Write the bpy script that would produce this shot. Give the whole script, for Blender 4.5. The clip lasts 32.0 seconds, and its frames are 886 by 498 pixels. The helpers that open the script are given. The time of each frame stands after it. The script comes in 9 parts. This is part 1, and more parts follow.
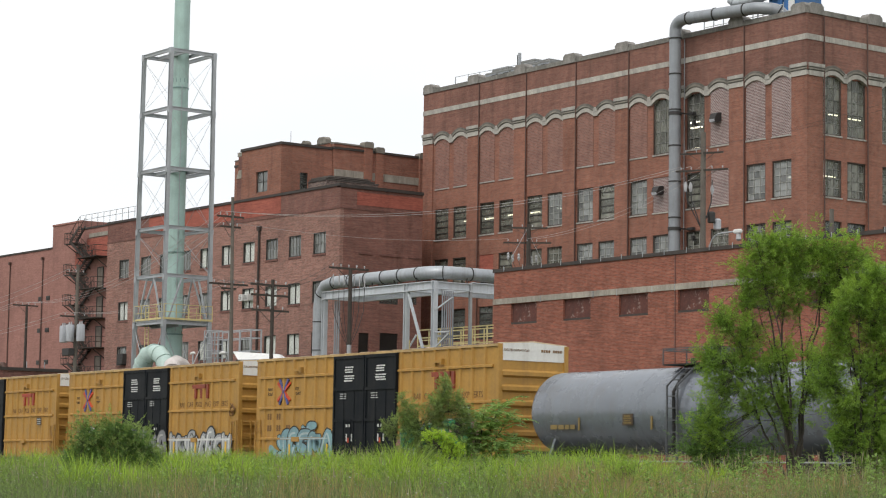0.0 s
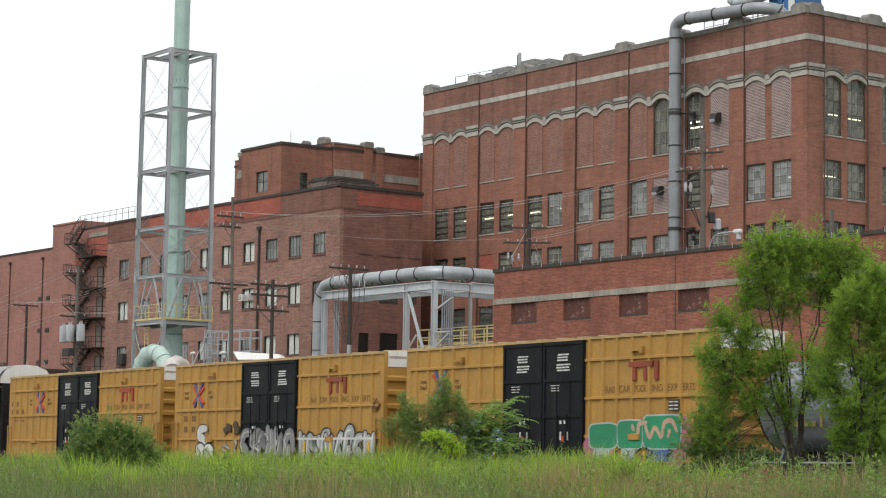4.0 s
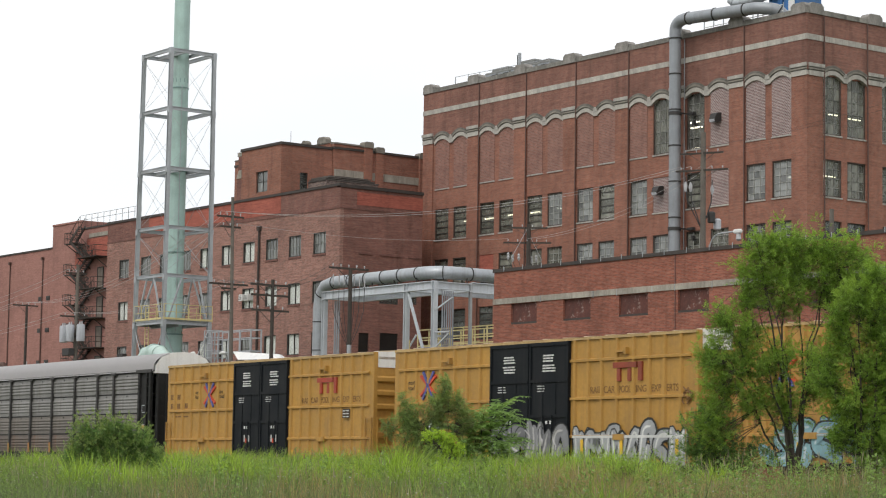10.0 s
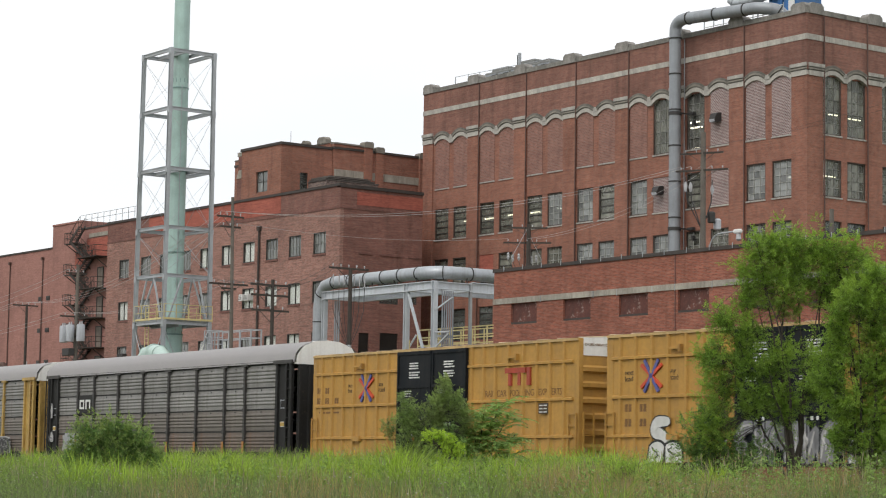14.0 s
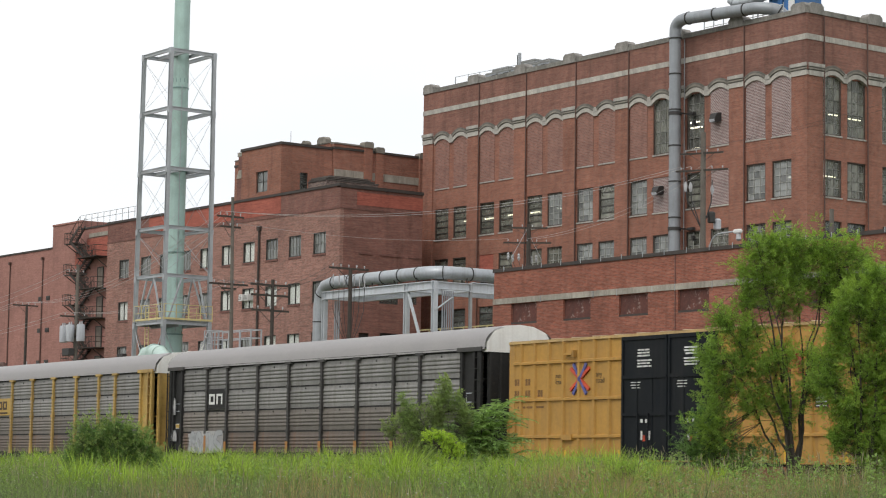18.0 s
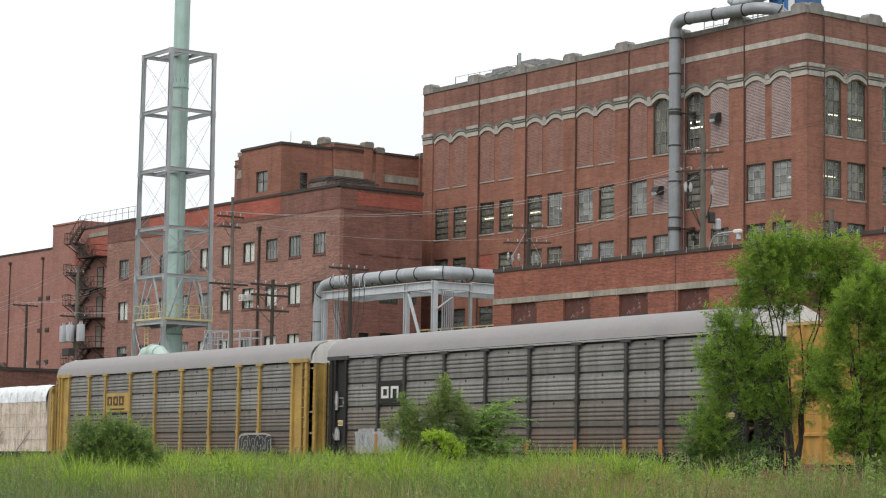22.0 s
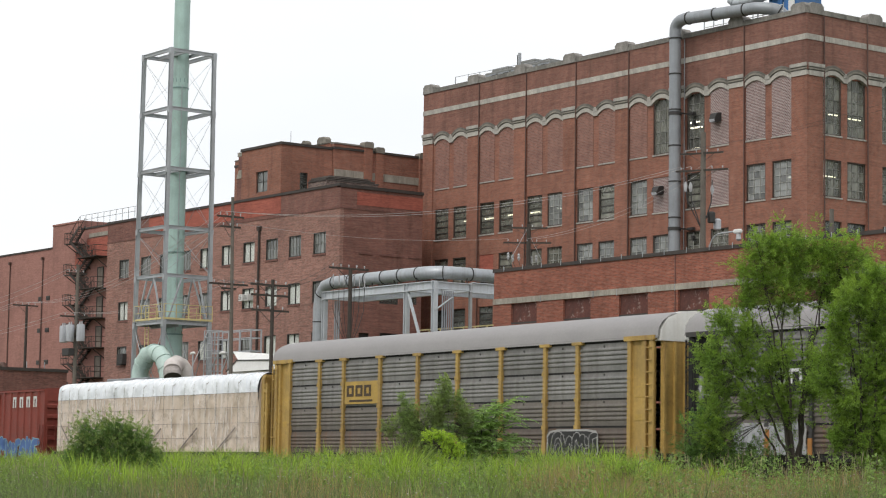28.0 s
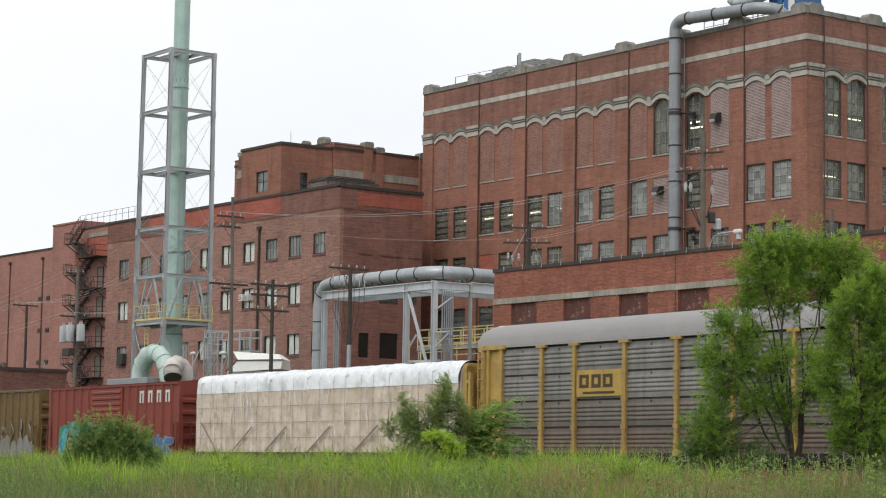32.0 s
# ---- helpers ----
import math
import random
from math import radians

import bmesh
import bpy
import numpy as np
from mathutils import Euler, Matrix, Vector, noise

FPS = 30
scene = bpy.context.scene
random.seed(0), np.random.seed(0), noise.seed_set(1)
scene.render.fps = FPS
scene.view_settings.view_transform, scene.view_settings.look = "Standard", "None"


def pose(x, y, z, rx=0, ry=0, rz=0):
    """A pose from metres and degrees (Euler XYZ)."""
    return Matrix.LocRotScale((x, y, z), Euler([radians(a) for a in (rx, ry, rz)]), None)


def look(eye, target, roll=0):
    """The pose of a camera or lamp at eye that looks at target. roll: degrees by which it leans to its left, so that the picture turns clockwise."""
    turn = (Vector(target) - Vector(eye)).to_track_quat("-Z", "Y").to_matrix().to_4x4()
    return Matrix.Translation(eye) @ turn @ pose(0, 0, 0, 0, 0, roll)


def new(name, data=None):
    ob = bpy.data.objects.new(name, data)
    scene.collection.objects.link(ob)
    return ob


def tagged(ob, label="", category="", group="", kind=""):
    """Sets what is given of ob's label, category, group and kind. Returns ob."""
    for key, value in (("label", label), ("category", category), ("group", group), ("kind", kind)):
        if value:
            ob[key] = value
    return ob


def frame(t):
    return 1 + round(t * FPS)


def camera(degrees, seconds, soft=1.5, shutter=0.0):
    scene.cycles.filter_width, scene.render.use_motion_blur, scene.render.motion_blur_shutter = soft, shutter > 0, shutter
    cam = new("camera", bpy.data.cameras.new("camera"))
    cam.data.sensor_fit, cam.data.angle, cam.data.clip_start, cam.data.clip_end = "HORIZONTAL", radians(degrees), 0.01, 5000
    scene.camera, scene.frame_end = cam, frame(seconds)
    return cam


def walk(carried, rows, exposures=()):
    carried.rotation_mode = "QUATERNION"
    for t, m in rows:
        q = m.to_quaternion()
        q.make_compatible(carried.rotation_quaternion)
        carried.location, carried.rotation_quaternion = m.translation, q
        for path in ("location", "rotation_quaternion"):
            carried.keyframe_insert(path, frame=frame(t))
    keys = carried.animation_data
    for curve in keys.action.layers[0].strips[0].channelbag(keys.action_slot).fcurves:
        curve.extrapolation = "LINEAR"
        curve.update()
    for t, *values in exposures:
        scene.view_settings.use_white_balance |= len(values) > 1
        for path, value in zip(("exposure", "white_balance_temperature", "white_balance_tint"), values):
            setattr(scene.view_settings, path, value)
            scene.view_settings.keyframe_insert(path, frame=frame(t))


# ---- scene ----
# The camera stands still on a tripod in the meadow; one long lens.
cam = camera(22.74, 32.0, soft=1.1, shutter=0.5)
EYE = Vector((0.0, 0.0, 1.0))
AIM = Vector((-80.007, 59.147, 11.018))
walk(cam, [(0.0, look(EYE, AIM, 0.8953)), (32.0, look(EYE, AIM, 0.8953))],
     exposures=[(0.0, 0.0), (26.0, 0.0), (28.5, -0.04), (30.5, -0.07), (32.0, -0.07)])

# World: a bright overcast sky with a trace of blue between thin clouds.
world = bpy.data.worlds.new("overcast_sky")
scene.world = world
world.use_nodes = True
wn, wl = world.node_tree.nodes, world.node_tree.links
wn.clear()
sky = wn.new("ShaderNodeTexSky")
sky.sky_type = "NISHITA"
sky.sun_disc = False
sky.sun_elevation, sky.sun_rotation = radians(52), radians(150)
sky.air_density, sky.dust_density = 1.0, 3.0
sky_gain = wn.new("ShaderNodeVectorMath")
sky_gain.operation = "SCALE"
sky_gain.inputs[3].default_value = 0.09
wl.new(sky.outputs[0], sky_gain.inputs[0])
wco = wn.new("ShaderNodeTexCoord")
wmap = wn.new("ShaderNodeMapping")
wmap.inputs["Scale"].default_value = (1.0, 1.0, 2.6)
wl.new(wco.outputs["Generated"], wmap.inputs["Vector"])
cloud = wn.new("ShaderNodeTexNoise")
cloud.inputs["Scale"].default_value = 2.2
cloud.inputs["Detail"].default_value = 5.0
wl.new(wmap.outputs[0], cloud.inputs["Vector"])
cloud_ramp = wn.new("ShaderNodeValToRGB")
cloud_ramp.color_ramp.elements[0].position, cloud_ramp.color_ramp.elements[0].color = 0.3, (1.0, 1.04, 1.08, 1)
cloud_ramp.color_ramp.elements[1].position, cloud_ramp.color_ramp.elements[1].color = 0.62, (1.14, 1.14, 1.13, 1)
wl.new(cloud.outputs["Fac"], cloud_ramp.inputs["Fac"])
wmix = wn.new("ShaderNodeMix")
wmix.data_type = "RGBA"
wmix.inputs["Factor"].default_value = 0.93
wl.new(sky_gain.outputs[0], wmix.inputs["A"])
wl.new(cloud_ramp.outputs[0], wmix.inputs["B"])
wbg = wn.new("ShaderNodeBackground")
wbg.inputs["Strength"].default_value = 1.0
wl.new(wmix.outputs["Result"], wbg.inputs["Color"])
wout = wn.new("ShaderNodeOutputWorld")
wl.new(wbg.outputs[0], wout.inputs["Surface"])

# The sun behind thin cloud: weak and very wide.
sun_data = bpy.data.lights.new("sun", "SUN")
sun_data.energy, sun_data.angle, sun_data.color = 1.3, radians(25), (1.0, 0.96, 0.9)
sun = new("sun", sun_data)
sun.matrix_world = look((-20, -60, 120), (-60, 40, 0))


# ---- mesh helpers ----
class Shape:
    """A mesh in the making: vertices and faces, in metres."""

    def __init__(self):
        self.v, self.f = [], []

    def add(self, vs, fs):
        n = len(self.v)
        self.v.extend(tuple(p) for p in vs)
        self.f.extend(tuple(i + n for i in f) for f in fs)
        return self

    def box(self, x0, x1, y0, y1, z0, z1, bev=0.0):
        if x0 > x1: x0, x1 = x1, x0
        if y0 > y1: y0, y1 = y1, y0
        if z0 > z1: z0, z1 = z1, z0
        if bev <= 0:
            return self.add([(x0, y0, z0), (x1, y0, z0), (x1, y1, z0), (x0, y1, z0), (x0, y0, z1), (x1, y0, z1), (x1, y1, z1), (x0, y1, z1)],
                            [(0, 3, 2, 1), (4, 5, 6, 7), (0, 1, 5, 4), (1, 2, 6, 5), (2, 3, 7, 6), (3, 0, 4, 7)])
        b = min(bev, (x1 - x0) / 2.1, (y1 - y0) / 2.1, (z1 - z0) / 2.1)
        ring = lambda i, z: [(x0 + i + b, y0 + i, z), (x1 - i - b, y0 + i, z), (x1 - i, y0 + i + b, z), (x1 - i, y1 - i - b, z),
                             (x1 - i - b, y1 - i, z), (x0 + i + b, y1 - i, z), (x0 + i, y1 - i - b, z), (x0 + i, y0 + i + b, z)]
        rings = [ring(b * 0.6, z0), ring(0, z0 + b), ring(0, z1 - b), ring(b * 0.6, z1)]
        vs = [p for rg in rings for p in rg]
        fs = [tuple(range(7, -1, -1)), tuple(range(24, 32))]
        for k in range(3):
            for i in range(8):
                j = (i + 1) % 8
                fs.append((k * 8 + i, k * 8 + j, k * 8 + 8 + j, k * 8 + 8 + i))
        return self.add(vs, fs)

    def beam(self, p, q, w, h=None, up=(0, 0, 1)):
        """A straight bar of section w by h between two points."""
        p, q = Vector(p), Vector(q)
        d = (q - p).normalized()
        u = Vector(up)
        if abs(d.dot(u)) > 0.98:
            u = Vector((0, 1, 0)) if abs(d.y) < 0.9 else Vector((1, 0, 0))
        s = d.cross(u).normalized() * (w / 2)
        u = s.cross(d).normalized() * ((h or w) / 2)
        vs = [c + a * s + b * u for c in (p, q) for a, b in ((-1, -1), (1, -1), (1, 1), (-1, 1))]
        return self.add(vs, [(3, 2, 1, 0), (4, 5, 6, 7), (0, 1, 5, 4), (1, 2, 6, 5), (2, 3, 7, 6), (3, 0, 4, 7)])

    def channel(self, p, q, w, h, t, up=(0, 0, 1)):
        """An I-section between two points: two flanges and a web."""
        p, q, u0 = Vector(p), Vector(q), Vector(up)
        d = (q - p).normalized()
        if abs(d.dot(u0)) > 0.98:
            u0 = Vector((0, 1, 0))
        s = d.cross(u0).normalized()
        u = s.cross(d).normalized() * (h / 2 - t / 2)
        self.beam(p + u, q + u, w, t, u0)
        self.beam(p - u, q - u, w, t, u0)
        return self.beam(p, q, t, h - 2 * t, u0)

    def tube(self, pts, r, n=8, caps=True):
        """A round tube along a polyline; r is one radius or one for each point."""
        pts = [Vector(p) for p in pts]
        rs = r if isinstance(r, (list, tuple)) else [r] * len(pts)
        base, vs, fs, side = len(self.v), [], [], None
        for i, p in enumerate(pts):
            d = (pts[min(i + 1, len(pts) - 1)] - pts[max(i - 1, 0)]).normalized()
            if side is None:
                side = d.cross(Vector((0, 0, 1)) if abs(d.z) < 0.9 else Vector((1, 0, 0))).normalized()
            else:
                side = (side - d * side.dot(d)).normalized()
            o = d.cross(side)
            vs += [p + (side * math.cos(a) + o * math.sin(a)) * rs[i] for a in (2 * math.pi * k / n for k in range(n))]
        for i in range(len(pts) - 1):
            for k in range(n):
                m = (k + 1) % n
                fs.append((i * n + k, i * n + m, (i + 1) * n + m, (i + 1) * n + k))
        if caps:
            fs += [tuple(range(n - 1, -1, -1)), tuple(range((len(pts) - 1) * n, len(pts) * n))]
        return self.add(vs, fs)

    def extrude(self, poly, to3, a, b):
        """A closed outline, extruded from a to b; to3(u, v, w) places a point."""
        n = len(poly)
        vs = [to3(u, v, a) for u, v in poly] + [to3(u, v, b) for u, v in poly]
        fs = [tuple(range(n - 1, -1, -1)), tuple(range(n, 2 * n))]
        fs += [(i, (i + 1) % n, n + (i + 1) % n, n + i) for i in range(n)]
        return self.add(vs, fs)


ORIGIN = {}


def mesh_of(name, shape, material, smooth=False, shift=(0, 0, 0)):
    me = bpy.data.meshes.new(name)
    sx, sy, sz = shift
    me.from_pydata([(x - sx, y - sy, z - sz) for x, y, z in shape.v], [], shape.f)
    me.materials.append(material)
    if smooth:
        me.shade_smooth()
        me.set_sharp_from_angle(angle=radians(40))
    return me


def thing(name, at, label, category, group="", kind=""):
    """An Empty at a thing's base; its parts are given in world metres."""
    ob = new(name)
    ob.location = at
    ob.empty_display_size = 0.3
    ORIGIN[ob.name] = Vector(at)
    return tagged(ob, label, category, group, kind)


def origin_of(ob):
    while ob.parent:
        ob = ob.parent
    return ORIGIN.get(ob.name, Vector((0, 0, 0)))


def part(name, shape, material, parent, label="", smooth=False):
    """ONE mesh object under a thing or a part."""
    own, p = Vector((0, 0, 0)), parent
    while p.parent:
        own += p.location
        p = p.parent
    ob = new(name, mesh_of(name, shape, material, smooth, origin_of(parent) + own))
    ob.parent = parent
    return tagged(ob, label) if label else ob


def put(name, me, parent, at, label=""):
    """An object on a shared mesh, at a world place, under a thing or part."""
    ob = new(name, me)
    ob.parent = parent
    own = Vector((0, 0, 0))
    p = parent
    while p.parent:
        own += p.location
        p = p.parent
    ob.location = Vector(at) - origin_of(parent) - own
    return tagged(ob, label) if label else ob


def lone(name, shape, material, label, category, kind="", group="", smooth=False):
    """A top-level thing that is one mesh."""
    return tagged(new(name, mesh_of(name, shape, material, smooth)), label, category, group, kind)


def big_mesh(name, verts, faces, material):
    """A mesh from numpy arrays: (n, 3) places and (m, k) corners."""
    me = bpy.data.meshes.new(name)
    k = faces.shape[1]
    me.vertices.add(len(verts))
    me.vertices.foreach_set("co", np.asarray(verts, np.float32).ravel())
    me.loops.add(faces.size)
    me.loops.foreach_set("vertex_index", faces.astype(np.int32).ravel())
    me.polygons.add(len(faces))
    me.polygons.foreach_set("loop_start", np.arange(0, faces.size, k, dtype=np.int32))
    me.update(calc_edges=True)
    me.materials.append(material)
    return me


# ---- materials ----
def nodes_of(name):
    m = bpy.data.materials.new(name)
    m.use_nodes = True
    nt = m.node_tree
    return m, nt, nt.nodes["Principled BSDF"]


def noise_node(nt, coord, scale, detail=4.0, rough=0.6, stretch=None):
    if stretch:
        mp = nt.nodes.new("ShaderNodeMapping")
        mp.inputs["Scale"].default_value = stretch
        nt.links.new(coord, mp.inputs["Vector"])
        coord = mp.outputs[0]
    n = nt.nodes.new("ShaderNodeTexNoise")
    n.inputs["Scale"].default_value, n.inputs["Detail"].default_value, n.inputs["Roughness"].default_value = scale, detail, rough
    nt.links.new(coord, n.inputs["Vector"])
    return n.outputs["Fac"]


def ramp(nt, fac, stops):
    r = nt.nodes.new("ShaderNodeValToRGB")
    el = r.color_ramp.elements
    while len(el) < len(stops):
        el.new(0.5)
    for e, (p, c) in zip(el, stops):
        e.position, e.color = p, (*c, 1) if len(c) == 3 else c
    nt.links.new(fac, r.inputs["Fac"])
    return r.outputs["Color"]


def mixed(nt, a, b, fac, blend="MIX"):
    m = nt.nodes.new("ShaderNodeMix")
    m.data_type, m.blend_type = "RGBA", blend
    for key, v in (("A", a), ("B", b), ("Factor", fac)):
        if isinstance(v, (int, float)):
            m.inputs[key].default_value = v
        elif isinstance(v, tuple):
            m.inputs[key].default_value = (*v, 1)
        else:
            nt.links.new(v, m.inputs[key])
    return m.outputs["Result"]


def maths(nt, op, a, b=0.0):
    m = nt.nodes.new("ShaderNodeMath")
    m.operation = op
    for i, v in enumerate((a, b)):
        if isinstance(v, (int, float)):
            m.inputs[i].default_value = v
        else:
            nt.links.new(v, m.inputs[i])
    return m.outputs[0]


def bumped(nt, bsdf, height, strength, distance):
    b = nt.nodes.new("ShaderNodeBump")
    b.inputs["Strength"].default_value, b.inputs["Distance"].default_value = strength, distance
    nt.links.new(height, b.inputs["Height"])
    nt.links.new(b.outputs[0], bsdf.inputs["Normal"])


def shade(c, k):
    return tuple(min(1.0, x * k) for x in c)


def surface(name, base, rough=0.6, metal=0.0, vary=0.25, grain=12.0, stain=0.7, streak=0.0, dirt=(0.09, 0.075, 0.06), bump=0.15, spots=0.0, rnd=0.0, gloss=0.5):
    """Paint, metal, stone or wood: two scales of variation, streaks that run down, spots of wear."""
    m, nt, b = nodes_of(name)
    co = nt.nodes.new("ShaderNodeTexCoord").outputs["Object"]
    big = noise_node(nt, co, stain, 5.0, 0.62)
    fine = noise_node(nt, co, grain, 4.0, 0.6)
    col = ramp(nt, big, [(0.32, shade(base, 1 - vary)), (0.68, shade(base, 1 + vary * 0.6))])
    col = mixed(nt, col, ramp(nt, fine, [(0.35, (0.72, 0.72, 0.72)), (0.65, (1.15, 1.15, 1.15))]), min(0.9, vary * 1.6), "MULTIPLY")
    if streak > 0:
        s = noise_node(nt, co, 1.0, 5.0, 0.65, (3.2, 3.2, 0.16))
        col = mixed(nt, col, dirt, maths(nt, "MULTIPLY", ramp(nt, s, [(0.48, (0, 0, 0)), (0.74, (1, 1, 1))]), streak))
    if spots > 0:
        s = noise_node(nt, co, 3.1, 7.0, 0.7)
        col = mixed(nt, col, dirt, maths(nt, "MULTIPLY", ramp(nt, s, [(0.58, (0, 0, 0)), (0.66, (1, 1, 1))]), spots))
    if rnd > 0:
        oi = nt.nodes.new("ShaderNodeObjectInfo")
        col = mixed(nt, col, ramp(nt, oi.outputs["Random"], [(0.0, (1 - rnd,) * 3), (1.0, (1 + rnd,) * 3)]), 1.0, "MULTIPLY")
    nt.links.new(col, b.inputs["Base Color"])
    b.inputs["Metallic"].default_value = metal
    b.inputs["Specular IOR Level"].default_value = gloss
    rr = ramp(nt, big, [(0.3, (max(0.05, rough - 0.12),) * 3), (0.7, (min(1.0, rough + 0.12),) * 3)])
    nt.links.new(rr, b.inputs["Roughness"])
    if bump > 0:
        bumped(nt, b, fine, bump, 0.02)
    return m


def brick(name, base, mortar, vary=0.3, soot=0.35, patch=0.0, patch_col=(0.4, 0.3, 0.25), contrast=0.5, width=0.215, row=0.075, joint=0.008, lines=0.75):
    """Brickwork at true size on walls that face along x or y."""
    m, nt, b = nodes_of(name)
    co = nt.nodes.new("ShaderNodeTexCoord").outputs["Object"]
    sep = nt.nodes.new("ShaderNodeSeparateXYZ")
    nt.links.new(co, sep.inputs[0])
    nrm = nt.nodes.new("ShaderNodeSeparateXYZ")
    nt.links.new(nt.nodes.new("ShaderNodeNewGeometry").outputs["True Normal"], nrm.inputs[0])
    side = maths(nt, "GREATER_THAN", maths(nt, "ABSOLUTE", nrm.outputs[0]), 0.7)
    inv = maths(nt, "SUBTRACT", 1.0, side)
    u = maths(nt, "ADD", maths(nt, "MULTIPLY", sep.outputs[0], inv), maths(nt, "MULTIPLY", sep.outputs[1], side))
    uv = nt.nodes.new("ShaderNodeCombineXYZ")
    nt.links.new(u, uv.inputs[0])
    nt.links.new(sep.outputs[2], uv.inputs[1])
    bt = nt.nodes.new("ShaderNodeTexBrick")
    nt.links.new(uv.outputs[0], bt.inputs["Vector"])
    bt.inputs["Scale"].default_value = 1.0
    bt.inputs["Brick Width"].default_value, bt.inputs["Row Height"].default_value = width, row
    bt.inputs["Mortar Size"].default_value = joint
    bt.inputs["Color1"].default_value = (*shade(base, 1 - contrast * 0.55), 1)
    bt.inputs["Color2"].default_value = (*shade(base, 1 + contrast * 0.45), 1)
    bt.inputs["Mortar"].default_value = (*mortar, 1)
    big = noise_node(nt, co, 0.16, 6.0, 0.62)
    mid = noise_node(nt, co, 1.1, 5.0, 0.65)
    col = mixed(nt, bt.outputs["Color"], ramp(nt, big, [(0.3, (1 - vary,) * 3), (0.7, (1 + vary * 0.7, 1 + vary * 0.55, 1 + vary * 0.5))]), 1.0, "MULTIPLY")
    col = mixed(nt, col, ramp(nt, mid, [(0.3, (0.84, 0.82, 0.82)), (0.7, (1.1, 1.09, 1.08))]), 0.7, "MULTIPLY")
    rows = noise_node(nt, co, 1.0, 4.0, 0.75, (0.5, 0.5, 9.0))
    col = mixed(nt, col, ramp(nt, rows, [(0.36, (0.68, 0.68, 0.7)), (0.64, (1.2, 1.18, 1.16))]), lines, "MULTIPLY")
    if soot > 0:
        s = noise_node(nt, co, 0.7, 5.0, 0.65, (1.6, 1.6, 0.14))
        col = mixed(nt, col, (0.05, 0.036, 0.032), maths(nt, "MULTIPLY", ramp(nt, s, [(0.5, (0, 0, 0)), (0.72, (1, 1, 1))]), soot))
    if patch > 0:
        s = noise_node(nt, co, 0.42, 7.0, 0.7)
        col = mixed(nt, col, patch_col, maths(nt, "MULTIPLY", ramp(nt, s, [(0.55, (0, 0, 0)), (0.68, (1, 1, 1))]), patch))
    nt.links.new(col, b.inputs["Base Color"])
    b.inputs["Roughness"].default_value = 0.9
    b.inputs["Specular IOR Level"].default_value = 0.25
    bumped(nt, b, bt.outputs["Fac"], -0.35, 0.01)
    return m


def pane_glass(name, tint, film_tone, clear):
    """Old window glass: part clear, part pale film coloured for dust and reflected sky, glossy by its angle."""
    m, nt, b = nodes_of(name)
    co = nt.nodes.new("ShaderNodeTexCoord").outputs["Object"]
    oi = nt.nodes.new("ShaderNodeObjectInfo")
    film = noise_node(nt, co, 1.7, 4.0, 0.6, (1.0, 1.0, 0.4))
    col = ramp(nt, film, [(0.3, shade(film_tone, 0.6)), (0.7, shade(film_tone, 1.3))])
    col = mixed(nt, col, ramp(nt, oi.outputs["Random"], [(0.0, (0.55,) * 3), (1.0, (1.35,) * 3)]), 1.0, "MULTIPLY")
    nt.links.new(col, b.inputs["Base Color"])
    b.inputs["Roughness"].default_value = 0.12
    b.inputs["Specular IOR Level"].default_value = 0.6
    tr = nt.nodes.new("ShaderNodeBsdfTransparent")
    tr.inputs["Color"].default_value = (*tint, 1)
    mx = nt.nodes.new("ShaderNodeMixShader")
    mx.inputs["Fac"].default_value = 1 - clear
    nt.links.new(tr.outputs[0], mx.inputs[1])
    nt.links.new(b.outputs[0], mx.inputs[2])
    nt.links.new(mx.outputs[0], nt.nodes["Material Output"].inputs["Surface"])
    return m


def glow(name, colour, strength):
    m, nt, b = nodes_of(name)
    b.inputs["Base Color"].default_value = (*colour, 1)
    b.inputs["Emission Color"].default_value = (*colour, 1)
    b.inputs["Emission Strength"].default_value = strength
    return m


def leafy(name, base, spread=0.35, thin=0.35, yellow=(0.16, 0.2, 0.03), patch_scale=0.6, mixing=0.55):
    """Leaves and grass: every blade a shade of its own, patches, some light through it."""
    m, nt, b = nodes_of(name)
    geo = nt.nodes.new("ShaderNodeNewGeometry")
    co = nt.nodes.new("ShaderNodeTexCoord").outputs["Object"]
    col = ramp(nt, geo.outputs["Random Per Island"], [(0.0, shade(base, 1 - spread)), (0.6, base), (1.0, shade(base, 1 + spread))])
    patch = noise_node(nt, co, patch_scale, 4.0, 0.6)
    col = mixed(nt, col, yellow, maths(nt, "MULTIPLY", ramp(nt, patch, [(0.42, (0, 0, 0)), (0.7, (1, 1, 1))]), mixing))
    nt.links.new(col, b.inputs["Base Color"])
    b.inputs["Roughness"].default_value = 0.55
    b.inputs["Specular IOR Level"].default_value = 0.3
    tl = nt.nodes.new("ShaderNodeBsdfTranslucent")
    nt.links.new(col, tl.inputs["Color"])
    mx = nt.nodes.new("ShaderNodeMixShader")
    mx.inputs["Fac"].default_value = thin
    nt.links.new(b.outputs[0], mx.inputs[1])
    nt.links.new(tl.outputs[0], mx.inputs[2])
    nt.links.new(mx.outputs[0], nt.nodes["Material Output"].inputs["Surface"])
    return m


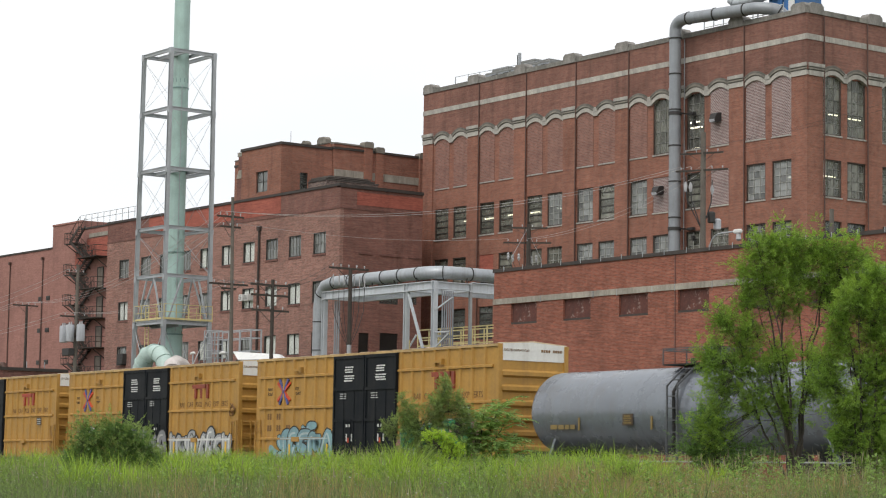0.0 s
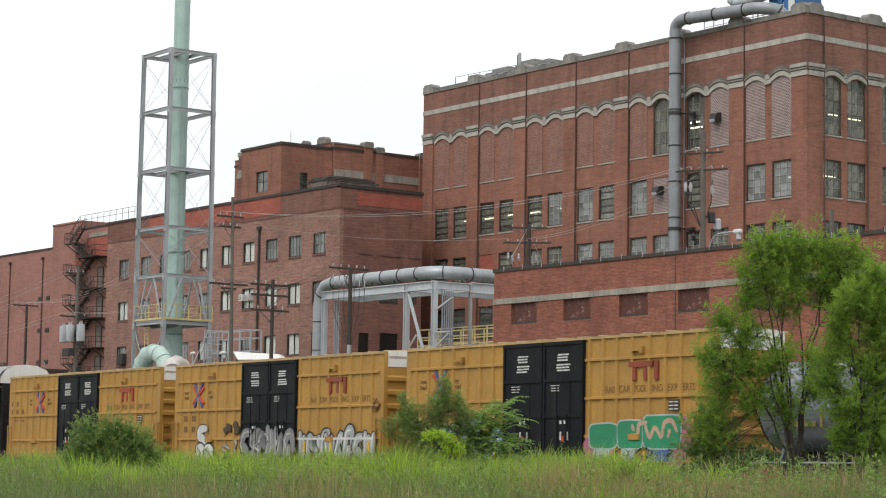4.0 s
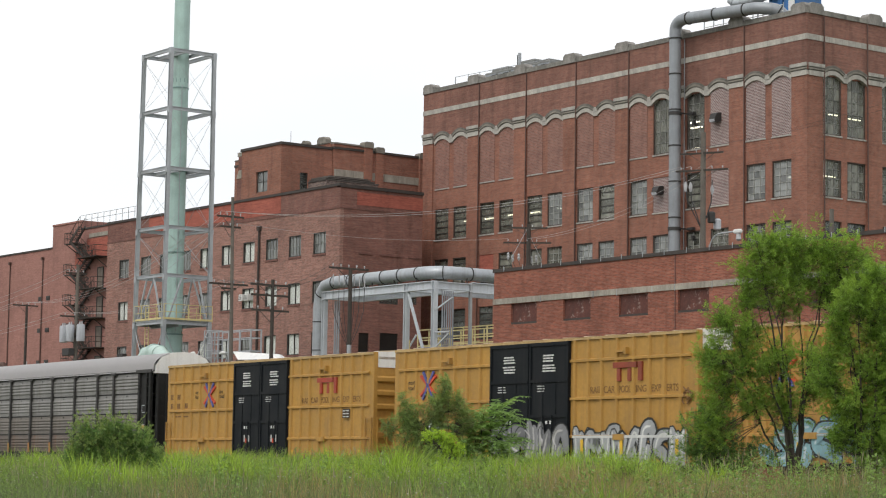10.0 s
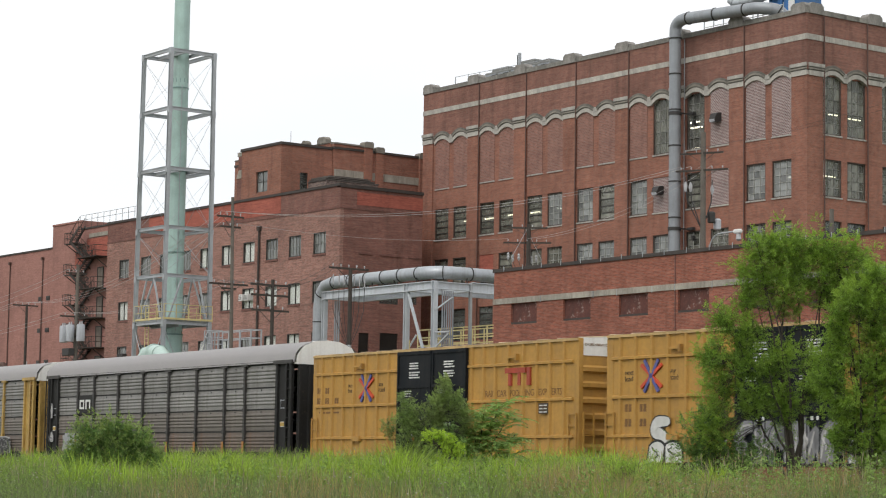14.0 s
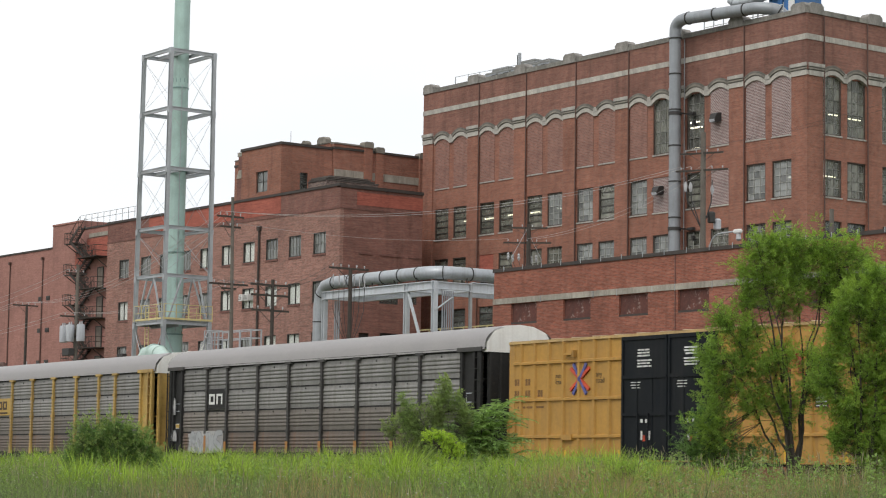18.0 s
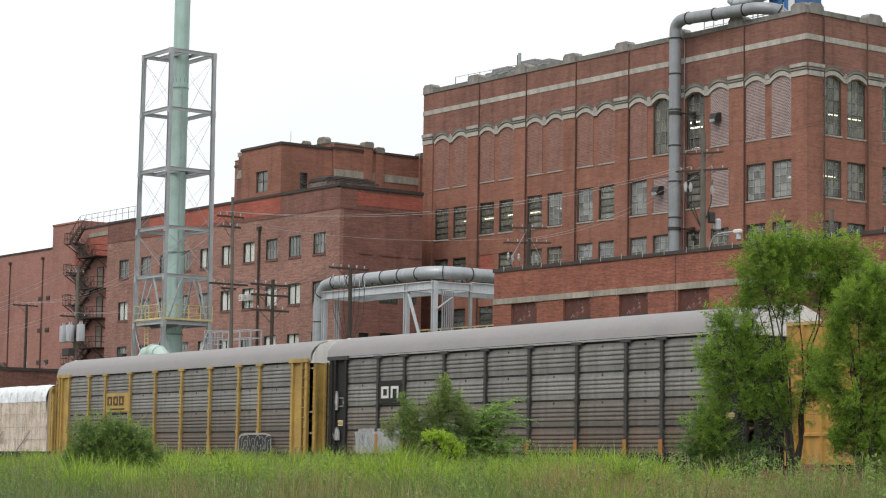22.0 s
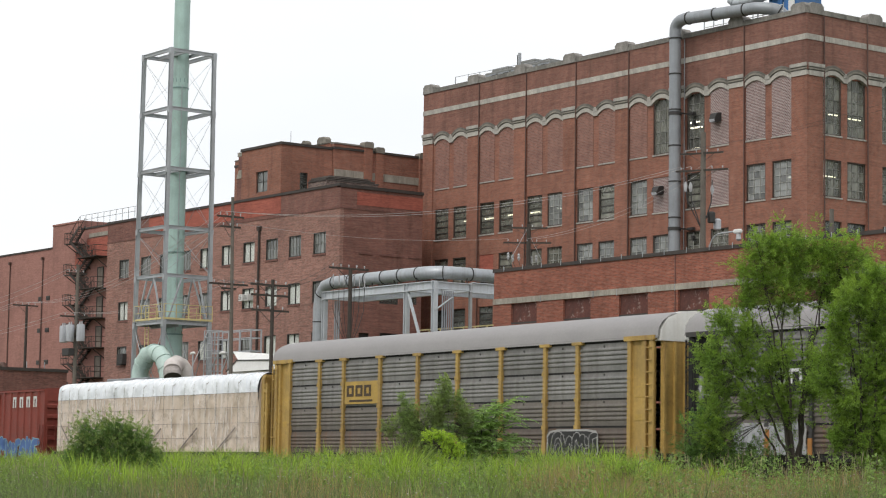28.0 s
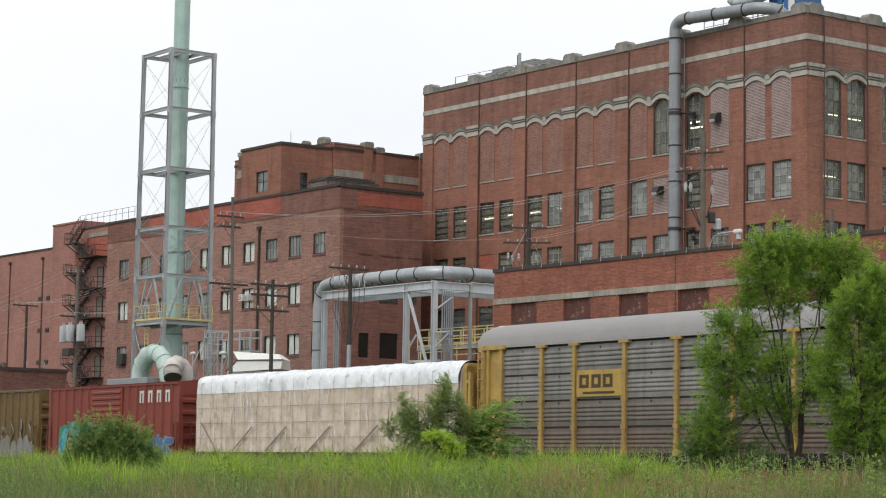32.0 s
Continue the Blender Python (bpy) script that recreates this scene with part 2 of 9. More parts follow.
BRICK_A = brick("red_brick", (0.305, 0.13, 0.088), (0.3, 0.2, 0.165), 0.2, 0.3, contrast=0.3, lines=0.55)
BRICK_TOP = brick("sooty_top_brick", (0.255, 0.122, 0.094), (0.27, 0.18, 0.15), 0.3, 0.45, contrast=0.3, lines=0.6)
BRICK_INFILL = brick("pale_infill_brick", (0.275, 0.132, 0.104), (0.31, 0.21, 0.18), 0.14, 0.14, contrast=0.5, width=0.24, row=0.12, joint=0.018, lines=0.35)
BRICK_INFILL_LIGHT = brick("lattice_infill_brick", (0.21, 0.125, 0.115), (0.46, 0.41, 0.4), 0.16, 0.14, contrast=0.6, width=0.2, row=0.105, joint=0.02, lines=0.3)
BRICK_L = brick("low_wall_brick", (0.305, 0.106, 0.07), (0.29, 0.185, 0.15), 0.26, 0.24, 0.3, (0.4, 0.2, 0.15), contrast=0.45, lines=0.75)
BRICK_O = brick("old_brown_brick", (0.335, 0.168, 0.134), (0.35, 0.25, 0.215), 0.26, 0.24, 0.3, (0.4, 0.23, 0.18), contrast=0.65, joint=0.012, lines=0.85)
BRICK_DARK = brick("sooty_brick", (0.23, 0.11, 0.09), (0.19, 0.13, 0.115), 0.28, 0.35, contrast=0.4)
BRICK_W = brick("painted_red_brick", (0.365, 0.19, 0.16), (0.33, 0.175, 0.15), 0.14, 0.2, contrast=0.25, lines=0.35)
BRICK_RED = brick("red_painted_brick", (0.385, 0.122, 0.09), (0.36, 0.125, 0.095), 0.2, 0.25, contrast=0.25)
STONE = surface("limestone", (0.47, 0.445, 0.4), 0.85, vary=0.25, grain=9, stain=0.8, streak=0.6, dirt=(0.16, 0.14, 0.12))
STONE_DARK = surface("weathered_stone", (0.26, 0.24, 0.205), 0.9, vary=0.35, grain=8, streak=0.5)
CONCRETE = surface("concrete", (0.36, 0.33, 0.28), 0.9, vary=0.3, grain=10, streak=0.55, dirt=(0.12, 0.1, 0.085))
COPING_STONE = surface("grey_coping_stone", (0.27, 0.255, 0.235), 0.9, vary=0.35, grain=8, stain=0.6, streak=0.6, dirt=(0.1, 0.09, 0.08))
STONE_DEEP = surface("deep_grey_stone", (0.17, 0.16, 0.14), 0.92, vary=0.35, grain=8, streak=0.5)
STONE_MID = surface("grey_limestone", (0.4, 0.38, 0.345), 0.88, vary=0.3, grain=9, streak=0.6, dirt=(0.14, 0.125, 0.11))
STONE_BLOCK = surface("limestone_blocks", (0.45, 0.425, 0.38), 0.85, vary=0.28, grain=9, stain=0.8, streak=0.6, dirt=(0.16, 0.14, 0.12), rnd=0.12)
COPING_BLOCK = surface("coping_blocks", (0.25, 0.24, 0.215), 0.9, vary=0.4, grain=7, stain=0.7, streak=0.75, dirt=(0.09, 0.085, 0.075), rnd=0.2)
PIPE_BROWN = surface("rusty_brown_pipe", (0.11, 0.06, 0.048), 0.7, vary=0.3)
COPING = surface("dark_coping", (0.06, 0.05, 0.045), 0.8, vary=0.4, grain=8)
ROOFING = surface("tar_roofing", (0.07, 0.068, 0.066), 0.9, vary=0.3, grain=6)
ROOM = surface("room_plaster", (0.3, 0.29, 0.27), 0.9, vary=0.2)
SASH = surface("window_frame_paint", (0.24, 0.24, 0.22), 0.6, vary=0.3)
SASH_PALE = surface("pale_window_frame", (0.42, 0.42, 0.39), 0.6, vary=0.3)
SASH_DARK = surface("dark_window_frame", (0.05, 0.045, 0.04), 0.6, vary=0.3)
SASH_WORN = surface("weathered_dark_timber", (0.075, 0.055, 0.045), 0.8, vary=0.4)
BLIND = surface("window_blind", (0.9, 0.9, 0.87), 0.8, vary=0.12, grain=3)
GLASS = pane_glass("old_glass", (0.75, 0.8, 0.78), (0.21, 0.22, 0.205), 0.5)
GLASS_CLEAR = pane_glass("clear_glass", (0.97, 0.98, 0.97), (0.5, 0.5, 0.48), 0.9)
GLASS_FILM = pane_glass("filmed_glass", (0.85, 0.87, 0.8), (0.3, 0.3, 0.26), 0.45)
GLASS_DUSK = pane_glass("thin_filmed_glass", (0.92, 0.93, 0.9), (0.36, 0.36, 0.33), 0.65)
GLASS_PALE = pane_glass("dusty_glass", (0.8, 0.85, 0.85), (0.36, 0.37, 0.36), 0.3)
TUBE_LIGHT = glow("fluorescent_tube", (1.0, 0.93, 0.75), 9.0)
STEEL = surface("galvanized_steel", (0.42, 0.44, 0.46), 0.5, 0.35, vary=0.2, grain=20, streak=0.25, dirt=(0.2, 0.18, 0.16))
STEEL_DARK = surface("dark_steel", (0.045, 0.043, 0.042), 0.6, 0.2, vary=0.35, grain=10)
RUSTY_STEEL = surface("rusting_steel", (0.06, 0.048, 0.042), 0.8, 0.1, vary=0.4, grain=10, spots=0.5, dirt=(0.13, 0.06, 0.035))
DUCT = surface("grey_duct_paint", (0.3, 0.32, 0.345), 0.45, 0.2, vary=0.16, grain=14, streak=0.35, dirt=(0.15, 0.14, 0.13))
MINT = surface("mint_green_paint", (0.385, 0.535, 0.495), 0.5, vary=0.14, grain=10, streak=0.35, dirt=(0.22, 0.26, 0.24))
MINT_PALE = surface("chalky_mint_paint", (0.47, 0.6, 0.555), 0.6, vary=0.16, grain=8, streak=0.4, dirt=(0.6, 0.66, 0.62))
MINT_DARK = surface("mint_band_paint", (0.18, 0.28, 0.26), 0.5, vary=0.2)
WHITE_METAL = surface("white_sheet_metal", (0.72, 0.72, 0.7), 0.5, vary=0.1, grain=8, streak=0.3, dirt=(0.4, 0.38, 0.35))
SAFETY_YELLOW = surface("yellow_handrail_paint", (0.62, 0.52, 0.25), 0.55, vary=0.2, grain=15, spots=0.2)
POLE_WOOD = surface("creosoted_pole_wood", (0.06, 0.05, 0.042), 0.9, vary=0.4, grain=14, streak=0.5, dirt=(0.05, 0.04, 0.035))
POLE_GREY = surface("weathered_pole_wood", (0.15, 0.132, 0.112), 0.9, vary=0.35, grain=14, streak=0.5, dirt=(0.1, 0.085, 0.07))
PIPE_GALV = surface("galvanized_pipe_jacket", (0.42, 0.445, 0.475), 0.42, 0.35, vary=0.16, grain=9, streak=0.4, dirt=(0.22, 0.21, 0.2))
PORCELAIN = surface("grey_porcelain", (0.42, 0.42, 0.43), 0.3, vary=0.15)
CAN_GREY = surface("transformer_grey", (0.5, 0.52, 0.56), 0.5, vary=0.15, streak=0.3)
WIRE = surface("aluminium_wire", (0.45, 0.43, 0.42), 0.6, 0.2, vary=0.2)
WIRE_DARK = surface("insulated_wire", (0.05, 0.05, 0.05), 0.7, vary=0.2)
BLUE_PAINT = surface("blue_enclosure_paint", (0.03, 0.14, 0.36), 0.5, vary=0.2, streak=0.3)


# ---- ground ----
TURN = -3.3122
TDIR = Vector((math.cos(radians(TURN)), math.sin(radians(TURN)), 0))
TOUT = Vector((-TDIR.y, TDIR.x, 0))
RAIL = 0.75      # height of the rail heads
MID = 48.39      # from the camera's foot to the middle of the track


def track_place(s, q, z):
    """s metres along the line, q metres out from the camera's foot."""
    return TDIR * s + TOUT * q + Vector((0, 0, z))


def ground_z(q):
    """A low field that climbs to a soft bank before the track."""
    if q < 20: return -0.15
    if q < 40: return -0.15 + 0.65 * (q - 20) / 20
    if q < 44.5: return 0.5 - 0.2 * (q - 40) / 4.5
    return 0.3


SOIL, gnt, gb = nodes_of("weedy_soil")
gco = gnt.nodes.new("ShaderNodeTexCoord").outputs["Object"]
g1 = noise_node(gnt, gco, 0.35, 6.0, 0.65)
g2 = noise_node(gnt, gco, 6.0, 5.0, 0.7)
gcol = ramp(gnt, g1, [(0.3, (0.05, 0.075, 0.02)), (0.5, (0.075, 0.095, 0.03)), (0.7, (0.12, 0.1, 0.055))])
gcol = mixed(gnt, gcol, ramp(gnt, g2, [(0.3, (0.55, 0.55, 0.5)), (0.7, (1.3, 1.3, 1.2))]), 0.8, "MULTIPLY")
gnt.links.new(gcol, gb.inputs["Base Color"])
gb.inputs["Roughness"].default_value = 0.95
bumped(gnt, gb, g2, 0.6, 0.08)


def build_ground():
    ss = [-2500, -800, -400, *range(-300, 121, 20), 300, 900, 2500]
    qs = [-2500, -800, -200, -60, -20, 0, 10, 20, 24, 28, 32, 36, 40, 42, 44.5, 60, 90, 140, 250, 600, 2500]
    sh = Shape()
    vs = [track_place(s, q, ground_z(q) + (0.05 * noise.noise((s * 0.11, q * 0.13, 0)) if abs(s) < 300 and abs(q) < 45 else 0)) for q in qs for s in ss]
    n = len(ss)
    fs = [(j * n + i, j * n + i + 1, (j + 1) * n + i + 1, (j + 1) * n + i) for j in range(len(qs) - 1) for i in range(n - 1)]
    sh.add(vs, fs)
    lone("ground", sh, SOIL, "weedy uneven soil of a trackside field", "ground", "structure", smooth=True)


build_ground()
BALLAST = surface("crushed_stone", (0.2, 0.185, 0.17), 0.95, vary=0.4, grain=16, bump=0.8)
RAIL_STEEL = surface("rusty_rail", (0.12, 0.075, 0.055), 0.6, 0.4, vary=0.3)
TIE_WOOD = surface("railway_tie_wood", (0.08, 0.065, 0.052), 0.95, vary=0.4, grain=9)


def build_track():
    sh = Shape()
    prof = [(-3.1, 0.28), (-1.9, 0.52), (1.9, 0.52), (3.1, 0.28), (3.1, 0.1), (-3.1, 0.1)]
    sh.extrude(prof, lambda u, v, w: track_place(w, MID + u, v), -330, 60)
    lone("ballast", sh, BALLAST, "raised bed of crushed grey stone under the rails", "ballast", "structure")
    for k in (-1, 1):
        r = Shape()
        c = MID + k * 0.7535
        r.extrude([(-0.07, 0.58), (0.07, 0.58), (0.07, 0.6), (0.012, 0.62), (0.012, 0.71), (0.036, 0.72), (0.036, RAIL), (-0.036, RAIL), (-0.036, 0.72), (-0.012, 0.71), (-0.012, 0.62), (-0.07, 0.6)],
                  lambda u, v, w: track_place(w, c + u, v), -330, 60)
        lone("rail", r, RAIL_STEEL, "rust-brown steel rail on wooden ties", "rail", "structure")
    ties = Shape()
    for i in range(int(340 / 0.56)):
        s = -290 + i * 0.56
        ps = [track_place(s + a, MID + b, z) for z in (0.42, 0.582) for a, b in ((-0.11, -1.3), (0.11, -1.3), (0.11, 1.3), (-0.11, 1.3))]
        ties.add(ps, [(3, 2, 1, 0), (4, 5, 6, 7), (0, 1, 5, 4), (1, 2, 6, 5), (2, 3, 7, 6), (3, 0, 4, 7)])
    lone("railway_ties", ties, TIE_WOOD, "row of dark wooden ties bedded in crushed stone", "ties", "stuff")


build_track()


# ---- facades: u along the wall, z up, d out of it ----
def fpt(fc, u, z, d):
    return (u, fc[1] - d, z) if fc[0] == "y" else (fc[1] + d, u, z)


def fbox(sh, fc, u0, u1, z0, z1, d0, d1):
    a, b = fpt(fc, u0, z0, d0), fpt(fc, u1, z1, d1)
    return sh.box(a[0], b[0], a[1], b[1], a[2], b[2])


def pierced(sh, fc, u0, u1, z0, z1, holes, thick=0.35, d=0.0):
    """A wall of that thickness with openings (u0, u1, z0, z1) right through it."""
    us = sorted({u0, u1, *(h[0] for h in holes), *(h[1] for h in holes)})
    zs = sorted({z0, z1, *(h[2] for h in holes), *(h[3] for h in holes)})
    us = [u for u in us if u0 <= u <= u1]
    zs = [z for z in zs if z0 <= z <= z1]
    for i in range(len(us) - 1):
        k = 0
        while k < len(zs) - 1:
            cu = (us[i] + us[i + 1]) / 2
            solid = lambda q: not any(h[0] < cu < h[1] and h[2] < (zs[q] + zs[q + 1]) / 2 < h[3] for h in holes)
            if not solid(k):
                k += 1
                continue
            m = k
            while m < len(zs) - 1 and solid(m):
                m += 1
            for dd in (d, d - thick):
                sh.add([fpt(fc, us[i], zs[k], dd), fpt(fc, us[i + 1], zs[k], dd), fpt(fc, us[i + 1], zs[m], dd), fpt(fc, us[i], zs[m], dd)], [(0, 1, 2, 3)])
            k = m
    for a, b, c, e in [*holes, (u0, u1, z0, z1)]:
        ring = [(a, c), (b, c), (b, e), (a, e)]
        for (p, q), (r, s) in zip(ring, ring[1:] + ring[:1]):
            sh.add([fpt(fc, p, q, d), fpt(fc, r, s, d), fpt(fc, r, s, d - thick), fpt(fc, p, q, d - thick)], [(0, 1, 2, 3)])
    return sh


CACHE = {}


def cached(key, make):
    if key not in CACHE:
        CACHE[key] = make()
    return CACHE[key]


def window_frame_mesh(axis, w, h, cols, rows, material, bar=0.045):
    fc, sh = (axis, 0.0), Shape()
    b = 0.07
    us = [b] + [w * i / cols for i in range(1, cols)] + [w - b]
    zs = [b] + [h * j / rows for j in range(1, rows)] + [h - b]
    cells = []
    for i in range(cols):
        for j in range(rows):
            u0, u1 = us[i] + (bar / 2 if i else 0), us[i + 1] - (bar / 2 if i < cols - 1 else 0)
            z0, z1 = zs[j] + (bar / 2 if j else 0), zs[j + 1] - (bar / 2 if j < rows - 1 else 0)
            cells.append((u0, u1, z0, z1))
    # one welded grid with an opening for each pane
    gu = sorted({0, w, *(c[0] for c in cells), *(c[1] for c in cells)})
    gz = sorted({0, h, *(c[2] for c in cells), *(c[3] for c in cells)})
    at = {}
    vs, fs = [], []

    def vert(i, j, d):
        if (i, j, d) not in at:
            at[i, j, d] = len(vs)
            vs.append(fpt(fc, gu[i], gz[j], d))
        return at[i, j, d]
    full = lambda i, j: 0 <= i < len(gu) - 1 and 0 <= j < len(gz) - 1 and not any(c[0] < (gu[i] + gu[i + 1]) / 2 < c[1] and c[2] < (gz[j] + gz[j + 1]) / 2 < c[3] for c in cells)
    for i in range(len(gu) - 1):
        for j in range(len(gz) - 1):
            if not full(i, j):
                continue
            for d in (-0.12, -0.21):
                fs.append((vert(i, j, d), vert(i + 1, j, d), vert(i + 1, j + 1, d), vert(i, j + 1, d)))
            for di, dj, e in ((-1, 0, ((i, j), (i, j + 1))), (1, 0, ((i + 1, j), (i + 1, j + 1))), (0, -1, ((i, j), (i + 1, j))), (0, 1, ((i, j + 1), (i + 1, j + 1)))):
                if not full(i + di, j + dj):
                    (a, c), (p, q) = e
                    fs.append((vert(a, c, -0.12), vert(p, q, -0.12), vert(p, q, -0.21), vert(a, c, -0.21)))
    sh.add(vs, fs)
    return mesh_of("window", sh, material)


def pane_mesh(axis, w, h, material):
    fc, sh = (axis, 0.0), Shape()
    fbox(sh, fc, 0, w, 0, h, -0.176, -0.17)
    return mesh_of("pane", sh, material)


def sill_mesh(axis, w, material, h=0.11):
    fc, sh = (axis, 0.0), Shape()
    fbox(sh, fc, -0.05, w + 0.05, -h, 0, -0.12, 0.06)
    return mesh_of("sill", sh, material)


def add_window(parent, fc, u, z, w, h, cols, rows, frame_mat=None, glass=None, blind=0.0, sill=None, label="", blind_mat=None, bar=0.045):
    frame_mat, glass = frame_mat or SASH, glass or GLASS
    ax = fc[0]
    me = cached(("win", ax, w, h, cols, rows, frame_mat.name, bar), lambda: window_frame_mesh(ax, w, h, cols, rows, frame_mat, bar))
    win = put("window", me, parent, fpt(fc, u, z, 0), label)
    cw, ch = w / cols, h / rows
    pm = cached(("pane", ax, cw, ch, glass.name), lambda: pane_mesh(ax, cw - 0.002, ch - 0.002, glass))
    for i in range(cols):
        for j in range(rows):
            put("pane", pm, win, fpt(fc, u + i * cw, z + j * ch, 0))
    if blind > 0:
        bm_ = blind_mat or BLIND
        def make():
            sh = Shape()
            fbox(sh, (ax, 0.0), 0.05, w - 0.05, h * (1 - blind), h - 0.05, -0.25, -0.22)
            return mesh_of("blind", sh, bm_)
        put("blind", cached(("blind", ax, w, h, blind, bm_.name), make), win, fpt(fc, u, z, 0), "pale drawn window blind")
    if sill:
        put("sill", cached(("sill", ax, w, sill.name), lambda: sill_mesh(ax, w, sill)), win, fpt(fc, u, z, 0), "stone window sill")
    return win


def lined(fc, u, z, w, h, win):
    """Dark weathered timber surround of an opening."""
    for a, b, c, e in ((0, 0.08, 0, h), (w - 0.08, w, 0, h), (0.08, w - 0.08, h - 0.09, h), (0.08, w - 0.08, 0, 0.08)):
        me = cached(("lining", fc[0], round(a, 2), round(b, 2), round(c, 2), round(e, 2)), lambda: mesh_of("lining", fbox(Shape(), (fc[0], 0.0), a, b, c, e, -0.118, -0.05), SASH_WORN))
        put("lining", me, win, fpt(fc, u, z, 0))


def infill(parent, fc, u, z, w, h, material, label, d=-0.05):
    def make():
        sh = Shape()
        fbox(sh, (fc[0], 0.0), 0, w, 0, h, d - 0.12, d)
        return mesh_of("brick_infill", sh, material)
    return put("brick_infill", cached(("infill", fc[0], w, h, material.name, d), make), parent, fpt(fc, u, z, 0), label)


def arch_strip(sh, fc, u0, u1, spring, rise, z_off, h, d0, d1, n=10):
    """A segmental band of stone over an opening."""
    pts = []
    for i in range(n + 1):
        k = i / n
        pts.append((u0 + (u1 - u0) * k, spring + z_off + rise * (1 - (2 * k - 1) ** 2)))
    vs = [fpt(fc, u, z + dz, d) for u, z in pts for dz, d in ((0, d1), (h, d1), (h, d0), (0, d0))]
    fs = [(i * 4 + j, i * 4 + (j + 1) % 4, i * 4 + 4 + (j + 1) % 4, i * 4 + 4 + j) for i in range(n) for j in range(4)]
    sh.add(vs, [(3, 2, 1, 0), *fs, (n * 4, n * 4 + 1, n * 4 + 2, n * 4 + 3)])
    return sh


# Groove, neck, fillet and drip courses take the darkest stone colour.
HOOD = {"arch_stone": (0.08, 0.0, 0.3, -0.2, 0.14, STONE), "arch_groove": (0.09, 0.3, 0.09, -0.1, 0.125, STONE_DEEP),
        "arch_mould": (0.12, 0.39, 0.14, -0.05, 0.19, STONE_DARK), "arch_drip": (0.15, 0.53, 0.13, -0.05, 0.21, STONE_DEEP)}
CAPITAL = {"capital_base": (0.0, 28.34, 28.68, 0.19, STONE), "capital_neck": (-0.02, 28.68, 28.76, 0.16, STONE_DEEP), "capital_roll": (0.02, 28.76, 28.86, 0.24, STONE_DARK),
           "capital_fillet": (0.0, 28.86, 28.95, 0.19, STONE_DEEP), "capital_top": (0.04, 28.95, 29.2, 0.27, STONE_MID)}


def hood_mesh(axis, w, which):
    e, off, h, d0, d1, m_ = HOOD[which]
    return mesh_of(which, arch_strip(Shape(), (axis, 0.0), -e, w + e, 28.2, 0.4, off, h, d0, d1), m_)


def capital_mesh(axis, w, which):
    e, z0, z1, d1, m_ = CAPITAL[which]
    return mesh_of(which, fbox(Shape(), (axis, 0.0), -e, w + e, z0, z1, 0.0, d1), m_)


def parapet_block_mesh(axis, w):
    """Weathered coping block with chamfered shoulders over a pier."""
    fc, sh = (axis, 0.0), Shape()
    prof = [(0.02, 32.66), (w - 0.02, 32.66), (w - 0.02, 33.2), (w - 0.24, 33.42), (0.24, 33.42), (0.02, 33.2)]
    sh.extrude(prof, lambda u, z, d: fpt(fc, u, z, d), -0.6, 0.22)
    return mesh_of("coping_block", sh, COPING_STONE)


# ---- the six-storey factory ----
BAY, FIRST = 6.15, -148.0


def pier(parent, fc, u0, u1, lift=0.0):
    sh = Shape()
    fbox(sh, fc, u0, u1, 0.2, 28.4, -0.05, 0.12)
    part("pier", sh, BRICK_A, parent)
    for which in CAPITAL:
        put(which, cached(("cap", fc[0], round(u1 - u0, 2), which), lambda: capital_mesh(fc[0], u1 - u0, which)), parent, fpt(fc, u0, lift, lift))
    put("coping_block", cached(("blk", fc[0], round(u1 - u0, 2)), lambda: parapet_block_mesh(fc[0], u1 - u0)), parent, fpt(fc, u0, lift, lift))


def arched_window(parent, fc, u, w, kind):
    for which in HOOD:
        put(which, cached(("hood", fc[0], w, which), lambda: hood_mesh(fc[0], w, which)), parent, fpt(fc, u, 0, 0))
    if kind in ("glass", "clear"):
        lined(fc, u, 24.43, w, 4.15, add_window(parent, fc, u, 24.43, w, 4.15, 3, 5, SASH, GLASS_FILM if kind == "glass" else GLASS_DUSK, sill=STONE_MID, bar=0.03))
    else:
        infill(parent, fc, u, 24.43, w, 4.15, BRICK_INFILL if kind == "brick" else BRICK_INFILL_LIGHT, "window opening bricked up with paler brick", 0.03)
        put("sill", cached(("sill", fc[0], w, STONE_MID.name), lambda: sill_mesh(fc[0], w, STONE_MID)), parent, fpt(fc, u, 24.43, 0), "stone window sill")


